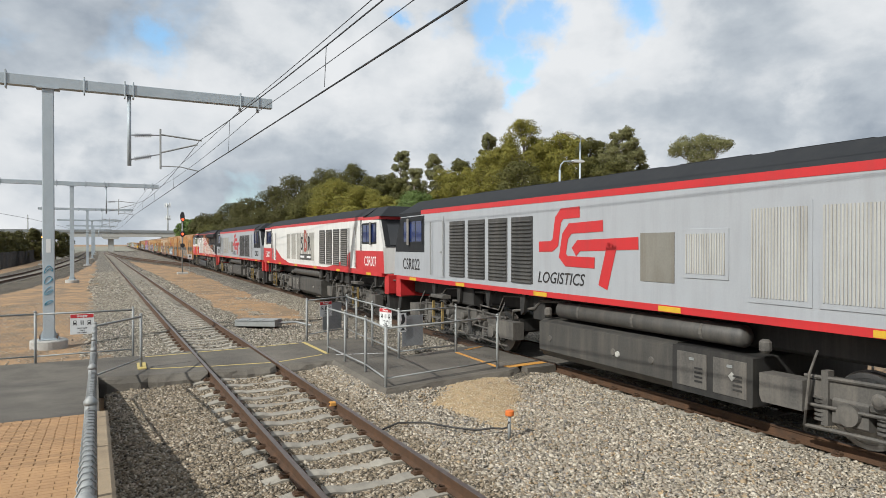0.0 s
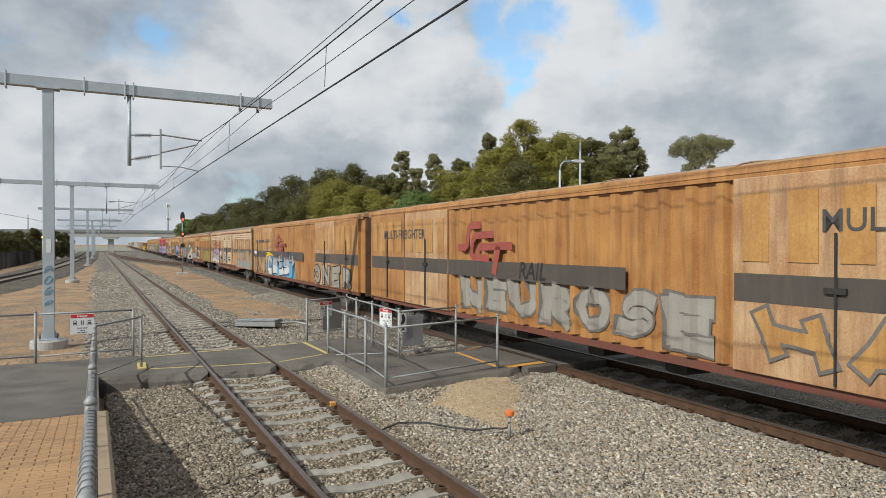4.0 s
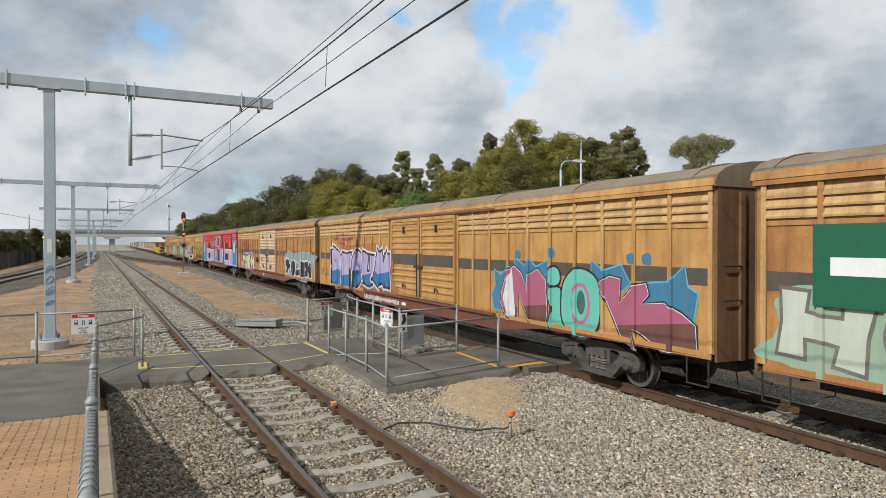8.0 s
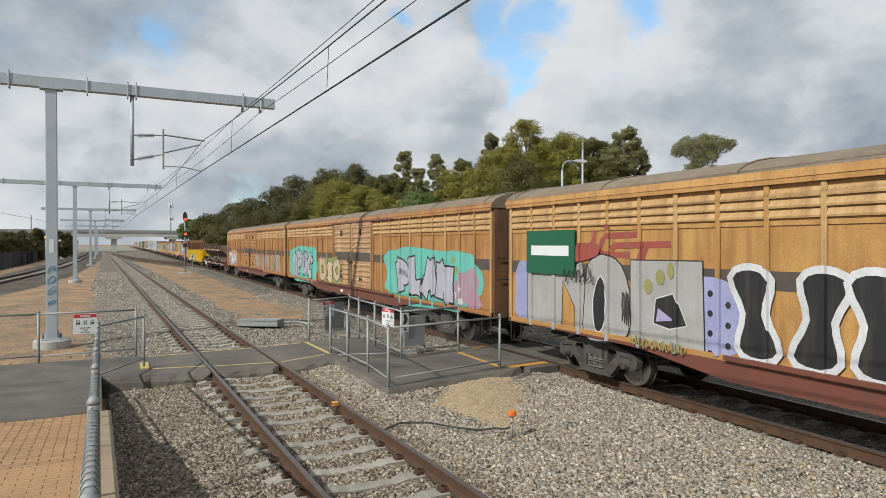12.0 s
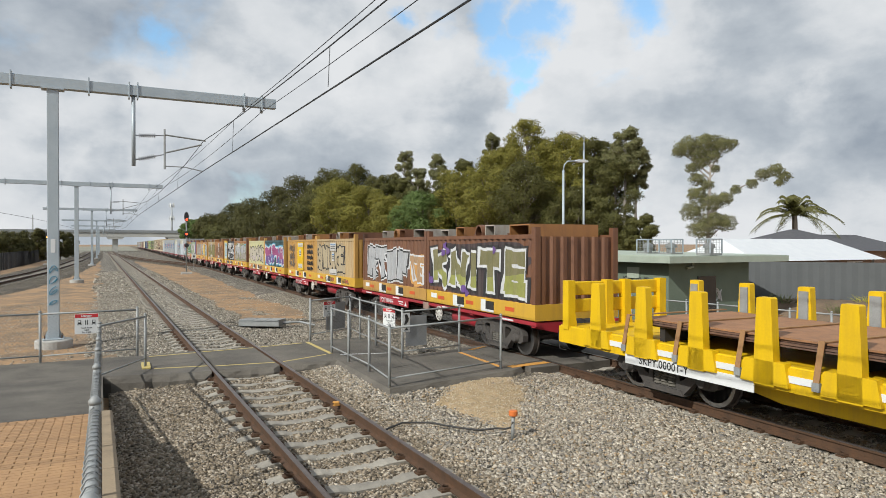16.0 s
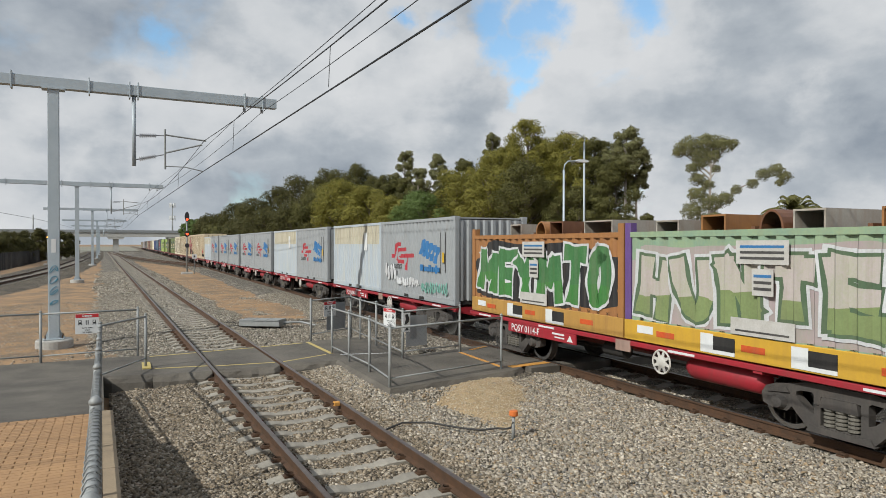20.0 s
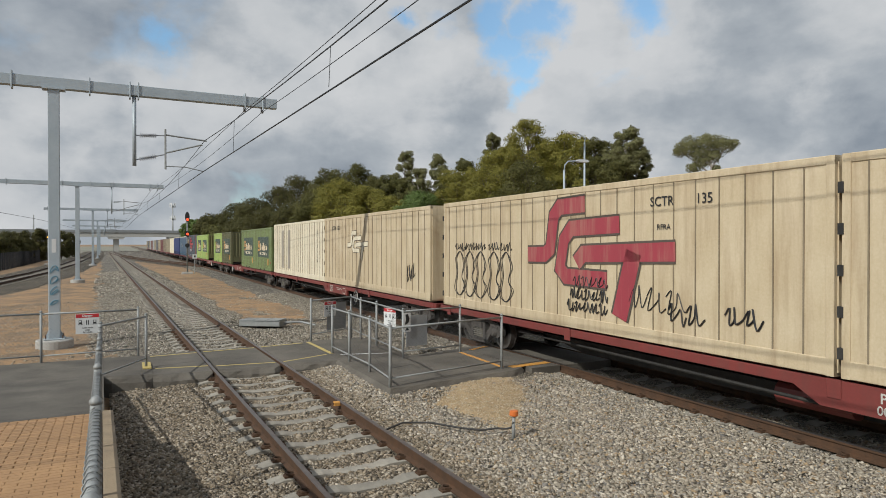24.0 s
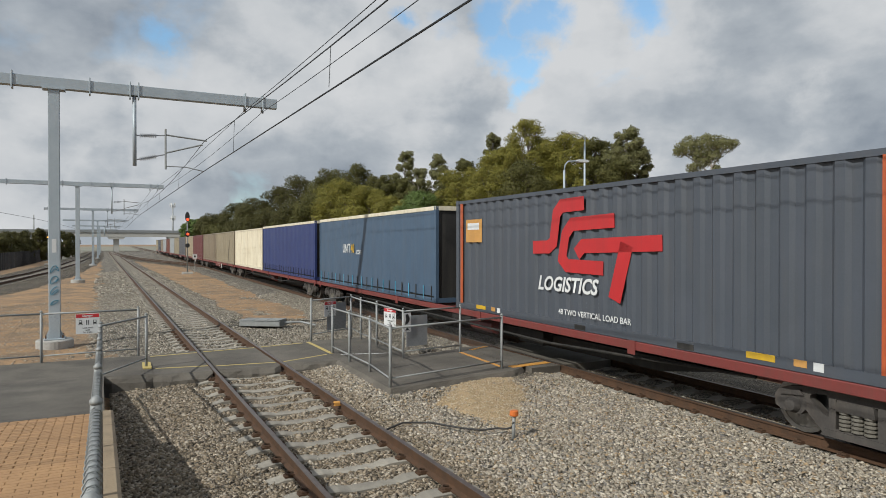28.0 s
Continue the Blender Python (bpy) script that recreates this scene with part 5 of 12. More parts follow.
def telecom_mast(x, y, h, clusters):
    a = thing("telecom_mast", None, "tall grey antenna mast beyond the road bridge" if clusters else "thin grey pole beyond the road bridge", "mast", at=pose(x, y, -0.42))
    part("pole", Mesh().tube([(0, 0, 0), (0, 0, h)], [0.42, 0.22], 10), a, mats=steel_galv, smooth=True)
    for z in clusters:
        part("ring_platform", Mesh().lathe([(z - 0.12, 0.3), (z - 0.1, 1.1), (z, 1.1), (z + 0.02, 0.3)], "z", (0, 0, 0), 14), a, mats=steel_galv)
        for k in range(6):
            t = k * math.pi / 3
            part("antenna_panel", Mesh().box(-0.2, 0.2, -0.1, 0.1, z - 0.9, z + 1.2, 0.03), a, "pale antenna panel", at=pose(1.25 * math.cos(t), 1.25 * math.sin(t), 0, rz=60 * k + 90), mats=white_paint)


telecom_mast(29.4, 330, 21.6, (20.9, 15.0))
telecom_mast(-25.6, 330, 15.6, ())

# --- trees ---
bark = mat("bark", (0.20, 0.16, 0.125), (0.11, 0.085, 0.065), 0.9, 0, 3, 25, 0.5)
bark_pale = mat("pale_bark", (0.44, 0.39, 0.33), (0.26, 0.22, 0.18), 0.9, 0, 3, 25, 0.4)


def leaf_mat(name, a, b):
    if name in MATS:
        return MATS[name]
    ma = island_mat(name, [a, b, tuple((p + q) / 2 for p, q in zip(a, b)), tuple(p * 0.6 for p in a)], rough=0.7, bump=0.0, scale=0.6)
    nt = ma.node_tree
    p, out = nt.nodes["Principled BSDF"], nt.nodes["Material Output"]
    p.inputs["Specular IOR Level"].default_value = 0.3
    tr, mx = nt.nodes.new("ShaderNodeBsdfTranslucent"), nt.nodes.new("ShaderNodeMixShader")
    mx.inputs[0].default_value = 0.25
    nt.links.new(p.inputs["Base Color"].links[0].from_socket, tr.inputs["Color"])
    nt.links.new(p.outputs[0], mx.inputs[1]); nt.links.new(tr.outputs[0], mx.inputs[2]); nt.links.new(mx.outputs[0], out.inputs["Surface"])
    return ma


leaf_olive = leaf_mat("leaves_olive", (0.21, 0.20, 0.034), (0.36, 0.315, 0.058))
leaf_green = leaf_mat("leaves_green", (0.13, 0.20, 0.05), (0.20, 0.27, 0.075))
leaf_dark = leaf_mat("leaves_dark", (0.10, 0.102, 0.03), (0.19, 0.175, 0.046))
leaf_grey = leaf_mat("leaves_grey_green", (0.21, 0.205, 0.08), (0.31, 0.295, 0.125))
leaf_deep = leaf_mat("leaves_deep_green", (0.075, 0.075, 0.023), (0.15, 0.135, 0.036))


def tree(x, y, h, spread, low, leaf, seed, leaves=16000, leaf_size=0.12, label="tall eucalypt with an uneven grey-green crown", wood=None, clumps=None, count=24):
    """A tapered trunk, a limb to every clump, and rounded clumps of small leaves: (x, y, z, radius)."""
    rng = np.random.RandomState(seed)
    a = thing("tree", None, label, "tree", group="trees along the railway", at=pose(x, y, -0.42))
    wood = wood or bark
    r0 = 0.014 * h + 0.05
    bend = rng.uniform(-0.04, 0.04, 2) * h
    if clumps is None:
        clumps = []
        for k in range(count):
            f = (k + rng.uniform(0.0, 1.0)) / count
            ring = spread * (1.0 - 0.5 * max(0.0, (f - 0.5) / 0.5) ** 2) * min(1.0, 0.72 + f)
            ang, r = k * 2.399 + rng.uniform(-0.5, 0.5), spread * rng.uniform(0.15, 0.36)
            off = max(0.0, ring - r * 0.8) * rng.uniform(0.45, 1.05)
            clumps.append((math.cos(ang) * off + bend[0] * f, math.sin(ang) * off + bend[1] * f, low + (h - low - r * 0.75) * (0.06 + 0.94 * f) * (1.0 - 0.16 * (off / spread) ** 2), r))
        r = spread * 0.30
        ang = rng.uniform(0, 6.28)
        clumps.append((bend[0] + spread * 0.3 * math.cos(ang), bend[1] + spread * 0.3 * math.sin(ang), h - r * 0.75, r))
    top = Vector((bend[0], bend[1], low + (h - low) * 0.75))
    trunk_pts = [Vector((0, 0, 0)), Vector((bend[0] * 0.1, bend[1] * 0.2, h * 0.2)), Vector((bend[0] * 0.6, bend[1] * 0.5, h * 0.45)), top]
    part("trunk", Mesh().tube(trunk_pts, [r0, r0 * 0.8, r0 * 0.55, r0 * 0.2], 8), a, mats=wood, smooth=True)
    limbs = Mesh()
    before = None
    for cx, cy, cz, r in clumps:
        e = Vector((cx, cy, cz))
        f = min(0.92, max(0.15, (cz - math.hypot(cx, cy) * 0.9) / h))
        st = trunk_pts[0].lerp(trunk_pts[1], f / 0.2) if f < 0.2 else trunk_pts[1].lerp(trunk_pts[2], (f - 0.2) / 0.25) if f < 0.45 else trunk_pts[2].lerp(top, min(1.0, (f - 0.45) / 0.4))
        if before and math.hypot(cx, cy) > 1.1 * spread:
            st = before
        before = e
        mid = st.lerp(e, 0.55) + Vector((0, 0, 0.03 * h * rng.uniform(-0.6, 0.8)))
        limbs.tube([st, mid, e], [r0 * 0.34, r0 * 0.2, r0 * 0.06], 5, caps=False)
        for j in range(5):
            d = Vector(rng.normal(size=3)).normalized() * r * rng.uniform(0.8, 1.25)
            limbs.tube([mid.lerp(e, 0.7), e + d], [r0 * 0.08, r0 * 0.025], 4, caps=False)
    part("limb_work", limbs, a, mats=wood, smooth=True)
    c = np.array(clumps)
    share = c[:, 3] ** 2
    which = rng.choice(len(c), leaves, p=share / share.sum())
    n = leaves
    d = rng.normal(size=(n, 3)) + (0, 0, 0.28)
    d /= np.linalg.norm(d, axis=1)[:, None]
    # each clump has a lumpy skin of sprays, and a few leaves within
    lump = 1 + 0.16 * np.sin(d[:, 0] * 5.0 + which * 1.7) * np.sin(d[:, 1] * 5.0 + which * 0.9) + 0.12 * np.sin(d[:, 2] * 9.0 + which * 2.3)
    depth = np.where(rng.uniform(size=n) < 0.72, rng.uniform(0.78, 1.04, n), rng.uniform(0.45, 0.85, n)) + (rng.uniform(size=n) < 0.05) * rng.uniform(0, 0.28, n)
    p = c[which, :3] + d * (c[which, 3] * lump * depth)[:, None] * (1.0, 1.0, 0.82)
    nrm = d * 0.85 + rng.normal(size=(n, 3)) * 0.30
    nrm /= np.linalg.norm(nrm, axis=1)[:, None]
    t1 = np.cross(nrm, rng.normal(size=(n, 3))); t1 /= np.linalg.norm(t1, axis=1)[:, None]
    t2 = np.cross(nrm, t1)
    s = (leaf_size * rng.uniform(0.5, 1.3, n))[:, None]
    verts = np.stack([p - t1 * s, p + t1 * s * 0.3 - t2 * s * 0.42, p + t1 * s * 0.75 + t2 * s * 0.38], 1).reshape(-1, 3)
    me = bpy.data.meshes.new("crown")
    me.vertices.add(n * 3); me.vertices.foreach_set("co", verts.ravel())
    me.loops.add(n * 3); me.loops.foreach_set("vertex_index", np.arange(n * 3))
    me.polygons.add(n); me.polygons.foreach_set("loop_start", np.arange(0, n * 3, 3)); me.polygons.foreach_set("loop_total", np.full(n, 3))
    me.materials.append(leaf)
    me.update(calc_edges=True)
    part("crown", me, a, "uneven leafy crown")
    return a


def polar(deg, dist):
    return math.sin(radians(deg)) * dist, math.cos(radians(deg)) * dist


# angle from the track direction, distance, height, spread, low edge of the crown, leaf
TREES = [
    (6.8, 190, 9.9, 2.8, 4.2, leaf_green), (8.1, 182, 11.1, 4.2, 3.5, leaf_deep), (9.9, 166, 13.0, 4.4, 3.4, leaf_deep), (11.7, 150, 13.2, 4.0, 3.2, leaf_deep), (13.6, 136, 14.7, 3.9, 3.2, leaf_deep),
    (15.4, 122, 15.5, 4.0, 3.4, leaf_deep), (17.9, 112, 15.8, 3.3, 3.4, leaf_dark), (20.3, 106, 15.8, 2.9, 3.4, leaf_dark), (22.4, 100, 13.6, 2.6, 3.3, leaf_dark), (23.9, 100, 17.2, 2.0, 6.8, leaf_grey),
    (25.4, 96, 14.1, 2.1, 4.2, leaf_grey), (26.8, 98, 16.4, 2.1, 5.9, leaf_grey), (29.3, 82, 13.7, 1.8, 3.3, leaf_dark), (31.0, 70, 12.9, 2.1, 3.3, leaf_olive), (32.0, 74, 15.4, 1.5, 9.0, leaf_grey),
    (35.0, 60, 14.5, 2.2, 3.3, leaf_olive), (37.8, 60, 13.1, 2.1, 3.3, leaf_olive), (40.2, 58, 12.0, 1.7, 3.3, leaf_dark), (42.5, 55, 12.5, 1.5, 8.6, leaf_grey), (41.7, 55, 9.9, 1.8, 2.8, leaf_dark),
    (18.5, 84, 11.4, 3.2, 3.3, leaf_olive), (21.1, 80, 10.1, 2.8, 3.3, leaf_olive), (16.5, 92, 9.9, 3.2, 2.9, leaf_dark), (23.1, 74, 8.5, 2.3, 2.4, leaf_olive), (25.8, 66, 8.5, 2.5, 2.4, leaf_green),
    (28.4, 66, 10.5, 2.4, 2.4, leaf_olive), (31.3, 60, 9.9, 2.2, 2.3, leaf_olive), (34.2, 57, 10.3, 2.2, 2.3, leaf_dark), (38.7, 56, 8.0, 2.2, 2.3, leaf_dark), (36.8, 64, 11.9, 2.3, 2.2, leaf_dark),
    (12.3, 124, 9.3, 3.8, 1.9, leaf_deep), (14.4, 106, 9.5, 3.3, 1.9, leaf_deep), (10.3, 140, 8.5, 3.7, 1.8, leaf_deep), (19.9, 90, 7.9, 3.5, 1.6, leaf_dark), (8.5, 150, 7.3, 3.4, 1.8, leaf_dark), (43.8, 52, 5.4, 1.1, 1.8, leaf_dark),
    (36.4, 61, 12.8, 2.0, 4.0, leaf_olive), (39.2, 59, 12.3, 1.8, 4.0, leaf_olive), (41.5, 57, 11.7, 1.7, 4.0, leaf_grey), (33.2, 63, 12.6, 1.9, 4.0, leaf_olive), (19.2, 110, 14.4, 3.0, 3.4, leaf_dark), (21.6, 104, 13.8, 2.8, 3.4, leaf_dark), (16.7, 117, 15.0, 3.2, 3.4, leaf_dark), (27.9, 86, 12.2, 2.4, 3.4, leaf_dark), (24.7, 98, 13.0, 2.4, 3.4, leaf_dark), (30.1, 74, 11.6, 2.1, 3.4, leaf_olive), (43.6, 56, 11.4, 1.2, 7.6, leaf_grey),
    (34.0, 72, 8.0, 4.0, 0.6, leaf_dark), (37.6, 74, 7.5, 4.0, 0.6, leaf_dark), (30.2, 78, 8.0, 4.0, 0.6, leaf_dark), (41.0, 70, 6.0, 3.0, 0.5, leaf_dark), (26.5, 84, 8.0, 4.0, 0.6, leaf_dark), (22.6, 92, 8.0, 4.2, 0.6, leaf_dark),
]
LEAF_LABEL = {leaf_grey.name: "slender eucalypt with a sparse grey-green crown", leaf_olive.name: "bushy olive-green tree beside the railway", leaf_green.name: "dense bright green tree beside the railway"}
for _i, (_a, _d, _h, _s, _low, _l) in enumerate(TREES):
    _x, _y = polar(_a, _d)
    tree(_x, _y, _h, _s * (1.15 if _l is leaf_grey else 1.5), _low, _l, 100 + _i, leaves=(17000 if _l is leaf_grey else 34000) if _d < 101 else 20000, leaf_size=0.0013 * _d + 0.02,
         label=LEAF_LABEL.get(_l.name, "dense dark green tree beside the railway"), wood=bark_pale if _l is leaf_grey else bark, count=34 if _s > 1.9 else 24)
# a lone eucalypt: a flat-topped crown, a bushy foot and one long arm, as (across, height, radius)
_x, _y = polar(49.0, 50)
tree(_x, _y, 10.9, 2.0, 4.0, leaf_grey, 180, leaves=40000, leaf_size=0.075, wood=bark_pale, label="lone eucalypt with a flat-topped crown and one long leaning arm",
     clumps=[(math.cos(radians(49)) * u, -math.sin(radians(49)) * u, z, r) for u, z, r in (
         (-1.2, 10.0, 0.85), (0.0, 10.2, 0.85), (1.0, 10.0, 0.75), (-0.5, 9.4, 0.65), (0.4, 9.3, 0.6), (-1.8, 9.7, 0.5), (1.7, 10.1, 0.4), (-0.9, 8.5, 0.5), (-0.3, 8.9, 0.55), (-0.6, 7.7, 0.55), (0.1, 7.3, 0.45), (0.6, 8.4, 0.35), (-0.6, 6.6, 0.7), (0.3, 6.0, 0.8), (-0.9, 5.4, 0.8),
         (0.5, 4.8, 0.8), (-0.3, 4.2, 0.9), (1.3, 4.6, 0.7), (1.2, 6.3, 0.6), (1.9, 6.9, 0.4), (2.9, 7.3, 0.42), (3.6, 7.9, 0.5), (4.4, 8.1, 0.55), (4.9, 7.7, 0.45), (4.6, 7.3, 0.32))])
for _i, (_x, _y, _h, _s) in enumerate(((-13.2, 112, 4.7, 3.0), (-12.6, 120, 5.1, 3.0), (-11.6, 126, 5.3, 2.6), (-9.9, 136, 5.9, 2.2), (-10.0, 150, 5.2, 2.6), (-7.2, 154, 5.9, 2.4), (-6.6, 176, 5.7, 2.4), (-15.5, 108, 4.4, 3.0), (-18, 100, 4.4, 3.0))):
    tree(_x, _y, _h, _s, 0.4, leaf_deep, 300 + _i, leaves=14000, leaf_size=0.15, label="dark bushy tree beyond the palisade fence", count=30)


def palm(x, y, h):
    a = thing("palm_tree", None, "palm with arching feathery fronds behind the houses", "palm", at=pose(x, y, -0.42))
    part("trunk", Mesh().tube([(0, 0, 0), (0.1, 0, h * 0.5), (0, 0, h)], [0.3, 0.24, 0.2], 10), a, mats=bark, smooth=True)
    rng = random.Random(4)
    for k in range(30):
        az = k * 2.4
        el = rng.uniform(0.05, 1.4)
        L = rng.uniform(3.6, 4.9)
        m = Mesh()
        pts = []
        for i in range(9):
            t = i / 8
            r = L * t * math.cos(el) * (1 - 0.1 * t)
            z = L * (t * math.sin(el) - 0.6 * t * t)
            pts.append(Vector((math.cos(az) * r, math.sin(az) * r, h + z)))
        m.tube(pts, [0.03] * 5 + [0.015] * 4, 4)
        side = Vector((-math.sin(az), math.cos(az), 0))
        for i in range(1, 8):
            for j in (0, 0.25, 0.5, 0.75):
                p = pts[i].lerp(pts[i + 1], j)
                for s in (-1, 1):
                    q = p + side * (s * 0.62 * (1 - i / 12)) + (pts[i + 1] - pts[i]) * 0.7 + Vector((0, 0, -0.22))
                    o = len(m.v)
                    dd = (pts[i + 1] - pts[i]).normalized() * 0.05
                    m.v += [tuple(p - dd), tuple(p + dd), tuple(q)]
                    m.f.append([o, o + 1, o + 2]); m.m.append(0)
        part("frond", m, a, mats=leaf_dark)


palm(*polar(55.3, 62), 5.5)

# --- the train: paints ---
def paint(name, c, c2=None, dirt_c=(0.12, 0.085, 0.055), amt=0.5, rough=0.5, **k):
    return mat(name, c, c2, rough, 0, 1.3, 30, 0.05, dirt=dirt_c, dirt_amount=amt, **k)


tan_a = paint("van_tan", (0.49, 0.245, 0.075), (0.35, 0.15, 0.045), (0.15, 0.06, 0.028), 0.75, contrast=(0.40, 0.60))
tan_b = paint("van_pale_tan", (0.58, 0.39, 0.215), (0.42, 0.215, 0.092), (0.19, 0.085, 0.045), 0.8, contrast=(0.40, 0.60))
tan_c = paint("van_yellow_tan", (0.56, 0.315, 0.098), (0.42, 0.205, 0.06), (0.18, 0.08, 0.035), 0.65, contrast=(0.40, 0.60))
tan_bleached = paint("van_bleached", (0.60, 0.40, 0.18), (0.47, 0.27, 0.10), (0.20, 0.09, 0.045), 0.65, contrast=(0.40, 0.60))
tan_cream = paint("van_cream", (0.66, 0.52, 0.35), (0.54, 0.38, 0.22), (0.24, 0.12, 0.07), 0.65, contrast=(0.40, 0.60))
roof_brown = paint("van_roof", (0.24, 0.18, 0.115), (0.155, 0.115, 0.074), (0.28, 0.23, 0.17), 0.5, 0.75)
stripe_dark = paint("van_stripe", (0.065, 0.055, 0.048), (0.09, 0.075, 0.06), (0.2, 0.14, 0.09), 0.3)
sill_brown = paint("sill_red_brown", (0.20, 0.062, 0.038), (0.145, 0.05, 0.034), (0.10, 0.07, 0.05), 0.5)
under_black = paint("underframe", (0.022, 0.021, 0.020), (0.036, 0.033, 0.03), (0.10, 0.09, 0.075), 0.4, 0.7, spec=0.35)
tank_dust = paint("tank_dusty", (0.075, 0.070, 0.062), (0.045, 0.042, 0.038), (0.15, 0.13, 0.105), 0.5, 0.6)
bogie_dark = paint("wagon_bogie_dusty", (0.085, 0.075, 0.066), (0.05, 0.043, 0.038), (0.15, 0.12, 0.095), 0.5, 0.8)
bogie_grey = paint("bogie_dusty", (0.13, 0.118, 0.102), (0.06, 0.055, 0.05), (0.22, 0.19, 0.155), 0.55, 0.8)
wheel_steel = mat("wheel_steel", (0.15, 0.13, 0.115), (0.10, 0.085, 0.075), 0.55, 0.6, 6, 50, 0.05)
wheel_tread = mat("wheel_tread", (0.42, 0.41, 0.40), (0.34, 0.33, 0.32), 0.28, 0.9, 6, 50, 0.0)
spring_pale = mat("spring_dusty", (0.22, 0.20, 0.165), (0.15, 0.135, 0.11), 0.7, 0.2, 6, 50, 0.0)
wagon_red = paint("wagon_red", (0.42, 0.022, 0.036), (0.33, 0.02, 0.03), (0.12, 0.06, 0.05), 0.4)
wagon_maroon = paint("wagon_maroon", (0.24, 0.047, 0.040), (0.18, 0.04, 0.034), (0.11, 0.07, 0.055), 0.4)
loco_grey = paint("loco_grey", (0.40, 0.41, 0.425), (0.365, 0.375, 0.39), (0.25, 0.24, 0.23), 0.3, 0.4)
loco_white = paint("loco_white", (0.76, 0.74, 0.70), (0.70, 0.68, 0.64), (0.42, 0.37, 0.31), 0.35, 0.4)
loco_red = paint("loco_red", (0.58, 0.030, 0.032), (0.50, 0.027, 0.03), (0.25, 0.05, 0.045), 0.3, 0.4)
loco_black = paint("loco_black", (0.016, 0.017, 0.019), (0.023, 0.024, 0.026), (0.04, 0.038, 0.035), 0.35, 0.72, spec=0.25)
loco_orange = paint("loco_orange", (0.70, 0.20, 0.025), (0.6, 0.17, 0.025), amt=0.2)
cab_glass = mat("cab_glass", (0.012, 0.03, 0.14), (0.01, 0.018, 0.06), 0.06, 0, 1.5, 30, 0.0, spec=0.8)
dark_glass = mat("cab_glass_dark", (0.014, 0.016, 0.018), (0.02, 0.02, 0.022), 0.06, 0, 1.5, 30, 0.0, spec=0.8)
louvre_dark = paint("louvre_dark", (0.072, 0.069, 0.065), (0.045, 0.043, 0.041), (0.2, 0.18, 0.15), 0.4, 0.6)
grille_pale = paint("grille_pale", (0.50, 0.48, 0.43), (0.40, 0.385, 0.35), (0.22, 0.19, 0.15), 0.5, 0.6)
bright_yellow = paint("wagon_yellow", (0.80, 0.50, 0.006), (0.70, 0.43, 0.008), (0.25, 0.16, 0.05), 0.3, spec=0.25)
plate_top = paint("plate_top_rust", (0.42, 0.20, 0.085), (0.27, 0.13, 0.06), (0.12, 0.065, 0.04), 0.5, 0.75)
strap_brown = paint("webbing_strap", (0.36, 0.19, 0.07), (0.28, 0.14, 0.055), (0.15, 0.10, 0.06), 0.4, 0.8)
rust_plate = paint("rusty_plate", (0.17, 0.085, 0.05), (0.11, 0.06, 0.042), (0.25, 0.16, 0.11), 0.4, 0.7)
dump_black = paint("dump_black", (0.018, 0.016, 0.016), (0.028, 0.024, 0.021), (0.07, 0.045, 0.03), 0.35, 0.7, spec=0.25)
silver_bar = mat("handrail_white", (0.70, 0.69, 0.66), (0.6, 0.59, 0.56), 0.45, 0.1, 4, 50, 0.0)
worn_yellow = mat("worn_yellow", (0.38, 0.25, 0.06), (0.13, 0.10, 0.06), 0.7, 0, 9, 60, 0.1)
louvre_dusty = paint("louvre_dusty", (0.27, 0.25, 0.22), (0.19, 0.175, 0.155), (0.12, 0.10, 0.08), 0.5, 0.7)
step_yellow = mat("step_yellow", (0.70, 0.42, 0.02), (0.55, 0.34, 0.03), 0.6, 0, 6, 60, 0.0)
board_green = mat("board_green", (0.010, 0.115, 0.060), (0.010, 0.10, 0.052), 0.5, 0, 3, 50, 0.0)

# --- rolling stock: shared pieces ---
TRAIN = []          # (thing, distance along the train)


def rolling(name, q, label, category, group=""):
    ob = thing(name, None, label, category, group)
    TRAIN.append((ob, q))
    return ob


def wheel_mesh(r):
    m = Mesh().mat(0)
    m.lathe([(-0.07, r * 0.2), (-0.05, r * 0.32), (-0.02, r * 0.4), (-0.035, r * 0.82), (-0.07, r * 0.88), (-0.07, r - 0.004), (0.0, r), (0.045, r + 0.002), (0.05, r + 0.028), (0.075, r + 0.026), (0.08, r * 0.86), (0.03, r * 0.8), (0.03, r * 0.35), (0.09, r * 0.24)], "x", (0, 0, 0), 24)
    m.mat(1).lathe([(-0.069, r - 0.012), (-0.076, r - 0.008), (-0.076, r - 0.075), (-0.069, r - 0.08)], "x", (0, 0, 0), 24)
    return m.mesh("wheel", [wheel_steel, wheel_tread], False)


WHEEL, WHEEL_BIG = wheel_mesh(0.43), wheel_mesh(0.52)
AXLE = Mesh().tube([(-0.75, 0, 0), (0.75, 0, 0)], 0.08, 10).mesh("axle", wheel_steel)


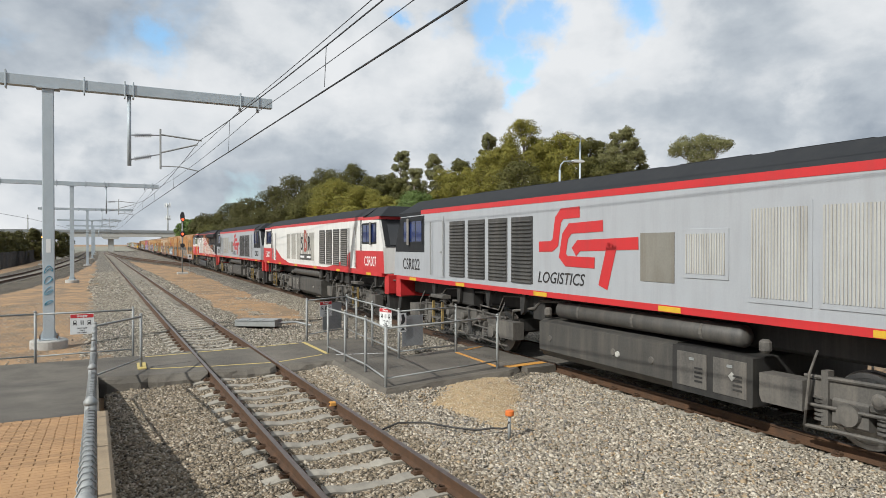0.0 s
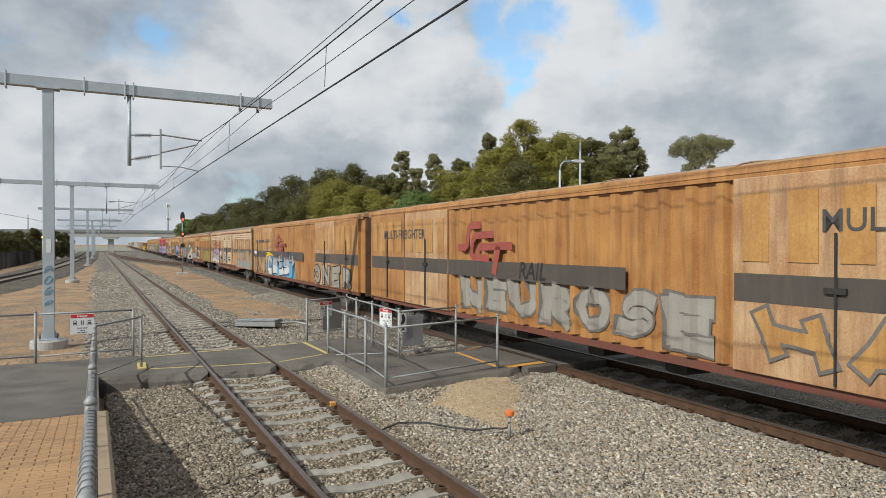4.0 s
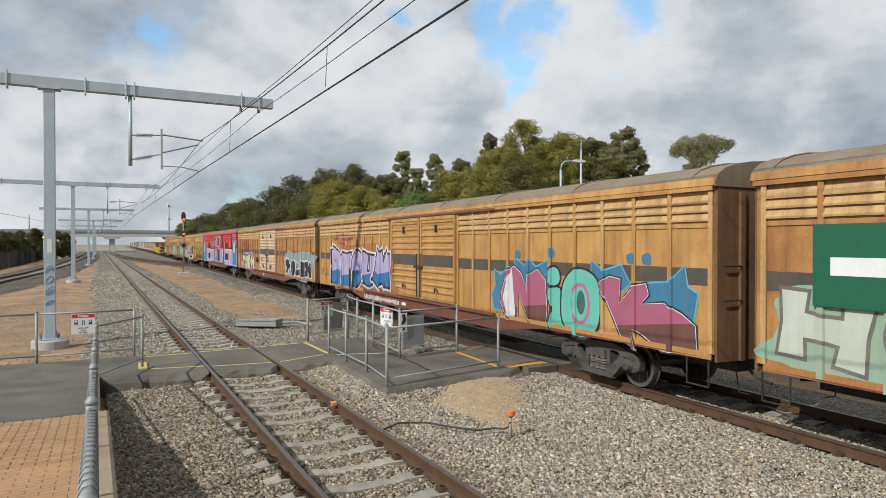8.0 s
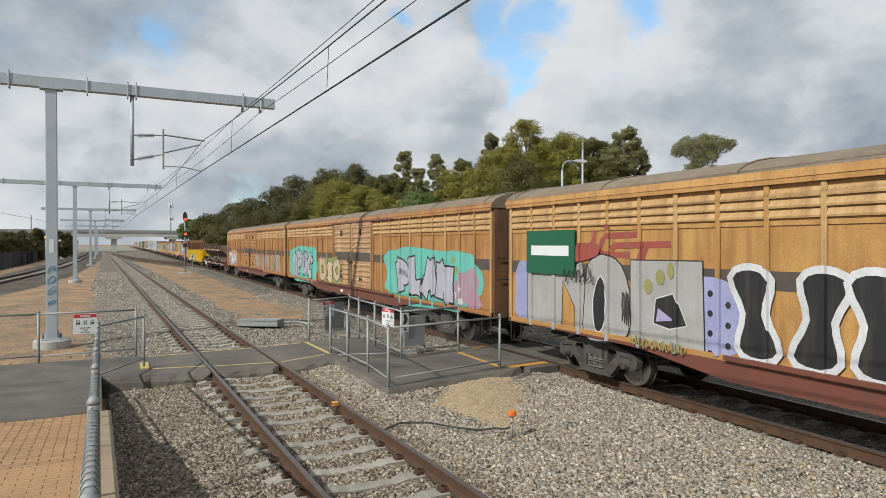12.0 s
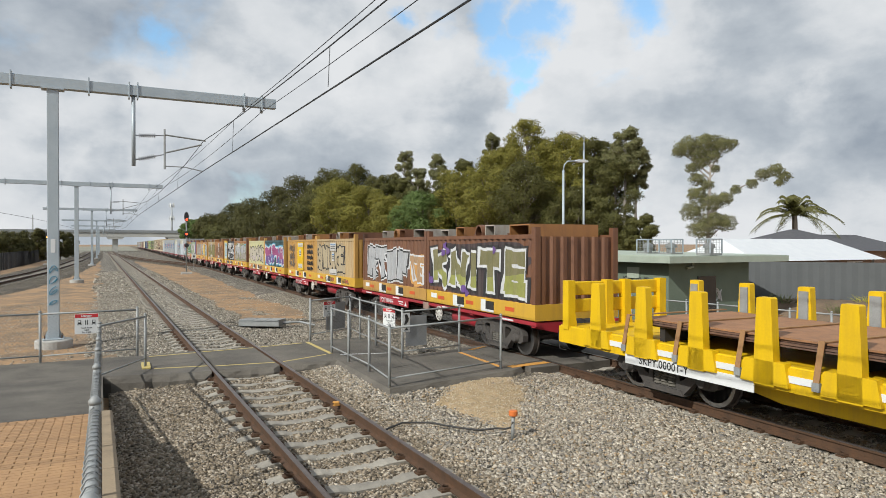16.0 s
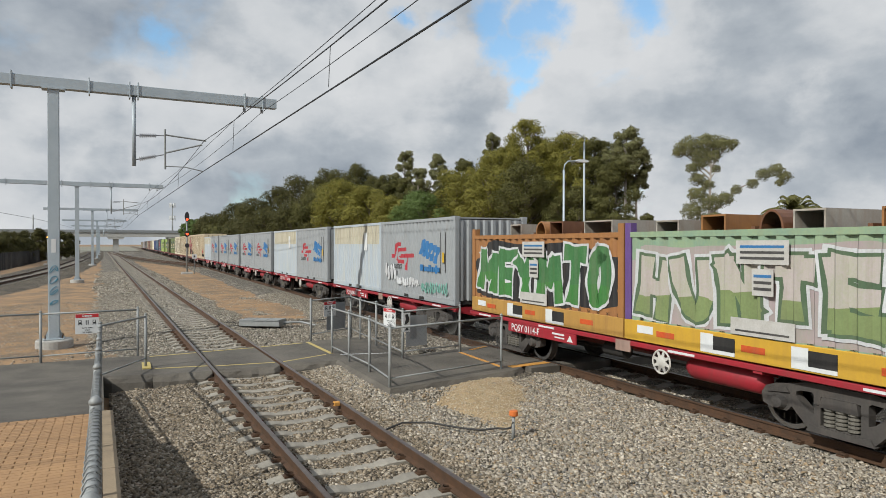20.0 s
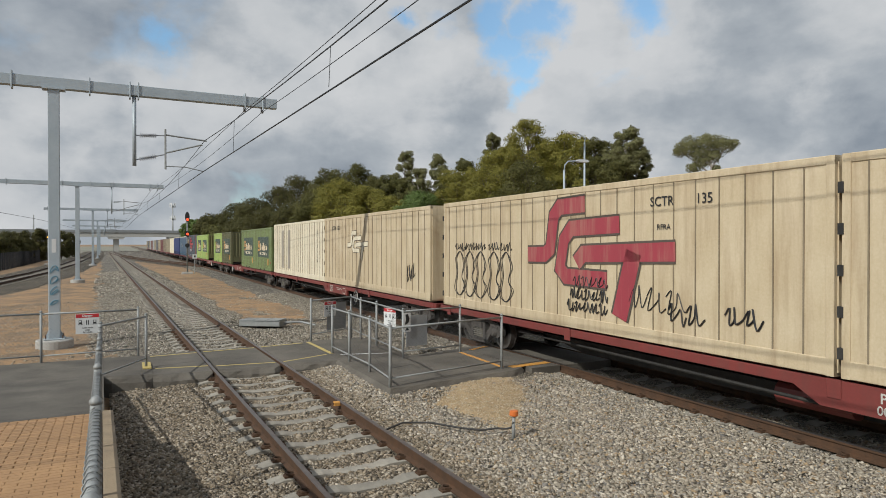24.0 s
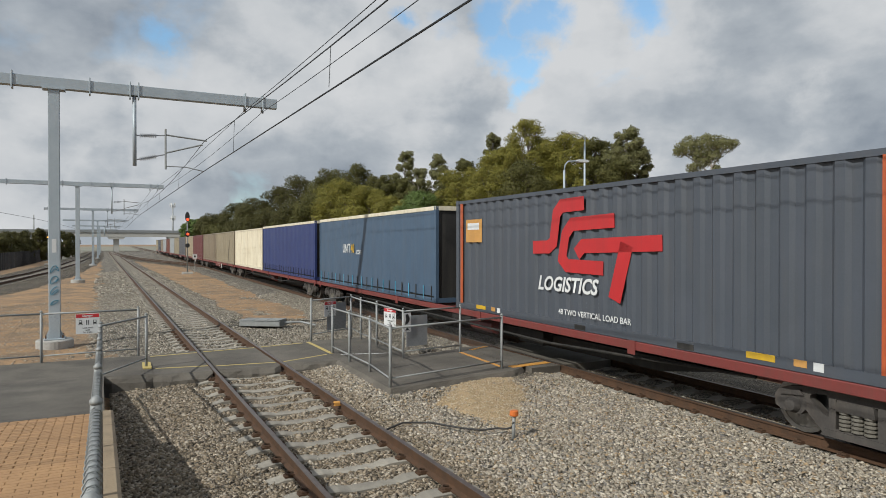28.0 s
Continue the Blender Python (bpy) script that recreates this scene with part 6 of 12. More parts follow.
def sideframe_mesh(ma):
    """A cast side frame: a top chord that drops to the journals, a window each side of the springs, a low spring seat."""
    m = Mesh()
    half = [(0.0, 0.80), (0.46, 0.80), (0.72, 0.74), (1.0, 0.69), (1.15, 0.63), (1.22, 0.52), (1.20, 0.38), (1.06, 0.32), (0.80, 0.32), (0.72, 0.40), (0.62, 0.30), (0.46, 0.14), (0.0, 0.14), (0.0, 0.23), (0.28, 0.23), (0.28, 0.50),
            (0.38, 0.50), (0.38, 0.37), (0.46, 0.40), (0.66, 0.57), (0.65, 0.63), (0.58, 0.66), (0.42, 0.67), (0.38, 0.64), (0.38, 0.504), (0.28, 0.504), (0.28, 0.63), (0.0, 0.63)]
    for s in (-1, 1):
        m.prism([(s * y, z) for y, z in half], "x", -0.075, 0.075)
        m.lathe([(-0.17, 0.04), (-0.16, 0.085), (-0.10, 0.115), (-0.06, 0.13), (0.06, 0.13)], "x", (0, s * 0.915, 0.44), 16)
        m.prism([(s * 0.74, 0.60), (s * 1.10, 0.56), (s * 1.06, 0.62), (s * 0.80, 0.67)], "x", -0.105, -0.07)
    m.prism([(-0.48, 0.12), (0.48, 0.12), (0.42, 0.21), (-0.42, 0.21)], "x", -0.11, 0.1)
    m.prism([(-0.27, 0.49), (0.27, 0.49), (0.24, 0.64), (-0.24, 0.64)], "x", -0.11, 0.06)
    return m.mesh("sideframe", ma)


def spring_mesh():
    m = Mesh()
    for y in (-0.17, 0.0, 0.17):
        prof = []
        for k in range(5):
            z = 0.235 + k * 0.054
            prof += [(z, 0.055), (z + 0.012, 0.082), (z + 0.03, 0.082), (z + 0.044, 0.055)]
        m.lathe(prof, "z", (-0.03, y, 0), 10)
    return m.mesh("spring_nest", spring_pale)


SIDEFRAME, SIDEFRAME_RUST, SPRINGS = sideframe_mesh(bogie_dark), sideframe_mesh(rust_plate), spring_mesh()
BOLSTER = Mesh().box(-1.0, 1.0, -0.2, 0.2, 0.5, 0.74, 0.03).box(-0.9, 0.9, -1.05, -0.98, 0.5, 0.58).box(-0.9, 0.9, 0.98, 1.05, 0.5, 0.58).mesh("bogie", under_black)


def bogie(parent, y, frame=None):
    b = part("bogie", BOLSTER, parent, at=pose(0, y, 0))
    for s in (-1, 1):
        part("sideframe", frame or SIDEFRAME, b, at=pose(s * 1.0, 0, 0, rz=0 if s < 0 else 180))
        part("spring_nest", SPRINGS, b, at=pose(s * 1.0, 0, 0, rz=0 if s < 0 else 180))
        part("axle", AXLE, b, at=pose(0, s * 0.915, 0.43))
        for t in (-1, 1):
            part("wheel", WHEEL, b, at=pose(t * 0.76, s * 0.915, 0.43, rz=0 if t < 0 else 180))


def loco_frame_mesh():
    m = Mesh()
    m.prism([(-2.55, 0.62), (-2.55, 0.82), (-2.2, 0.95), (2.2, 0.95), (2.55, 0.82), (2.55, 0.62), (2.2, 0.66), (-2.2, 0.66)], "x", -0.08, 0.08)
    for y in (-1.85, 0.0, 1.85):
        m.lathe([(-0.2, 0.07), (-0.19, 0.15), (0.06, 0.16)], "x", (0, y, 0.52), 16)
        m.box(-0.12, 0.1, y - 0.24, y + 0.24, 0.34, 0.70, 0.03)
        for s in (-0.42, 0.42):
            prof = []
            for k in range(6):
                z = 0.34 + k * 0.06
                prof += [(z, 0.06), (z + 0.015, 0.105), (z + 0.035, 0.105), (z + 0.05, 0.06)]
            m.lathe(prof, "z", (-0.05, y + s, 0), 10)
    for y in (-0.92, 0.92):
        m.tube([(-0.12, y - 0.3, 0.85), (-0.14, y + 0.3, 0.45)], 0.06, 8)
        m.box(-0.16, 0.0, y - 0.12, y + 0.12, 0.70, 0.98, 0.02)
        m.tube([(-0.1, y - 0.25, 0.22), (-0.1, y + 0.25, 0.22)], 0.035, 6)
        m.box(-0.06, 0.06, y - 0.2, y + 0.2, 0.2, 0.4)
    for z, x, r in ((0.98, -0.10, 0.03), (0.60, -0.15, 0.025), (0.28, -0.08, 0.03)):
        m.tube([(x, -2.5, z - 0.05), (x, -1.0, z), (x, 1.0, z), (x, 2.5, z - 0.05)], r, 6)
    for y in (-2.2, -1.35, -0.5, 0.5, 1.35, 2.2):
        m.box(-0.13, 0.02, y - 0.05, y + 0.05, 0.30, 1.04, 0.01)
    return m.mesh("bogie_frame", bogie_grey)


LOCO_FRAME = loco_frame_mesh()


SAND_BOX = Mesh().prism([(-0.34, 0.46), (0.3, 0.46), (0.34, 0.55), (0.34, 0.88), (-0.34, 0.88)], "x", -1.38, -1.08).mesh("sand_box", bogie_grey)
LOCO_CYL = Mesh().lathe([(-1.38, 0.06), (-1.36, 0.10), (-1.1, 0.10)], "x", (0, 0, 0.80), 12).box(-1.28, -1.12, -0.16, 0.16, 0.62, 0.74, 0.02).mesh("brake_cylinder", bogie_grey)
LOCO_DAMPER = Mesh().tube([(-1.32, 0, 0.36), (-1.32, 0.1, 0.66)], 0.055, 8).tube([(-1.32, 0.1, 0.66), (-1.30, 0.18, 0.98)], 0.035, 8).mesh("damper", under_black)
LOCO_HOSE = Mesh().tube([(-1.22, 0, 1.3), (-1.36, 0.02, 1.0), (-1.38, 0.06, 0.5), (-1.2, 0.2, 0.25), (-1.05, 0.3, 0.12)], 0.018, 6).mesh("sand_pipe", bogie_grey)


def loco_bogie(parent, y):
    b = part("bogie", Mesh().box(-1.0, 1.0, -2.3, 2.3, 0.55, 0.85, 0.03).mesh("bogie", under_black), parent, at=pose(0, y, 0))
    for dy in (-2.75, 2.75):
        part("sand_box", SAND_BOX, b, at=pose(0, dy, 0))
    for dy in (-1.4, -0.45, 0.45, 1.4):
        part("brake_cylinder", LOCO_CYL, b, at=pose(0, dy, 0))
    part("damper", LOCO_DAMPER, b, at=pose(0, -0.9, 0))
    part("damper", LOCO_DAMPER, b, at=pose(0, 0.95, 0, rx=0))
    part("sand_pipe", LOCO_HOSE, b, at=pose(0, -2.45, 0))
    part("sand_pipe", LOCO_HOSE, b, at=pose(0, 2.3, 0))
    for s in (-1, 1):
        part("bogie_frame", LOCO_FRAME, b, at=pose(s * 1.1, 0, 0, rz=0 if s < 0 else 180))
    for dy in (-1.85, 0.0, 1.85):
        part("axle", AXLE, b, at=pose(0, dy, 0.52))
        for t in (-1, 1):
            part("wheel", WHEEL_BIG, b, at=pose(t * 0.76, dy, 0.52, rz=0 if t < 0 else 180))


COUPLER = Mesh().box(-0.09, 0.09, -0.42, 0.5, 0.78, 0.98, 0.02).box(-0.2, 0.2, -0.5, -0.3, 0.72, 1.02, 0.03)
COUPLER.tube([(-0.35, 0.2, 0.85), (-0.35, -0.15, 0.55), (-0.35, -0.45, 0.5)], 0.025, 6)
COUPLER.tube([(-0.55, 0.1, 0.8), (-0.56, 0.0, 0.3), (-0.45, -0.1, 0.27)], 0.012, 5)
COUPLER = COUPLER.mesh("coupler", under_black)


def couplers(parent, length):
    part("coupler", COUPLER, parent)
    part("coupler", COUPLER, parent, at=pose(0, length, 0, rz=180))


def profile(kind):
    """The side wall's outer face as (y, x) points, for paint that follows it."""
    pts = []
    if kind == "van":
        posts = [-0.1 + 0.88 * k for k in range(11)] + [13.95 + 0.88 * k for k in range(11)]
        pts = [(-0.2, -1.304)]
        for y in posts:
            pts += [(y - 0.056, -1.304), (y - 0.045, -1.348), (y + 0.045, -1.348), (y + 0.056, -1.304)]
            if abs(y - 8.7) < 0.01:
                pts += [(8.77, -1.348), (8.79, -1.378), (13.70, -1.378), (13.72, -1.348)]
        pts.append((23.0, -1.304))
        return [p for p in pts if not (8.7 < p[0] < 8.77 and p[1] > -1.34)]
    if kind == "multi":
        pts = [(0.0, -1.418), (6.6, -1.418), (6.7, -1.304)]
        y = 6.75
        while y < 16.1:
            pts += [(y, -1.304), (y + 0.06, -1.404), (y + 0.2, -1.404), (y + 0.26, -1.304)]
            y += 0.62
        return pts + [(16.3, -1.304), (16.32, -1.418), (23.0, -1.418)]
    y0, ln, pitch, depth, x = (0.15, 5.76, 0.30, 0.05, -1.21) if kind == "coil" else (0.14, 5.78, 0.278, 0.05, -1.207)
    n = int(ln / pitch)
    p = ln / n
    for k in range(n):
        b = y0 + k * p
        pts += [(b, x + depth), (b + p * 0.34, x + depth), (b + p * 0.5, x), (b + p * 0.84, x)]
    return pts + [(y0 + ln, x + depth)]


PROFILES = {}


def drape(me, kind, lift):
    """Cuts a flat mesh at the bends of the side wall and lays it on them, lift metres proud."""
    if kind not in PROFILES:
        PROFILES[kind] = profile(kind)
    pr = PROFILES[kind]
    bm = bmesh.new()
    bm.from_mesh(me)
    bmesh.ops.triangulate(bm, faces=[f for f in bm.faces if len(f.verts) > 4])
    lo, hi = min(v.co.y for v in bm.verts), max(v.co.y for v in bm.verts)
    for y, _ in pr:
        if lo < y < hi:
            bmesh.ops.bisect_plane(bm, geom=bm.verts[:] + bm.edges[:] + bm.faces[:], plane_co=(0, y, 0), plane_no=(0, 1, 0), dist=1e-5)
    ys, xs = [p[0] for p in pr], [p[1] for p in pr]
    for v in bm.verts:
        v.co.x = float(np.interp(v.co.y, ys, xs)) - lift + v.co.x
    bm.to_mesh(me)
    bm.free()
    return me


def flat_mesh(name, poly, ma):
    """One flat face of (y, z) corners, seen from -x."""
    n = len(poly)
    area = sum(poly[i][0] * poly[(i + 1) % n][1] - poly[(i + 1) % n][0] * poly[i][1] for i in range(n))
    m = Mesh()
    m.v = [(0, p, q) for p, q in (poly[::-1] if area > 0 else poly)]
    m.f, m.m = [list(range(n))], [0]
    return m.mesh(name, ma)


def word(parent, text, y, z, size, ma, x=-1.3, bold=0.0, shear=0.0, width=1.0, name="lettering", vertical=False):
    """Lettering on the side that faces -x, centred at y, z."""
    me = text_mesh(text, size, ma, bold, shear, width)
    part(name, me, parent, at=pose(x, y, z, rx=0, rz=-90) @ (Matrix.Rotation(0, 4, "Y")))


def face(parent, name, poly, ma, x, thick=0.003, label="", on=None):
    """A flat painted shape of (y, z) corners on the side that faces -x, or laid on the wall's profile."""
    if on:
        return part(name, drape(flat_mesh(name, poly, ma), on, thick), parent, label)
    part(name, Mesh().prism(poly, "x", x - thick, x), parent, label, mats=ma)


def stroke(pts, w):
    """A mitred band of width w along a line of (u, v) points."""
    P = [Vector(p) for p in pts]
    L, R = [], []
    for i, p in enumerate(P):
        d1 = (P[i] - P[i - 1]).normalized() if i else (P[1] - P[0]).normalized()
        d2 = (P[i + 1] - P[i]).normalized() if i < len(P) - 1 else d1
        n1, n2 = Vector((-d1.y, d1.x)), Vector((-d2.y, d2.x))
        n = (n1 + n2).normalized()
        k = min(2.0, 1 / max(0.3, n.dot(n1)))
        L.append(p + n * (w / 2 * k)); R.append(p - n * (w / 2 * k))
    return [tuple(p) for p in L + R[::-1]]


LOGO = [([(0.46, 0.925), (0.27, 0.915), (0.225, 0.84), (0.195, 0.54), (0.15, 0.49), (0.0, 0.485)], 0.14), ([(0.69, 0.74), (0.36, 0.72), (0.305, 0.62), (0.275, 0.37), (0.32, 0.30), (0.61, 0.29)], 0.135), ([(1.0, 0.53), (0.45, 0.50), (0.40, 0.42)], 0.14), ([(0.775, 0.52), (0.69, 0.0)], 0.17)]


def curved_logo(parent, yl, w, z0, h, x, ma, outline=None, on=None):
    """Three interlocked slanting strokes, yl the left edge as read from -x."""
    for pts, sw in LOGO:
        q = stroke([(yl - u * w, z0 + v * h) for u, v in pts], sw * h)
        if outline:
            face(parent, "emblem_outline", stroke([(yl - u * w, z0 + v * h) for u, v in pts], sw * h * 1.25), outline, x, 0.002)
        face(parent, "emblem", q, ma, x - 0.003, 0.003, "red slanting stroke emblem" if ma in (loco_red,) else "", on)


def blob(cy, cz, ry, rz, rng, n=26, rough=0.16, lobes=None):
    """A cloud-like outline."""
    ph = [rng.uniform(0, 6.28) for _ in range(4)]
    out = []
    for k in range(n):
        t = 2 * math.pi * k / n
        r = 1 + rough * (math.sin(3 * t + ph[0]) * 0.5 + math.sin(7 * t + ph[1]) * 0.4 + math.sin(11 * t + ph[2]) * 0.3)
        c, s = math.cos(t), math.sin(t)
        out.append((cy + ry * r * math.copysign(abs(c) ** 0.55, c), cz + rz * r * math.copysign(abs(s) ** 0.55, s)))
    return out


# sprayed letters: strokes as lines of (u, v) in a unit cell
STEM, BOWL = [(0.1, 0.0), (0.1, 1.0)], [(0.1, 1.0), (0.78, 0.95), (0.85, 0.62), (0.2, 0.48)]
GLYPHS = {
    "A": [[(0.0, 0.0), (0.46, 1.0)], [(0.54, 1.0), (1.0, 0.0)], [(0.2, 0.32), (0.8, 0.32)]], "B": [STEM, [(0.1, 1.0), (0.72, 0.95), (0.75, 0.6), (0.3, 0.52)], [(0.3, 0.52), (0.92, 0.45), (0.86, 0.08), (0.1, 0.0)]],
    "C": [[(0.95, 0.85), (0.5, 1.0), (0.1, 0.7), (0.1, 0.3), (0.5, 0.0), (0.95, 0.15)]], "D": [STEM, [(0.1, 1.0), (0.7, 0.95), (0.95, 0.5), (0.7, 0.05), (0.1, 0.0)]],
    "E": [STEM, [(0.1, 0.97), (0.95, 0.97)], [(0.1, 0.5), (0.82, 0.5)], [(0.1, 0.03), (0.95, 0.03)]], "F": [STEM, [(0.1, 0.97), (0.95, 0.97)], [(0.1, 0.52), (0.82, 0.52)]],
    "G": [[(0.95, 0.85), (0.5, 1.0), (0.1, 0.7), (0.1, 0.3), (0.5, 0.0), (0.92, 0.12), (0.95, 0.48), (0.6, 0.5)]], "H": [STEM, [(0.9, 0.0), (0.9, 1.0)], [(0.1, 0.5), (0.9, 0.5)]], "I": [[(0.5, 0.0), (0.5, 1.0)]],
    "K": [STEM, [(0.15, 0.48), (0.92, 1.0)], [(0.35, 0.55), (0.95, 0.0)]], "L": [STEM, [(0.1, 0.04), (0.95, 0.04)]], "M": [[(0.05, 0.0), (0.12, 1.0)], [(0.15, 0.95), (0.5, 0.32)], [(0.5, 0.32), (0.85, 0.95)], [(0.88, 1.0), (0.95, 0.0)]],
    "N": [STEM, [(0.1, 0.98), (0.9, 0.02)], [(0.9, 0.0), (0.9, 1.0)]], "O": [[(0.5, 1.0), (0.15, 0.8), (0.08, 0.4), (0.35, 0.03), (0.75, 0.1), (0.92, 0.5), (0.8, 0.88), (0.5, 1.0)]],
    "P": [STEM, BOWL], "R": [STEM, BOWL, [(0.42, 0.48), (0.95, 0.0)]], "S": [[(0.9, 0.8), (0.55, 0.98), (0.15, 0.85), (0.2, 0.58), (0.7, 0.45), (0.85, 0.2), (0.5, 0.02), (0.08, 0.12)]],
    "T": [[(0.0, 0.97), (1.0, 0.97)], [(0.5, 0.97), (0.5, 0.0)]], "U": [[(0.08, 1.0), (0.1, 0.3), (0.5, 0.02), (0.9, 0.3), (0.92, 1.0)]], "V": [[(0.02, 1.0), (0.48, 0.02)], [(0.52, 0.02), (0.98, 1.0)]],
    "W": [[(0.0, 1.0), (0.24, 0.02)], [(0.26, 0.02), (0.5, 0.7)], [(0.5, 0.7), (0.74, 0.02)], [(0.76, 0.02), (1.0, 1.0)]], "Y": [[(0.02, 1.0), (0.5, 0.5)], [(0.98, 1.0), (0.5, 0.5)], [(0.5, 0.5), (0.5, 0.0)]],
    "Z": [[(0.02, 0.95), (0.95, 0.95)], [(0.95, 0.95), (0.05, 0.05)], [(0.05, 0.05), (1.0, 0.05)]],
}


def smooth_line(pts, n=5):
    """A curve through the points."""
    out = []
    for i in range(len(pts) - 1):
        p0, p1, p2, p3 = [Vector(pts[min(max(k, 0), len(pts) - 1)]) for k in (i - 1, i, i + 1, i + 2)]
        for k in range(n):
            t = k / n
            out.append(0.5 * (2 * p1 + (p2 - p0) * t + (2 * p0 - 5 * p1 + 4 * p2 - p3) * t * t + (3 * p1 - p0 - 3 * p2 + p3) * t ** 3))
    return out + [Vector(pts[-1])]


def fat_strokes(m, lines, width, grow, depth):
    """Bands that swell towards their ends, each a hair in front of the one before."""
    for c, line in enumerate(lines):
        pts = smooth_line(line) if len(line) > 2 else [Vector(line[0]).lerp(Vector(line[1]), k / 4) for k in range(5)]
        n = len(pts)
        o = len(m.v)
        dep = depth - 0.0003 * c
        for i, p in enumerate(pts):
            d = (pts[min(i + 1, n - 1)] - pts[max(i - 1, 0)]).normalized()
            reach = grow + 0.3 * width
            q = p + d * (reach if i == n - 1 else -reach if i == 0 else 0.0)
            w = width * (0.86 + 0.26 * abs(2 * i / (n - 1) - 1) ** 1.5) / 2 + grow
            m.v += [(dep, q.x - d.y * w, q.y + d.x * w), (dep, q.x + d.y * w, q.y - d.x * w)]
        for i in range(n - 1):
            a = o + 2 * i
            m.f.append([a, a + 1, a + 3, a + 2]); m.m.append(m.cur)


def lower_part(me, z, ma):
    """What lies under the height z of a flat mesh, in another colour."""
    bm = bmesh.new()
    bm.from_mesh(me)
    bmesh.ops.triangulate(bm, faces=[f for f in bm.faces if len(f.verts) > 4])
    bmesh.ops.bisect_plane(bm, geom=bm.verts[:] + bm.edges[:] + bm.faces[:], plane_co=(0, sum(v.co.y for v in bm.verts) / len(bm.verts), z), plane_no=(0, 0.12, 1), clear_outer=True)
    out = bpy.data.meshes.new("graffiti_shade")
    bm.to_mesh(out)
    bm.free()
    out.materials.append(ma)
    return out


def two_tone(me, z):
    """Cuts the filled strokes of a letter at the height z and gives what lies below the third material."""
    bm = bmesh.new()
    bm.from_mesh(me)
    faces = [f for f in bm.faces if f.material_index == 1]
    geom = set(faces)
    for f in faces:
        geom.update(f.verts); geom.update(f.edges)
    bmesh.ops.bisect_plane(bm, geom=list(geom), plane_co=(0, sum(v.co.y for v in bm.verts) / len(bm.verts), z), plane_no=(0, 0.12, 1))
    for f in bm.faces:
        if f.material_index == 1 and f.calc_center_median().z < z:
            f.material_index = 2
    bm.to_mesh(me)
    bm.free()


def graffiti(parent, text, yl, yr, z0, z1, fill, line, back=None, seed=1, shade=None, on="van", bold=1.0, rim=0.055, glow=None, label="spray-painted graffiti letters"):
    """Swollen, overlapping letters with an outline and a second tone over a cloud of colour; yl is the left edge as read from -x."""
    rng = random.Random(seed * 17 + len(text))
    floor = 1.36 if on == "coil" else 0.9
    if back:
        cloud = blob((yl + yr) / 2, (z0 + z1) / 2, (yl - yr) / 2 * 1.04, (z1 - z0) / 2 * 1.10, rng, 60, 0.13)
        face(parent, "graffiti_cloud", [(max(0.02, p), max(floor, q)) for p, q in cloud], back, 0, 0.002, label, on)
    wide = [0.55 if ch == "I" else 1.25 if ch in "MW" else 1.0 for ch in text]
    unit = (yl - yr) / sum(wide)
    h = z1 - z0
    left = yl
    for k, ch in enumerate(text):
        w = unit * wide[k]
        cy = left - w / 2
        left -= w
        hz = h * rng.uniform(0.88, 1.04)
        cz = (z0 + z1) / 2 + rng.uniform(-0.05, 0.05) * h
        lean, wid = rng.uniform(-0.16, 0.16) * w, w * rng.uniform(0.66, 0.76)
        band = min(0.27 * hz, 0.33 * unit) * bold
        lines = [[(cy - (u - 0.5) * wid + (lean + 0.06 * hz * math.sin(u * 4 + k)) * (v - 0.5), cz + (v - 0.5) * (hz - band * 1.4) + 0.05 * hz * math.sin(u * 5.0 + k * 2)) for u, v in g] for g in GLYPHS[ch]]
        m = Mesh()
        edge = min(rim, 0.07 * h)
        if glow:
            fat_strokes(m.mat(3), lines, band, edge * 1.9, 0.0012)
        fat_strokes(m.mat(0), lines, band, edge, 0.0)
        fat_strokes(m.mat(1), lines, band, 0.0, -0.0014)
        m.v = [(p, max(0.0, q), max(floor, r)) for p, q, r in m.v]
        me = m.mesh("graffiti_letter", [line, fill, shade or fill, glow or line])
        if shade:
            two_tone(me, cz - hz * rng.uniform(0.0, 0.15))
        part("graffiti_letter", drape(me, on, 0.0045 + 0.0034 * k), parent)


def grown(pts, d):
    """The outline pushed outwards by d."""
    n = len(pts)
    area = sum(pts[i][0] * pts[(i + 1) % n][1] - pts[(i + 1) % n][0] * pts[i][1] for i in range(n))
    sg = 1 if area > 0 else -1
    out = []
    for i in range(n):
        p, a, b = Vector(pts[i]), Vector(pts[i - 1]), Vector(pts[(i + 1) % n])
        t = ((p - a).normalized() + (b - p).normalized()).normalized()
        out.append((p.x + sg * t.y * d, p.y - sg * t.x * d))
    return out


def loop_line(pts):
    """A closed rounded outline through the points."""
    q = [pts[-1]] + pts + [pts[0], pts[1]]
    full = smooth_line(q, 3)
    return [tuple(p) for p in full[3:-4]]


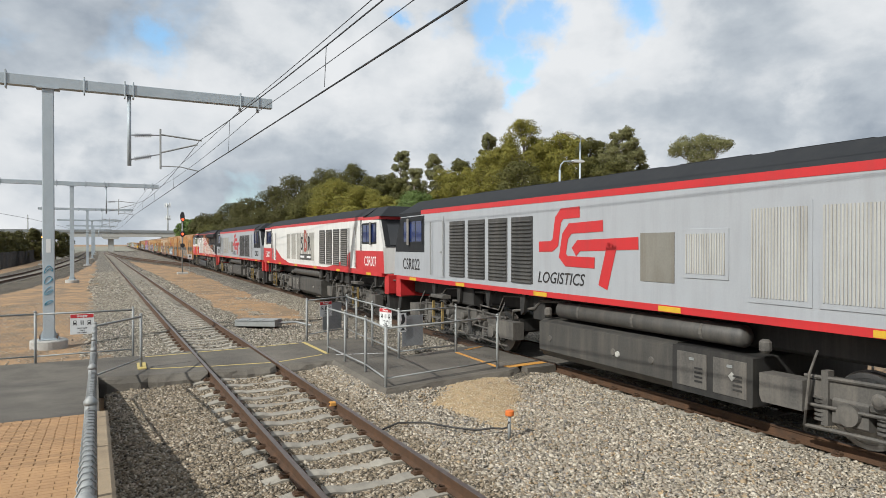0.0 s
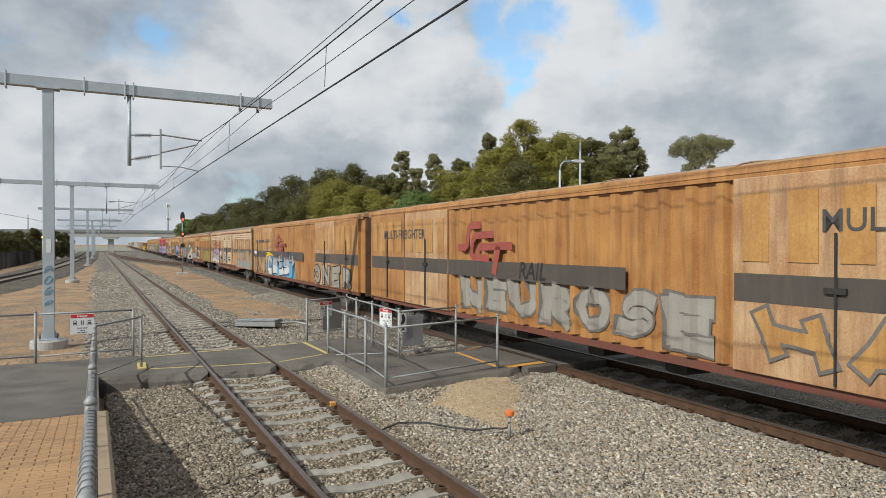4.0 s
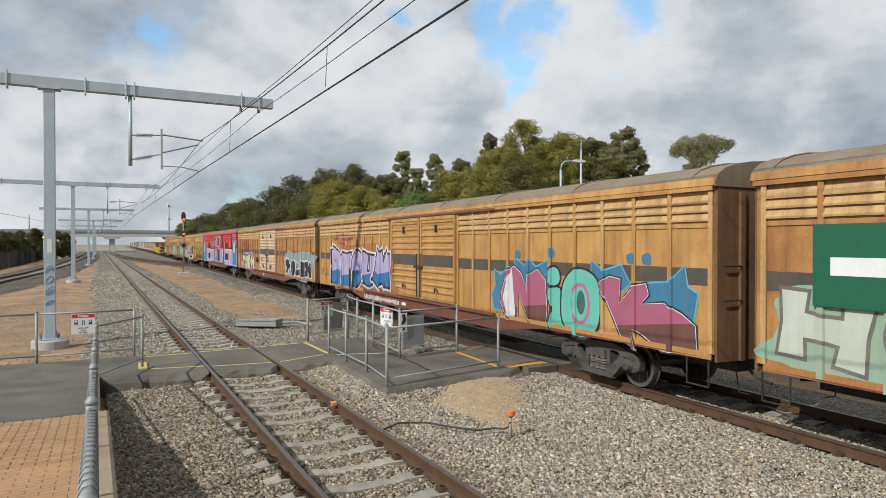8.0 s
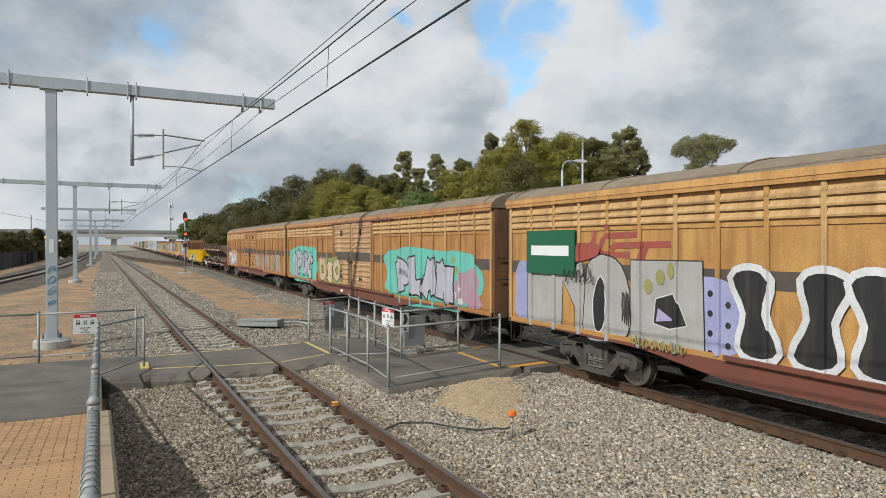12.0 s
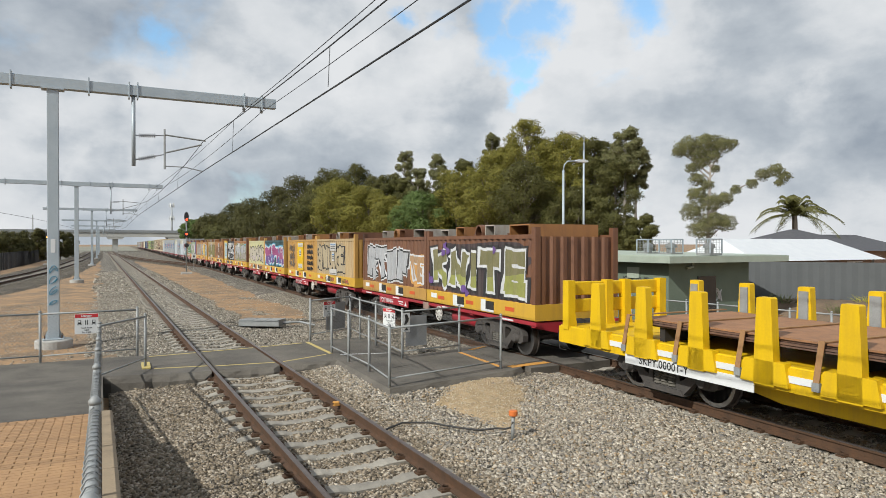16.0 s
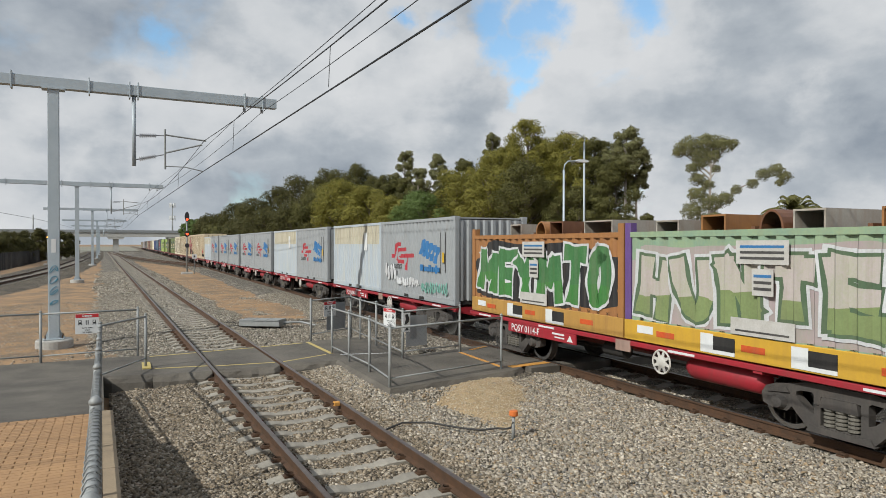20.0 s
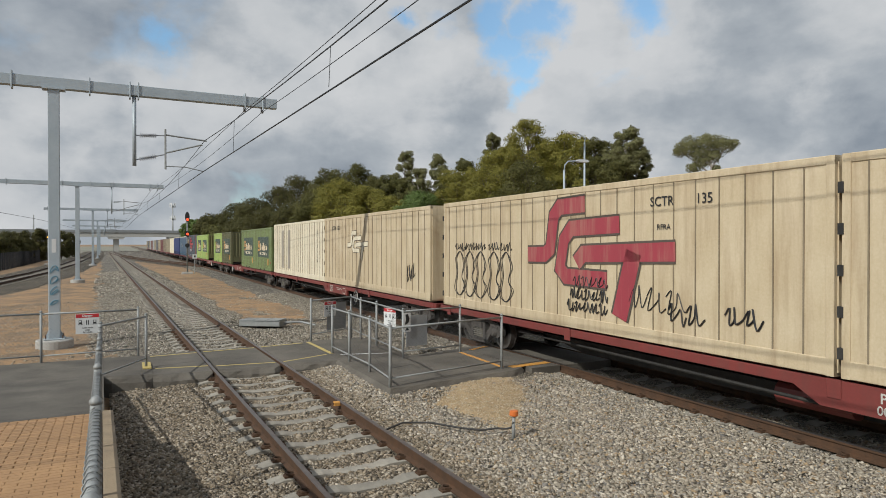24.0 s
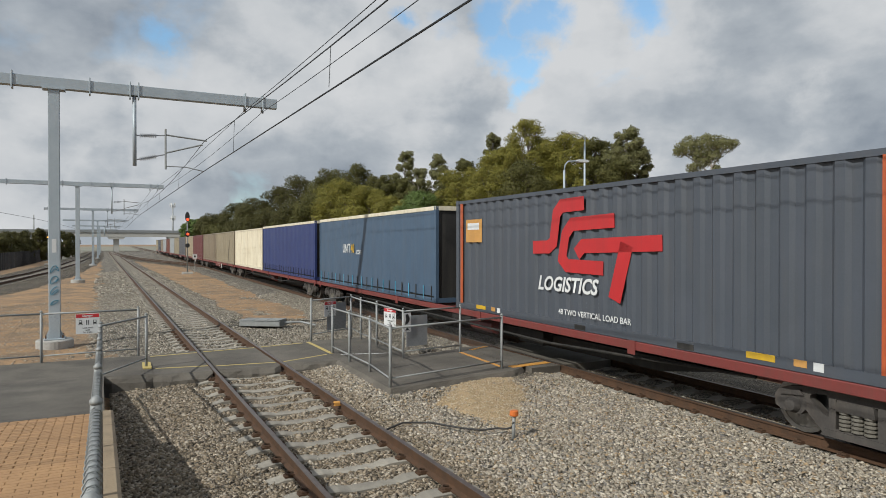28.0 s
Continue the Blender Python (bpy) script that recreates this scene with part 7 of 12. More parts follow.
def bold_piece(parent, yl, yr, z0, z1):
    """Four broad overlapping shapes: two pink slabs with brown feet round a teal stem and ring, over blue flames."""
    w, h = yl - yr, z1 - z0
    at = lambda u, v: (yl - u * w, z0 + v * h)
    brown = spray("plum_brown", (0.12, 0.05, 0.04), (0.16, 0.06, 0.05))
    rose, sky = spray("rose", (0.33, 0.085, 0.15), (0.40, 0.11, 0.19)), spray("flame_blue", (0.025, 0.14, 0.24), (0.05, 0.20, 0.33))
    flames = [
        [(-0.06, 0.18), (-0.08, 0.45), (-0.05, 0.62), (-0.06, 0.92), (-0.01, 0.82), (0.05, 0.98), (0.12, 0.9), (0.10, 0.2)],
        [(0.08, 0.9), (0.10, 1.14), (0.16, 1.02), (0.20, 1.12), (0.24, 1.0), (0.31, 1.12), (0.33, 0.7), (0.15, 0.6)],
        [(0.56, 0.8), (0.56, 1.14), (0.62, 1.0), (0.70, 1.1), (0.74, 0.85), (0.66, 0.6)],
        [(0.77, 0.6), (0.80, 0.86), (0.90, 0.9), (0.955, 1.12), (0.965, 0.86), (1.0, 0.78), (0.985, 0.4), (0.9, 0.3)],
    ]
    for k, f in enumerate(flames):
        pts = [at(u, v) for u, v in f]
        face(parent, "graffiti_flame", grown(pts, 0.04), S_LBLUE, -1.345, 0.002, "", "van")
        face(parent, "graffiti_flame", pts, sky, -1.345, 0.0032, "", "van")
    shapes = [
        ([(0.03, 0.06), (-0.01, 0.3), (0.0, 0.55), (0.04, 0.9), (0.09, 1.0), (0.14, 0.88), (0.19, 0.55), (0.19, 0.86), (0.25, 0.97), (0.30, 0.8), (0.31, 0.3), (0.30, 0.0), (0.22, -0.02), (0.155, 0.30), (0.12, 0.55), (0.115, 0.1), (0.07, 0.0)], rose, True),
        ([(0.315, 0.62), (0.39, 0.68), (0.40, 0.3), (0.43, 0.05), (0.38, -0.02), (0.33, 0.05), (0.345, 0.35)], S_TEAL, False),
        ([(0.32, 0.9), (0.35, 1.03), (0.385, 0.95), (0.385, 0.78), (0.35, 0.72), (0.325, 0.78)], S_TEAL, False),
        ([(0.40, 0.4), (0.41, 0.75), (0.46, 0.98), (0.53, 1.0), (0.59, 0.85), (0.605, 0.5), (0.59, 0.15), (0.53, -0.03), (0.46, 0.0), (0.41, 0.15)], S_TEAL, False),
        ([(0.60, 0.82), (0.65, 0.93), (0.70, 0.9), (0.695, 0.55), (0.76, 0.82), (0.81, 0.86), (0.82, 0.72), (0.79, 0.58), (0.88, 0.62), (0.95, 0.5), (0.995, 0.38), (1.0, 0.02), (0.87, 0.0), (0.80, 0.16), (0.75, 0.24), (0.77, -0.06), (0.71, 0.05), (0.67, 0.35)], rose, True),
    ]
    for k, (pts, ma, foot) in enumerate(shapes):
        pts = [at(u, v) for u, v in (pts if foot else loop_line(pts))]
        lift = 0.0045 + 0.003 * k
        face(parent, "graffiti_letter", grown(pts, 0.05), S_BLACK, -1.345, lift, "", "van")
        if foot:
            face(parent, "graffiti_letter", grown(pts, 0.018), S_WHITE, -1.345, lift + 0.0007, "", "van")
        face(parent, "graffiti_letter", pts, ma, -1.345, lift + 0.0014, "", "van")
        if foot:
            low = lower_part(flat_mesh("graffiti_shade", pts, ma), z0 + 0.3 * h, brown)
            part("graffiti_shade", drape(low, "van", lift + 0.0021), parent)
    white = [at(u, v) for u, v in ((0.035, 0.12), (0.005, 0.4), (0.03, 0.7), (0.075, 0.96), (0.085, 0.6), (0.10, 0.12), (0.07, 0.04))]
    face(parent, "graffiti_highlight", white, S_WHITE, -1.345, 0.0072, "", "van")
    ring = [at(0.505 + 0.045 * math.cos(t * math.pi / 8), 0.48 + 0.30 * math.sin(t * math.pi / 8)) for t in range(17)]
    face(parent, "graffiti_ring", stroke(ring, 0.07), S_PINK, -1.345, 0.0165, "", "van")
    hole = [at(0.508 + 0.022 * math.cos(t * math.pi / 8), 0.50 + 0.19 * math.sin(t * math.pi / 8)) for t in range(16)]
    face(parent, "graffiti_ring", hole, spray("deep_teal", (0.03, 0.13, 0.12)), -1.345, 0.0172, "", "van")
    for u, v in ((0.115, 1.22), (0.335, 1.26), (0.745, 1.2), (0.81, 1.2)):
        c = at(u, v)
        face(parent, "graffiti_splash", blob(c[0], c[1], 0.12, 0.1, random.Random(int(u * 99)), 12, 0.15), sky, -1.345, 0.003, "", "van")


def painted_shapes(parent, yl, yr, z0, z1, shapes, lift=0.004):
    """Outlined shapes laid over one another; each is its (u, v) corners, fill, outline and outline's width."""
    for k, (pts, ma, rim, wide) in enumerate(shapes):
        pts = [(yl - u * (yl - yr), z0 + v * (z1 - z0)) for u, v in pts]
        if rim:
            face(parent, "graffiti_letter", grown(pts, wide), rim, -1.345, lift + 0.003 * k, "", "van")
        face(parent, "graffiti_letter", pts, ma, -1.345, lift + 0.003 * k + 0.0014, "", "van")


def round_shape(u, v, a, b, n=18):
    return [(u + a * math.cos(2 * math.pi * k / n), v + b * math.sin(2 * math.pi * k / n)) for k in range(n)]


def round_dot(y, z, r):
    return [(y + r * math.cos(k * math.pi / 5), z + r * math.sin(k * math.pi / 5)) for k in range(10)]


def bone(u, w, lean):
    """A tall swollen bar, pinched in the middle."""
    return loop_line([(u - w, 0.1), (u - 0.45 * w + lean * 0.5, 0.5), (u - w + lean, 0.9), (u + lean, 1.0), (u + w + lean, 0.88), (u + 0.5 * w + lean * 0.5, 0.5), (u + w, 0.1), (u, 0.0)])


def scrawl(parent, yl, yr, z0, z1, ma, seed, x=-1.348, r=0.014, n=26):
    """A hurried tag: loops and hooks that run on from one to the next."""
    rng = random.Random(seed)
    h = z1 - z0
    count = max(2, int(abs(yl - yr) / (0.62 * h + 0.05)))
    w = (yl - yr) / count
    for k in range(count):
        base = yl - k * w
        line = [(base - w * u, z0 + h * v) for u, v in ((0.05, rng.uniform(0.3, 0.7)), (rng.uniform(0.2, 0.4), rng.uniform(0.75, 1.0)), (rng.uniform(0.1, 0.4), rng.uniform(0.0, 0.25)), (rng.uniform(0.45, 0.7), rng.uniform(0.3, 0.6)), (rng.uniform(0.5, 0.9), rng.uniform(0.7, 1.05)), (rng.uniform(0.6, 1.0), rng.uniform(-0.05, 0.3)), (1.05, rng.uniform(0.2, 0.6)))]
        part("graffiti_scrawl", Mesh().tube([(x, p.x, p.y) for p in smooth_line(line, 4)], r * 0.8, 4), parent, "spray-painted scrawl", mats=ma)


def spray(name, c, c2=None):
    return mat("spray_" + name, c, c2 or tuple(v * 0.72 for v in c), 0.6, 0, 1.6, 25, 0.0, dirt=(0.22, 0.16, 0.11), dirt_amount=0.28)


S_WHITE, S_BLACK, S_GREY = spray("white", (0.72, 0.72, 0.72)), spray("black", (0.018, 0.018, 0.02)), spray("silver", (0.34, 0.345, 0.35), (0.46, 0.46, 0.465))
S_PINK, S_MAG, S_TEAL, S_BLUE, S_LBLUE = spray("pink", (0.55, 0.13, 0.26)), spray("magenta", (0.42, 0.055, 0.27), (0.30, 0.05, 0.22)), spray("teal", (0.10, 0.42, 0.34), (0.16, 0.52, 0.42)), spray("blue", (0.03, 0.16, 0.38)), spray("light_blue", (0.10, 0.42, 0.62))
S_OLIVE, S_GOLD, S_CREAM, S_PURPLE, S_GREEN, S_RED, S_ORANGE, S_LAV, S_LIME = spray("olive", (0.25, 0.23, 0.07), (0.33, 0.30, 0.12)), spray("gold", (0.40, 0.29, 0.05)), spray("cream", (0.66, 0.61, 0.42)), spray("purple", (0.16, 0.08, 0.28)), spray("green", (0.06, 0.24, 0.05)), spray("red", (0.50, 0.025, 0.035)), spray("orange", (0.70, 0.36, 0.10)), spray("lavender", (0.47, 0.40, 0.62)), spray("lime", (0.33, 0.34, 0.09))
S_OLDRED = spray("faded_red", (0.36, 0.075, 0.05), (0.28, 0.06, 0.045))
S_PALEGREEN = spray("pale_green", (0.36, 0.43, 0.22), (0.28, 0.36, 0.18))
S_KHAKI = spray("khaki", (0.30, 0.25, 0.15), (0.38, 0.33, 0.22))


# --- locomotives with a cab at each end ---
def twin_cab_loco(q, number, body, cab_body, label, flip, emblem, band):
    L = 21.5
    a = rolling("locomotive", q, label, "locomotive", "locomotives at the head of the train")
    W = 1.47

    def Y(d):
        """Distance from the grille end, turned round for a reversed engine."""
        return d if flip else L - d

    def span(d0, d1):
        return min(Y(d0), Y(d1)), max(Y(d0), Y(d1))
    # body shell: straight sides, chamfered roof edge
    sec = [(-W, 1.72), (W, 1.72), (W, 3.66), (-W, 3.66)]
    part("body", Mesh().prism(sec, "y", 2.25, L - 2.25), a, mats=body)
    part("roof", Mesh().prism([(-W - 0.004, 3.79), (W + 0.004, 3.79), (0.95, 4.14), (-0.95, 4.14)], "y", 2.1, L - 2.1), a, "black roof", mats=loco_black)
    part("roof_stripe", Mesh().box(-W - 0.006, W + 0.006, 2.25, L - 2.25, 3.66, 3.79), a, "red stripe", mats=loco_red)
    part("sill", Mesh().box(-W - 0.01, W + 0.01, 0.3, L - 0.3, 1.60, 1.72), a, "red sill", mats=loco_red)
    part("underframe", Mesh().box(-0.95, 0.95, 0.6, L - 0.6, 1.15, 1.6, 0.05), a, mats=under_black)
    for k in range(7):
        yy = 4.2 + k * 1.9
        part("roof_hatch", Mesh().box(-0.8, 0.8, yy, yy + 1.5, 4.14, 4.175, 0.015), a, mats=loco_black)
    for e in (0, 1):
        def c(d):
            return d if e == 0 else L - d
        cab = part("cab", Mesh().prism([(c(0.05), 1.72), (c(2.25), 1.72), (c(2.25), 3.66), (c(0.62), 3.62), (c(0.18), 2.62)] , "x", -W, W), a, mats=cab_body)
        ya, yb, yc = c(0.45), c(0.95), c(2.26)
        lo_y, hi_y = (ya, yc) if ya < yc else (yc, ya)
        lo_t, hi_t = (yb, yc) if yb < yc else (yc, yb)
        part("cab_roof", Mesh().quadsolid([(-W + 0.01, lo_y, 3.74), (W - 0.01, lo_y, 3.74), (W - 0.01, hi_y, 3.74), (-W + 0.01, hi_y, 3.74), (-0.95, lo_t, 4.13), (0.95, lo_t, 4.13), (0.95, hi_t, 4.13), (-0.95, hi_t, 4.13)]), cab, "black cab roof", mats=loco_black)
        part("cab_stripe", Mesh().box(-W - 0.004, W + 0.004, *sorted((c(0.58), c(2.25))), 3.64, 3.742), cab, "red stripe" if band else "", mats=loco_red if band else loco_black)
        bandc = loco_black
        y0, y1 = sorted((c(0.16), c(2.18)))
        face(cab, "cab_band", [(c(0.22), 2.5), (c(2.5), 2.5), (c(2.5), 3.62), (c(0.62), 3.60), (c(0.2), 2.66)], bandc if body is loco_grey else body, -W, 0.004, "dark band round the cab window")
        part("window_backing", Mesh().box(-W - 0.008, -W - 0.004, *sorted((c(0.88), c(2.34))), 2.78, 3.5), cab, mats=loco_black)
        if band:
            part("cab_post", Mesh().box(-W - 0.009, -W - 0.001, *sorted((c(2.46), c(2.58))), 2.5, 3.66), cab, "black post", mats=loco_black)
        for i in range(3):
            w0, w1 = sorted((c(0.92 + i * 0.48), c(1.34 + i * 0.48)))
            part("cab_window", Mesh().box(-W - 0.016, -W - 0.006, w0, w1, 2.83, 3.46), cab, mats=cab_glass)
        wy = sorted((c(0.84), c(2.40)))
        part("window_frame", Mesh().box(-W - 0.014, -W - 0.004, wy[0], wy[1], 2.76, 2.83).box(-W - 0.014, -W - 0.004, wy[0], wy[1], 3.46, 3.53).box(-W - 0.014, -W - 0.004, wy[0], wy[0] + 0.05, 2.76, 3.53).box(-W - 0.014, -W - 0.004, wy[1] - 0.05, wy[1], 2.76, 3.53), cab, mats=loco_black)
        part("windscreen", Mesh().prism([(c(0.20), 2.72), (c(0.165), 2.72), (c(0.50), 3.45), (c(0.535), 3.45)], "x", -1.2, 1.2), cab, mats=dark_glass)
        part("nose_band", Mesh().prism([(c(0.155), 2.66), (c(0.18), 2.66), (c(0.62), 3.62), (c(0.60), 3.63)], "x", -1.38, 1.38), cab, "black band round the windscreen", mats=loco_black)
        part("headlight", Mesh().box(-0.3, 0.3, min(c(0.5), c(0.75)), max(c(0.5), c(0.75)), 3.66, 3.86, 0.04), cab, mats=white_paint)
        part("mirror", Mesh().box(-W - 0.09, -W - 0.03, *sorted((c(1.30), c(1.42))), 2.72, 3.55, 0.02), cab, "grey window pillar and mirror", mats=louvre_dusty)
        part("bumper", Mesh().box(-1.35, 1.35, *sorted((c(-0.05), c(0.35))), 1.0, 1.70, 0.04), a, "red front beam", mats=loco_red)
        part("plough", Mesh().prism([(c(-0.08), 0.25), (c(0.1), 0.25), (c(0.3), 1.0), (c(0.05), 1.0)], "x", -1.3, 1.3), a, mats=under_black)
        for yy in (c(3.05), c(3.65)):
            part("step_stile", Mesh().box(-1.46, -1.38, yy - 0.025, yy + 0.025, 0.3, 1.08, 0.006), a, "worn yellow step stile", mats=worn_yellow)
        for i in range(3):
            part("step_tread", Mesh().box(-1.5, -1.3, *sorted((c(3.08), c(3.62))), 0.34 + i * 0.25, 0.37 + i * 0.25), a, mats=bogie_grey)
        part("step_recess", Mesh().box(-1.475, -1.2, *sorted((c(2.95), c(3.75))), 1.18, 1.28, 0.01), a, mats=bogie_grey)
        d0, d1 = sorted((c(3.16), c(3.82)))
        door = part("door", Mesh().box(-W - 0.012, -W, d0, d1, 1.8, 3.56, 0.004), a, mats=body)
        part("door_handle", Mesh().box(-W - 0.03, -W - 0.012, d0 + 0.1, d0 + 0.2, 2.5, 2.54), door, mats=steel_galv)
        for hy in (d0 - 0.09, d1 + 0.09):
            part("handrail", Mesh().tube([(-W - 0.06, hy, 1.85), (-W - 0.07, hy, 3.4)], 0.02, 6), a, mats=steel_galv)
        word(a, number, c(1.5), 2.1, 0.50, white_paint if band else S_BLACK, -W - 0.008, 0.004, width=0.82 if not band else 0.8)
        part("jumper_hose", Mesh().tube([(-0.6, c(-0.06), 1.4), (-0.62, c(-0.25), 1.0), (-0.5, c(-0.3), 0.6)], 0.03, 6), a, mats=under_black)
    # dark louvres at one end of the engine room, pale grilles at the other
    for i in range(4):
        y0, y1 = span(13.15 + i * 1.08, 14.05 + i * 1.08)
        lv = part("louvre_panel", Mesh().box(-W - 0.01, -W + 0.01, y0, y1, 1.86, 3.38), a, "dark louvred air intake", mats=louvre_dark)
        s = Mesh()
        for k in range(17):
            z = 1.9 + k * 0.087
            s.prism([(-W - 0.012, z), (-W - 0.045, z - 0.02), (-W - 0.04, z - 0.035), (-W - 0.012, z - 0.02)], "y", y0 + 0.04, y1 - 0.04)
        tagged(part("louvre_slats", s, lv, mats=louvre_dusty if band else louvre_dark), kind="stuff")
    for d0, d1, z0, z1 in ((4.5, 5.4, 1.9, 3.35), (5.5, 6.4, 1.9, 3.35), (6.5, 7.5, 1.9, 3.35), (7.85, 8.75, 2.2, 3.0)) if emblem == "strokes" else ((6.6, 7.5, 1.88, 3.38), (7.7, 8.7, 1.88, 3.38), (8.85, 9.9, 1.88, 3.38), (10.0, 11.2, 1.88, 3.38), (11.3, 12.3, 1.88, 3.38)):
        y0, y1 = span(d0, d1)
        g = part("grille_panel", Mesh().box(-W - 0.014, -W, y0, y1, z0, z1, 0.004), a, "pale vertical grille", mats=body)
        s = Mesh()
        k = y0 + 0.07
        while k < y1 - 0.07:
            s.box(-W - 0.026, -W - 0.014, k, k + 0.025, z0 + 0.08, z1 - 0.08)
            k += 0.05
        tagged(part("grille_mesh", s, g, mats=grille_pale), kind="stuff")
    if emblem == "strokes":
        y0, y1 = span(8.95, 9.75)
        part("patch_plate", Mesh().box(-W - 0.01, -W, y0, y1, 2.1, 2.95), a, "brownish repainted panel", mats=paint("patch_brown", (0.24, 0.225, 0.19)))
        yy = sorted(span(9.8, 12.9))
        curved_logo(a, yy[1], 3.1, 1.92, 1.6, -W - 0.003, loco_red)
        word(a, "LOGISTICS", yy[1] - 0.75, 2.02, 0.34, S_BLACK, -W - 0.008, 0.003, 0.25)
    else:
        word(a, "S", 11.5, 2.75, 0.95, S_BLACK, -W - 0.03, 0.01)
        word(a, "B", 10.8, 2.85, 1.5, S_OLDRED, -W - 0.03, 0.02, width=0.75)
        word(a, "R", 10.1, 2.75, 0.95, S_BLACK, -W - 0.03, 0.01)
        part("name_board", Mesh().box(-W - 0.035, -W - 0.028, 9.7, 11.9, 1.98, 2.26), a, "dark name board", mats=louvre_dark)
        part("name_bars", Mesh().box(-W - 0.039, -W - 0.035, 11.0, 11.75, 2.07, 2.17).box(-W - 0.039, -W - 0.035, 9.8, 10.5, 2.07, 2.17), a, mats=white_paint)
    if band:
        for e in (0, 1):
            def c(d):
                return d if e == 0 else L - d
            face(a, "red_sweep", [(c(0.06), 1.72), (c(7.2), 1.72), (c(5.4), 1.95), (c(3.9), 2.42), (c(3.2), 2.5), (c(0.16), 2.5)], loco_red, -W - 0.0005, 0.004, "red sweep along the lower side")
    # tank, battery box, reservoirs, pipes
    t0, t1 = span(9.1, 13.05)
    b0, b1 = span(7.5, 9.08)
    part("fuel_tank", Mesh().prism([(-1.36, 0.42), (-1.2, 0.27), (1.2, 0.27), (1.36, 0.42), (1.36, 1.03), (1.2, 1.09), (-1.2, 1.09), (-1.36, 1.03)], "y", t0, t1), a, "dark oil-stained fuel tank", mats=tank_dust)
    bb = part("battery_box", Mesh().box(-1.38, 1.38, b0, b1, 0.32, 1.07, 0.02), a, mats=under_black)
    for k in range(2):
        y = b0 + 0.1 + k * 0.75
        dr = part("box_door", Mesh().box(-1.392, -1.38, y, y + 0.62, 0.42, 0.98, 0.003), bb, mats=bogie_grey)
        part("box_latch", Mesh().box(-1.405, -1.392, y + 0.25, y + 0.35, 0.86, 0.9), dr, mats=steel_galv)
        for i in range(4):
            part("vent_slot", Mesh().box(-1.4, -1.392, y + 0.08, y + 0.24, 0.52 + i * 0.07, 0.55 + i * 0.07), dr, mats=under_black)
    part("hazard_diamond", Mesh().prism([(b0 + 0.36, 0.66), (b0 + 0.43, 0.73), (b0 + 0.36, 0.80), (b0 + 0.29, 0.73)], "x", -1.398, -1.3925), bb, "white hazard diamond", mats=grille_pale)
    part("tank_cap", Mesh().lathe([(-1.38, 0.055), (-1.36, 0.06)], "x", (0, (t0 + t1) / 2 - 0.6, 0.68), 12), a, "pale filler cap", mats=grille_pale)
    for y in (t0 + 0.5, t0 + 1.5, t1 - 0.4):
        part("tank_boss", Mesh().lathe([(-1.375, 0.06), (-1.36, 0.07)], "x", (0, y, 0.7), 10), a, mats=bogie_grey)
    r0, r1 = span(7.7, 12.5)
    part("air_reservoir", Mesh().tube([(-1.2, r0, 1.34), (-1.2, r0 + 0.08, 1.34), (-1.2, r1 - 0.08, 1.34), (-1.2, r1, 1.34)], [0.1, 0.175, 0.175, 0.1], 16), a, "long dark air reservoir", mats=tank_dust, smooth=True)
    for y in (r0 + 0.8, r1 - 0.8, (r0 + r1) / 2):
        part("reservoir_strap", Mesh().lathe([(-0.03, 0.18), (0.03, 0.18)], "y", (-1.2, y, 1.34), 14), a, mats=bogie_grey)
    rng = random.Random(len(number) + int(q))
    for k in range(9):
        y = (0.9 + k * 0.72) if k < 5 else (13.4 + (k - 5) * 1.6)
        y = Y(y) if 0.6 < Y(y) < L - 1.6 else y
        part("pipe_run", Mesh().tube([(-1.15, y - 1.2, 1.5), (-1.22, y - 0.2, 1.46), (-1.25, y, 1.2 + rng.uniform(-.1, .1)), (-1.26, y + 0.9, 1.15), (-1.15, y + 1.1, 0.9)], 0.02 + 0.012 * (k % 2), 6), a, mats=bogie_grey)
        part("hanger_bracket", Mesh().prism([(y + 0.2, 1.6), (y + 0.45, 1.6), (y + 0.38, 1.18 - 0.08 * (k % 2)), (y + 0.26, 1.18)], "x", -1.38, -1.3), a, mats=under_black)
        if k % 2:
            part("valve_box", Mesh().box(-1.33 + 0.05 * (k % 3), -1.0, y - 0.35, y - 0.02 + 0.12 * (k % 4), 1.16 - 0.06 * (k % 3), 1.6, 0.02), a, mats=under_black if k % 3 else bogie_grey)
    for y in (r0 - 0.35, r1 + 0.3):
        part("drain_valve", Mesh().lathe([(1.16, 0.05), (1.2, 0.09), (1.32, 0.09), (1.36, 0.05)], "z", (-1.3, y, 0), 10), a, mats=bogie_grey)
    for y in (1.4, 5.2, 8.8, 12.6, 16.4, 19.6):
        part("yellow_marker", Mesh().box(-W - 0.018, -W - 0.011, y, y + 0.5, 1.61, 1.70), a, mats=step_yellow)
    loco_bogie(a, 4.3)
    loco_bogie(a, L - 4.3)
    couplers(a, L)
    return a


twin_cab_loco(-1.0, "CSR022", loco_grey, loco_grey, "grey twin-cab diesel locomotive with red stripes and a black roof", True, "strokes", False)
twin_cab_loco(21.3, "CSR007", loco_white, loco_white, "white and red twin-cab diesel locomotive with a black roof", False, "letters", True)
twin_cab_loco(43.6, "CSR021", loco_grey, loco_grey, "grey twin-cab diesel locomotive with red stripes, second of its colour", False, "strokes", False)


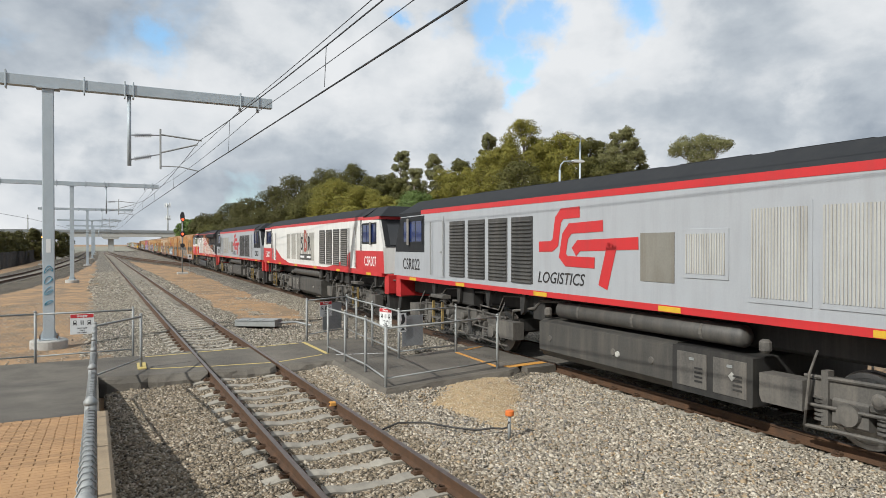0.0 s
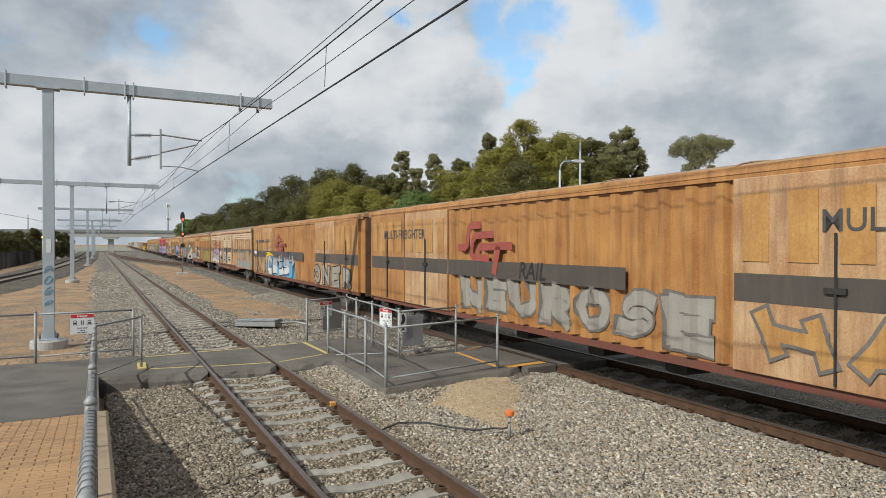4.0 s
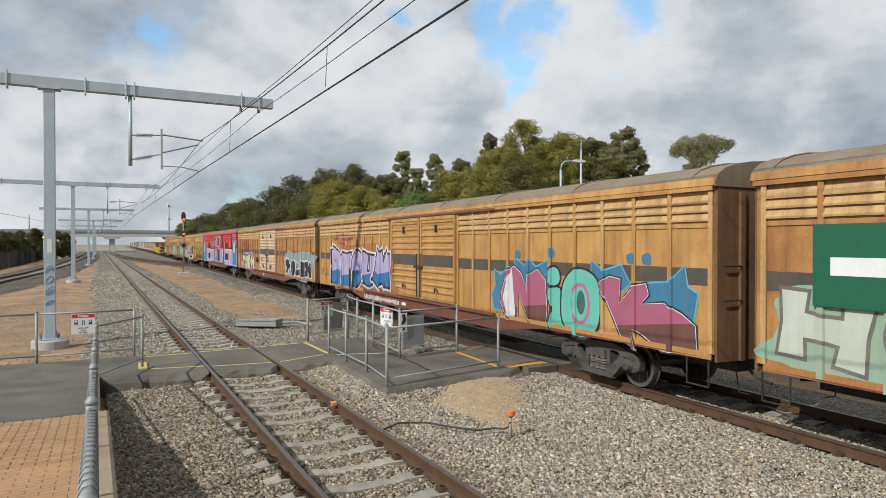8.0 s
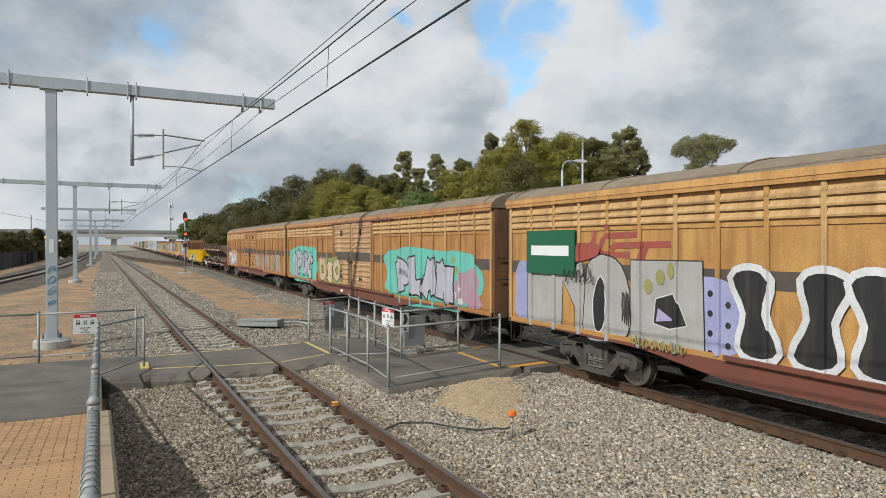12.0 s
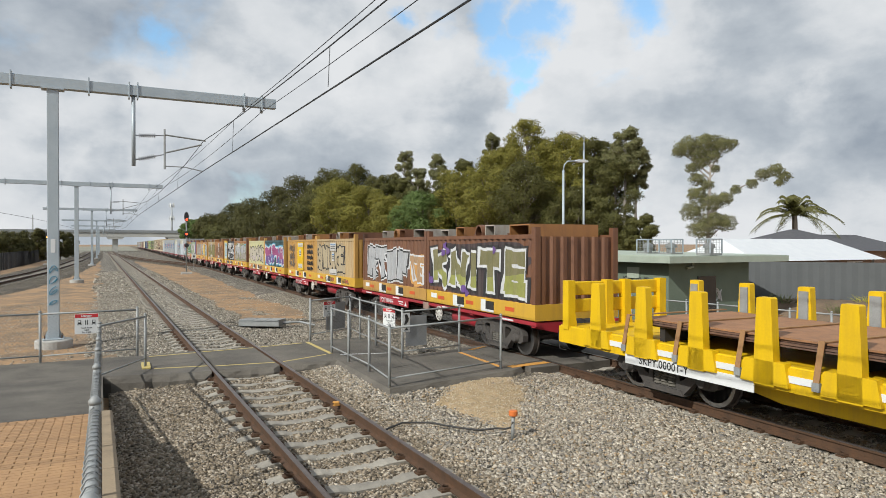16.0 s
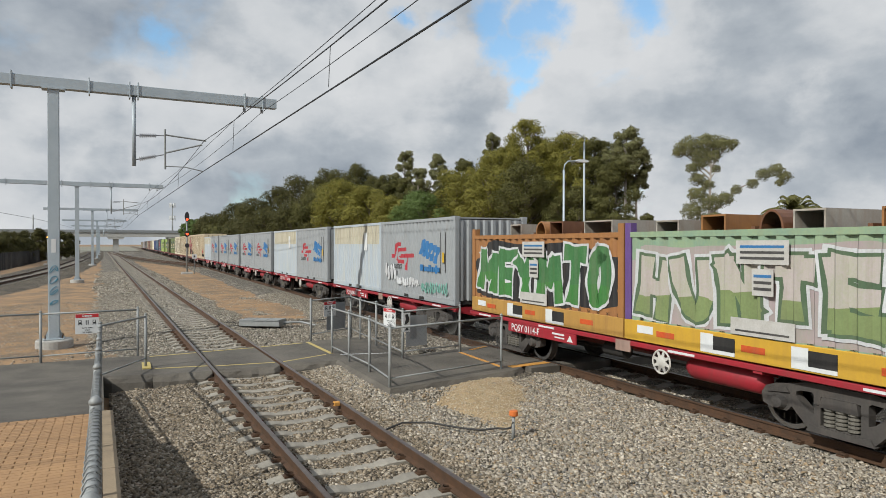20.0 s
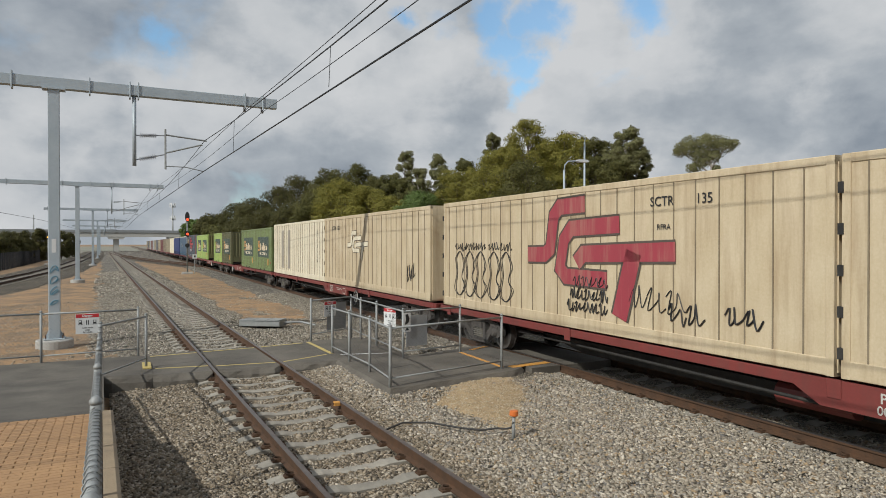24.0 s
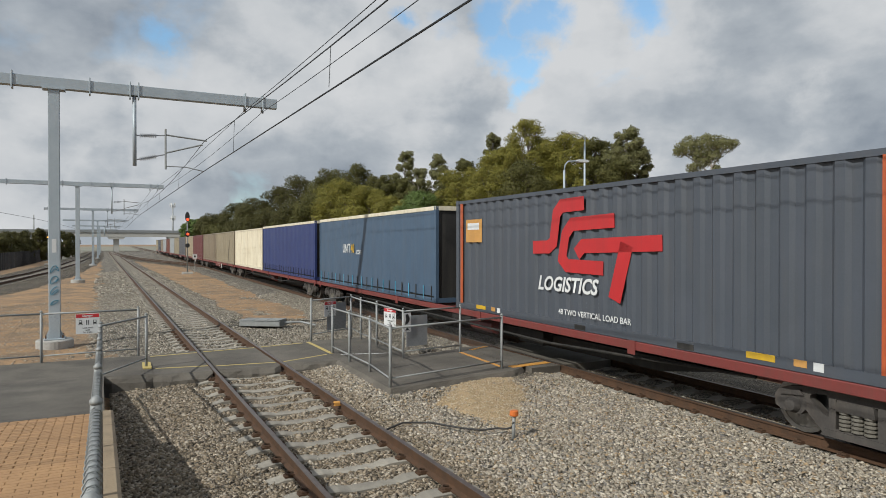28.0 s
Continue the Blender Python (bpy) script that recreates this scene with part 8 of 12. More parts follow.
def hood_loco(q):
    L = 21.7
    a = rolling("locomotive", q, "black, white and red hood diesel locomotive with white handrails", "locomotive", "locomotives at the head of the train")
    sill_red = paint("sill_red_faded", (0.50, 0.05, 0.035), (0.42, 0.045, 0.035), (0.2, 0.05, 0.04), 0.4, 0.6)
    part("frame", Mesh().box(-1.47, 1.47, 0.35, L - 0.25, 1.47, 1.71, 0.02), a, "red frame sill", mats=sill_red)
    part("underframe", Mesh().box(-0.95, 0.95, 0.6, L - 0.6, 1.05, 1.47, 0.05), a, mats=under_black)
    H = 1.12
    part("hood", Mesh().prism([(-H, 1.71), (H, 1.71), (H, 3.84), (0.86, 4.08), (-0.86, 4.08), (-H, 3.84)], "y", 1.0, 18.3), a, "black engine hood", mats=loco_black)
    part("radiator", Mesh().prism([(-H, 3.32), (-1.42, 3.46), (-1.42, 3.66), (-1.0, 4.12), (1.0, 4.12), (1.42, 3.66), (1.42, 3.46), (H, 3.32)], "y", 2.2, 8.1), a, "flared black radiator housing", mats=loco_black)
    for k in range(4):
        y = 3.22 + k * 1.16
        g = part("radiator_grille", Mesh().box(-H - 0.02, -H, y, y + 1.06, 2.82, 3.30), a, mats=black_paint)
        m = Mesh()
        for i in range(9):
            m.box(-H - 0.028, -H - 0.02, y + 0.04 + i * 0.12, y + 0.048 + i * 0.12, 2.84, 3.28)
        for i in range(5):
            m.box(-H - 0.035, -H - 0.02, y + 0.02, y + 1.04, 2.88 + i * 0.09, 2.886 + i * 0.09)
        tagged(part("grille_wires", m, g, mats=bogie_grey), kind="stuff")
    for y in (3.15, 4.02):
        for i in range(5):
            part("louvre", Mesh().prism([(-H - 0.004, 1.95 + i * 0.125), (-H - 0.05, 1.97 + i * 0.125), (-H - 0.05, 2.03 + i * 0.125), (-H - 0.004, 2.06 + i * 0.125)], "y", y, y + 0.63), a, mats=loco_black)
    wedge = [(18.1, 1.712), (18.1, 3.46), (11.5, 3.46), (10.6, 3.2), (9.7, 2.93), (8.8, 2.7), (8.0, 2.54), (6.2, 2.23), (4.42, 2.0), (2.6, 1.712)]
    face(a, "white_wedge", wedge, loco_white, -H, 0.004, "white wedge on the hood side")
    for y in (13.28, 13.0, 12.68, 12.36, 12.26, 11.93, 11.56, 10.96, 10.61, 10.48, 10.19, 9.56, 9.26, 9.13, 8.52, 8.18):
        part("orange_stripe", Mesh().box(-H - 0.012, -H - 0.005, y - 0.03, y + 0.03, 1.74, 3.72), a, mats=loco_orange)
    for y in (7.55, 7.26, 7.16, 6.8, 6.09, 5.72, 5.64, 5.07, 4.78):
        part("orange_stripe", Mesh().box(-H - 0.012, -H - 0.005, y - 0.03, y + 0.03, 1.74, 2.62), a, mats=loco_orange)
    for k in range(11):
        y = 5.4 + k * 0.8
        for z in (1.86, 2.52 if y < 8 else 3.3):
            part("hood_latch", Mesh().box(-H - 0.02, -H - 0.005, y, y + 0.05, z, z + 0.05), a, mats=steel_galv)
    for k in range(13):
        part("door_seam", Mesh().box(-H - 0.008, -H - 0.004, 5.0 + k * 0.72, 5.012 + k * 0.72, 1.74, 2.7 if k < 5 else 3.7), a, mats=louvre_dark)
    part("roof_stripe", Mesh().box(-H - 0.012, H + 0.012, 8.1, 18.2, 3.77, 3.87), a, "dull red roof stripe", mats=spray("roof_red", (0.33, 0.03, 0.03)))
    part("roof_stripe", Mesh().prism([(-1.30, 3.80), (-1.235, 3.87), (-1.225, 3.865), (-1.29, 3.79)], "y", 2.2, 8.1), a, "dull red roof stripe", mats=spray("roof_red", (0.33, 0.03, 0.03)))
    curved_logo(a, 12.4, 2.4, 2.25, 1.05, -H - 0.006, loco_red)
    part("emblem_bar", Mesh().box(-H - 0.013, -H - 0.006, 12.3, 13.1, 2.62, 2.74), a, mats=loco_black)
    for y in (9.0, 11.2, 13.4, 15.6):
        part("roof_fan", Mesh().lathe([(3.98, 0.62), (4.22, 0.62), (4.26, 0.56), (4.26, 0.1)], "z", (0, y, 0), 18), a, mats=loco_black)
    # cab at the rear end, its front corners cut back
    plan = [(-1.46, 18.9), (-1.24, 18.1), (1.24, 18.1), (1.46, 18.9), (1.46, 21.42), (-1.46, 21.42)]
    part("cab", Mesh().prism(plan, "z", 2.45, 3.5), a, "white upper cab", mats=loco_white)
    part("cab_lower", Mesh().prism([(x * 1.004, y) for x, y in plan], "z", 1.45, 2.45), a, "red lower cab", mats=loco_red)
    part("cab_roof", Mesh().quadsolid([(-1.47, 18.0, 3.5), (1.47, 18.0, 3.5), (1.47, 21.46, 3.5), (-1.47, 21.46, 3.5), (-1.05, 18.1, 4.04), (1.05, 18.1, 4.04), (1.05, 21.2, 4.04), (-1.05, 21.2, 4.04)]), a, "black sloping cab roof", mats=loco_black)
    part("cab_roof_stripe", Mesh().quadsolid([(-1.215, 18.04, 3.84), (-1.20, 18.04, 3.84), (-1.20, 21.34, 3.84), (-1.215, 21.34, 3.84), (-1.135, 18.06, 3.95), (-1.12, 18.06, 3.95), (-1.12, 21.3, 3.95), (-1.135, 21.3, 3.95)]), a, "red stripe", mats=loco_red)
    w = part("cab_window", Mesh().box(-1.475, -1.455, 19.3, 21.08, 2.74, 3.40), a, mats=dark_glass)
    for y0, y1, z0, z1 in ((19.24, 21.14, 2.68, 2.74), (19.24, 21.14, 3.40, 3.46), (19.24, 19.3, 2.74, 3.4), (21.08, 21.14, 2.74, 3.4), (19.88, 19.92, 2.74, 3.4), (20.48, 20.52, 2.74, 3.4)):
        part("window_frame", Mesh().box(-1.482, -1.46, y0, y1, z0, z1), w, mats=loco_black)
    part("corner_window", Mesh().quadsolid([(-1.452, 18.82, 2.72), (-1.462, 18.82, 2.72), (-1.272, 18.16, 2.72), (-1.262, 18.16, 2.72), (-1.452, 18.82, 3.38), (-1.462, 18.82, 3.38), (-1.272, 18.16, 3.38), (-1.262, 18.16, 3.38)][::1]), a, mats=mat("pale_cab_glass", (0.16, 0.17, 0.11), (0.12, 0.13, 0.10), 0.1, 0, 2, 30, 0.0))
    word(a, "SCT010", 20.15, 2.12, 0.50, white_paint, -1.475, 0.006, width=0.8)
    face(a, "red_sweep", [(18.1, 1.714), (15.8, 1.714), (16.1, 1.95), (16.5, 2.2), (17.0, 2.38), (17.5, 2.45), (18.1, 2.45)], loco_red, -H - 0.004, 0.003)
    d = part("door", Mesh().box(-H - 0.02, -H - 0.004, 16.75, 17.4, 1.75, 3.42, 0.004), a, mats=loco_white)
    part("door_window", Mesh().box(-H - 0.026, -H - 0.02, 16.9, 17.25, 2.72, 3.3), d, mats=dark_glass)
    part("round_badge", Mesh().lathe([(-H - 0.012, 0.13), (-H - 0.005, 0.13)], "x", (0, 17.75, 2.98), 18), a, "pale round badge", mats=grille_pale)
    part("panel_door", Mesh().box(-H - 0.02, -H - 0.004, 16.2, 16.7, 2.5, 3.4, 0.004), a, mats=loco_white)
    d = part("cabinet_door", Mesh().box(-H - 0.03, -H - 0.004, 15.22, 16.1, 1.8, 3.28, 0.006), a, mats=loco_white)
    part("door_grille", Mesh().box(-H - 0.04, -H - 0.03, 15.32, 16.0, 1.92, 2.22), d, mats=louvre_dark)
    part("door_rim", Mesh().box(-H - 0.036, -H - 0.03, 15.22, 16.1, 3.24, 3.3).box(-H - 0.036, -H - 0.03, 16.04, 16.1, 1.8, 3.24), d, mats=louvre_dark)
    part("louvre_panel", Mesh().box(-H - 0.02, -H - 0.004, 14.7, 15.16, 1.76, 3.66), a, "dusty dark louvre panel", mats=louvre_dark)
    part("air_duct", Mesh().prism([(-H, 1.72), (-1.44, 1.72), (-1.44, 2.75), (-1.38, 2.98), (-1.24, 3.12), (-H, 3.16)], "y", 13.92, 14.62), a, "white bulged air duct", mats=loco_white)
    part("front_face", Mesh().box(-1.1, 1.1, 0.96, 1.0, 1.74, 3.7), a, mats=loco_black)
    nb = part("number_box", Mesh().box(-1.0, -0.45, 0.86, 0.96, 3.3, 3.7, 0.02), a, "grey headlight panel", mats=silver_bar)
    part("number_plate", Mesh().box(-0.98, -0.6, 0.85, 0.86, 3.36, 3.5), nb, mats=black_paint)
    part("headlight", Mesh().lathe([(0.82, 0.08), (0.86, 0.1)], "y", (-0.7, 0, 3.6), 12), nb, mats=white_paint)
    part("bumper", Mesh().box(-1.4, 1.4, 0.1, 0.4, 0.75, 1.68, 0.03), a, "red end beam", mats=sill_red)
    part("bumper", Mesh().box(-1.4, 1.4, L - 0.45, L - 0.2, 0.4, 1.45, 0.03), a, mats=under_black)
    # handrail along the walkway
    for y in (1.0, 2.0, 3.74, 5.49, 7.19, 8.95, 10.8, 12.64, 14.39, 16.1):
        p = part("handrail_post", Mesh().box(-1.465, -1.435, y - 0.016, y + 0.016, 1.71, 2.66), a, mats=silver_bar)
        part("post_foot", Mesh().box(-1.478, -1.43, y - 0.04, y + 0.04, 1.63, 1.74), p, mats=silver_bar)
    part("handrail", Mesh().tube([(-1.45, 0.6, 2.4), (-1.45, 1.0, 2.66), (-1.45, 17.3, 2.66), (-1.3, 17.7, 2.66)], 0.017, 6), a, mats=steel_galv)
    for z in (2.36, 2.04):
        part("handrail", Mesh().tube([(-1.45, 1.0, z), (-1.45, 15.9, z)], 0.010, 6), a, mats=steel_galv)
    for e0, e1 in ((0.25, 0.8), (16.5, 17.1)):
        for i in range(3):
            part("step_tread", Mesh().box(-1.5, -1.25, e0, e1, 0.42 + i * 0.28, 0.45 + i * 0.28), a, "worn yellow step", mats=worn_yellow)
        for ee in (e0 - 0.04, e1):
            part("step_side", Mesh().box(-1.44, -1.38, ee, ee + 0.04, 0.36, 1.47), a, mats=bogie_grey)
    for y in (16.35, 17.2):
        part("grab_rail", Mesh().tube([(-1.47, y, 2.6), (-1.5, y, 1.75), (-1.5, y + 0.1, 1.68)], 0.018, 6), a, "yellow grab rail", mats=step_yellow)
    part("step_loop", Mesh().tube([(-1.47, 16.4, 1.5), (-1.5, 16.4, 1.3), (-1.5, 17.2, 1.3), (-1.47, 17.2, 1.5)], 0.025, 6), a, "yellow step loop", mats=step_yellow)
    part("fuel_tank", Mesh().prism([(-1.38, 0.42), (-1.2, 0.26), (1.2, 0.26), (1.38, 0.42), (1.38, 0.84), (1.28, 0.9), (-1.28, 0.9), (-1.38, 0.84)], "y", 8.6, 14.5), a, "dark grey fuel tank", mats=paint("tank_grey", (0.035, 0.035, 0.036), (0.05, 0.05, 0.05), (0.09, 0.085, 0.08), 0.4, 0.6))
    part("air_reservoir", Mesh().tube([(-1.22, 9.2, 1.22), (-1.22, 9.3, 1.22), (-1.22, 13.4, 1.22), (-1.22, 13.5, 1.22)], [0.1, 0.19, 0.19, 0.1], 16), a, mats=under_black, smooth=True)
    part("red_cock", Mesh().lathe([(-1.4, 0.04), (-1.3, 0.05)], "x", (0, 9.0, 1.05), 10), a, mats=loco_red)
    for k, (y, y2, z, r) in enumerate(((0.9, 7.9, 1.36, 0.03), (1.2, 8.3, 1.24, 0.022), (2.0, 6.6, 1.12, 0.04), (6.8, 8.5, 1.02, 0.05), (14.6, 20.9, 1.33, 0.03), (15.0, 20.2, 1.2, 0.022), (16.2, 19.0, 1.1, 0.04), (0.8, 3.0, 1.02, 0.03))):
        part("pipe_run", Mesh().tube([(-1.2, y, z + 0.08), (-1.28, y + 0.2, z), (-1.3, (y + y2) / 2, z - 0.03), (-1.28, y2 - 0.2, z), (-1.2, y2, z - 0.12)], r, 7), a, mats=bogie_grey if k % 2 else under_black)
    for k, (y, w, z) in enumerate(((2.3, 0.5, 1.1), (3.9, 0.3, 1.16), (5.6, 0.7, 1.08), (7.3, 0.4, 0.98), (7.9, 0.6, 0.72), (15.3, 0.6, 1.05), (17.9, 0.35, 1.15), (19.5, 0.6, 1.1))):
        part("valve_box", Mesh().box(-1.34 + 0.06 * (k % 3), -1.0, y, y + w, z, 1.47, 0.02), a, mats=under_black if k % 3 else bogie_grey)
    for y in (3.2, 9.6, 14.9, 20.4):
        part("yellow_marker", Mesh().box(-1.482, -1.468, y, y + 0.5, 1.52, 1.63), a, mats=step_yellow)
    part("sill_notice", Mesh().box(-1.476, -1.47, 7.7, 8.5, 1.54, 1.64), a, "white notice", mats=white_paint)
    loco_bogie(a, 4.2)
    loco_bogie(a, L - 4.5)
    couplers(a, L)


hood_loco(65.9)


# --- box vans ---
# rusty brown, made darker to carry the dim grazing light on the ends
van_end_shaded = paint("van_end_shaded_brown", (0.24, 0.12, 0.05), (0.13, 0.07, 0.038), (0.06, 0.038, 0.025), 0.8, 0.7)


def van_base(a, L, body_m, roof_m, eave, apex, zb, W=1.30):
    part("body", Mesh().prism([(-W, zb + 0.12), (W, zb + 0.12), (W, eave), (-W, eave)], "y", -0.13, L - 0.02), a, mats=body_m)
    arc = [(-W - 0.06, eave - 0.03)] + [((W + 0.06) * math.sin(t), eave + (apex - eave) * (math.cos(t) ** 0.8)) for t in [radians(-88 + 16 * k) for k in range(12)]] + [(W + 0.06, eave - 0.03)]
    part("roof", Mesh().prism(arc, "y", -0.2, L + 0.05), a, "weathered brown curved roof", mats=roof_m)
    for k in range(8):
        y = 0.3 + k * (L - 0.6) / 7
        ribs = [(1.004 * px, y, pz + 0.012) for px, pz in arc[1:-1]]
        part("roof_seam", Mesh().tube(ribs, 0.014, 4), a, mats=roof_m)
    part("eave_strip", Mesh().prism([(-W - 0.068, eave - 0.02), (-W - 0.082, eave - 0.01), (-W - 0.055, eave + 0.11), (-W - 0.02, eave + 0.11)], "y", -0.19, L + 0.04), a, "tan painted strip along the roof edge", mats=body_m)
    part("gutter", Mesh().box(-W - 0.075, -W - 0.045, -0.15, L, eave - 0.09, eave - 0.02), a, mats=body_m)
    part("underframe", Mesh().box(-0.25, 0.25, 0.3, L - 0.3, 0.55, zb + 0.12), a, mats=under_black)
    for y in (8.0, 10.2, 13.0):
        part("brake_gear", Mesh().box(-0.9, 0.6, y, y + 0.5, 0.45, 0.8, 0.05), a, mats=under_black)
    part("brake_pipe", Mesh().tube([(-1.0, 2, 0.72), (-1.0, L - 2, 0.7)], 0.025, 6), a, mats=under_black)
    for e in (-0.13, L - 0.02):
        s = -1 if e < 1 else 1
        part("end_wall", Mesh().box(-W + 0.02, W - 0.02, *sorted((e, e + s * 0.05)), zb, eave), a, "rusty brown end wall, its paint darkened as if in grazing light", mats=van_end_shaded)
        for x in (-0.75, 0.0, 0.75):
            part("end_post", Mesh().box(x - 0.05, x + 0.05, *sorted((e + s * 0.05, e + s * 0.10)), zb, eave - 0.1), a, mats=van_end_shaded)
        for k in (1, 2):
            part("ladder_rung", Mesh().tube([(-W + 0.08, e + s * 0.11, 1.3 + k * 0.55), (-W + 0.5, e + s * 0.11, 1.3 + k * 0.55)], 0.014, 5), a, mats=under_black)
        part("step_iron", Mesh().tube([(-W, e - s * 0.1, zb), (-W, e - s * 0.1, 0.45), (-W, e - s * 0.55, 0.45), (-W, e - s * 0.55, zb)], 0.018, 5), a, mats=under_black)
    couplers(a, L)


BAY = {}


def bay_mesh(kind, ma, stripe):
    """One bay of the louvred side, 0.88 m wide: recessed panel, three slats above, a dark stripe."""
    key = (kind, ma.name, stripe)
    if key not in BAY:
        m = Mesh()
        x = -1.30
        m.box(x - 0.02, x, 0.02, 0.86, 3.02, 3.09).box(x - 0.03, x, 0.0, 0.88, 0.90, 1.02)
        if stripe:
            m.mat(1).box(x - 0.004, x, 0.03, 0.85, 2.08, 2.36).mat(0)
        BAY[key] = m.mesh("bay_panel", [ma, stripe_dark])
    return BAY[key]


SLATS = {}


def slat_mesh(ma):
    if ma.name not in SLATS:
        SLATS[ma.name] = Mesh().prism([(-1.302, 0.13), (-1.345, 0.03), (-1.34, 0.0), (-1.302, 0.02)], "y", 0.04, 0.84).mesh("slat", ma)
    return SLATS[ma.name]


POSTS = {}


def post_mesh(ma):
    if ma.name not in POSTS:
        POSTS[ma.name] = Mesh().box(-1.345, -1.30, -0.045, 0.045, 1.0, 3.62, 0.012).mesh("side_post", ma)
    return POSTS[ma.name]


DOORS = {}


def door_mesh(ma, stripe):
    if (ma.name, stripe) not in DOORS:
        m = Mesh()
        x = -1.345
        w = 2.4
        m.box(x, -1.30, 0.02, w, 1.05, 3.58)
        if stripe:
            m.mat(1).box(x - 0.006, x, 0.12, w - 0.1, 2.08, 2.42).mat(0)
        DOORS[ma.name, stripe] = m.mesh("door", [ma, stripe_dark])
    return DOORS[ma.name, stripe]


DOOR_BITS = {}


def door_bits(door, ma):
    """The frame and the pressed ribs of a louvred door."""
    x, w = -1.345, 2.4
    if ma.name not in DOOR_BITS:
        rim = Mesh().box(x - 0.03, x, 0.02, 0.12, 1.05, 3.58).box(x - 0.03, x, w - 0.1, w, 1.05, 3.58).box(x - 0.03, x, 0.12, w - 0.1, 3.48, 3.58).box(x - 0.03, x, 0.12, w - 0.1, 1.05, 1.15)
        rib = Mesh().prism([(x, 0.17), (x - 0.03, 0.14), (x - 0.03, 0.10), (x, 0.06)], "y", 0.14, w - 0.12)
        DOOR_BITS[ma.name] = rim.mesh("door_frame", ma), rib.mesh("rib", ma)
    rim, rib = DOOR_BITS[ma.name]
    part("door_frame", rim, door)
    for z in (2.5, 2.7, 2.9, 3.1, 3.3, 1.2, 1.4, 1.6, 1.8):
        part("rib", rib, door, at=pose(0, 0, z))


DOOR_LOCK = Mesh().tube([(-1.39, 0, 1.1), (-1.39, 0, 2.45)], 0.022, 6).box(-1.43, -1.37, -0.14, 0.16, 2.0, 2.08).mesh("door_lock", under_black)
DOOR_HANDLE = Mesh().tube([(-1.375, -0.14, 1.32), (-1.42, 0, 1.44), (-1.375, 0.14, 1.32)], 0.022, 6).mesh("door_handle", under_black)


def louvre_van(q, ma, door_m, label, L=22.9, stripe=True, end_m=None):
    a = rolling("louvred_van", q, label, "railway van", "louvred box vans")
    van_base(a, L, ma, roof_brown, 3.70, 4.13, 0.87)
    ys = [-0.1 + 0.88 * k for k in range(10)] + [13.95 + 0.88 * k for k in range(10)]
    for k, y in enumerate(ys):
        m = ma if not end_m or 1 <= k <= 17 else end_m
        bp = part("bay_panel", bay_mesh("bay", m, stripe), a, at=pose(0, y, 0))
        for i in range(3):
            part("slat", slat_mesh(S_RED if m.name.startswith("painted_van") else m if m not in (tan_a, tan_b, tan_c) else tan_cream if m is tan_b else tan_bleached), bp, at=pose(0, 0, 3.12 + i * 0.145))
    for k, y in enumerate([-0.08 + 0.878 * k for k in range(11)] + [13.95 + 0.88 * k for k in range(11)]):
        part("side_post", post_mesh(ma if k % 3 or ma not in (tan_a, tan_b, tan_c) else tan_cream if ma is tan_b else tan_bleached), a, at=pose(0, y, 0))
    for y in (8.78, 11.25):
        d = part("door", door_mesh(door_m, stripe), a, at=pose(0, y, 0))
        door_bits(d, door_m)
        part("door_lock", DOOR_LOCK, d, at=pose(0, 0.16 if y > 10 else 2.36, 0))
        part("door_handle", DOOR_HANDLE, d, at=pose(0, 1.2, 0))
        part("door_bolt", Mesh().box(-1.42, -1.37, 1.18, 1.24, 3.1, 3.32).mesh("door_bolt", under_black), d)
    part("door_rail", Mesh().box(-1.42, -1.36, 6.6, 16.4, 0.96, 1.03).box(-1.40, -1.36, 6.6, 14.0, 3.60, 3.66), a, "door track rail", mats=sill_brown)
    part("side_sill", Mesh().prism([(-0.12, 0.93), (L - 0.04, 0.93), (L - 4.6, 0.86), (L - 6.5, 0.62), (6.5, 0.62), (4.6, 0.86)], "x", -1.335, -1.29), a, "red-brown side sill", mats=sill_brown)
    part("tare_plate", Mesh().box(-1.342, -1.336, 12.4, 12.75, 0.72, 0.82), a, mats=white_paint)
    bogie(a, 3.0)
    bogie(a, L - 3.0)
    return a


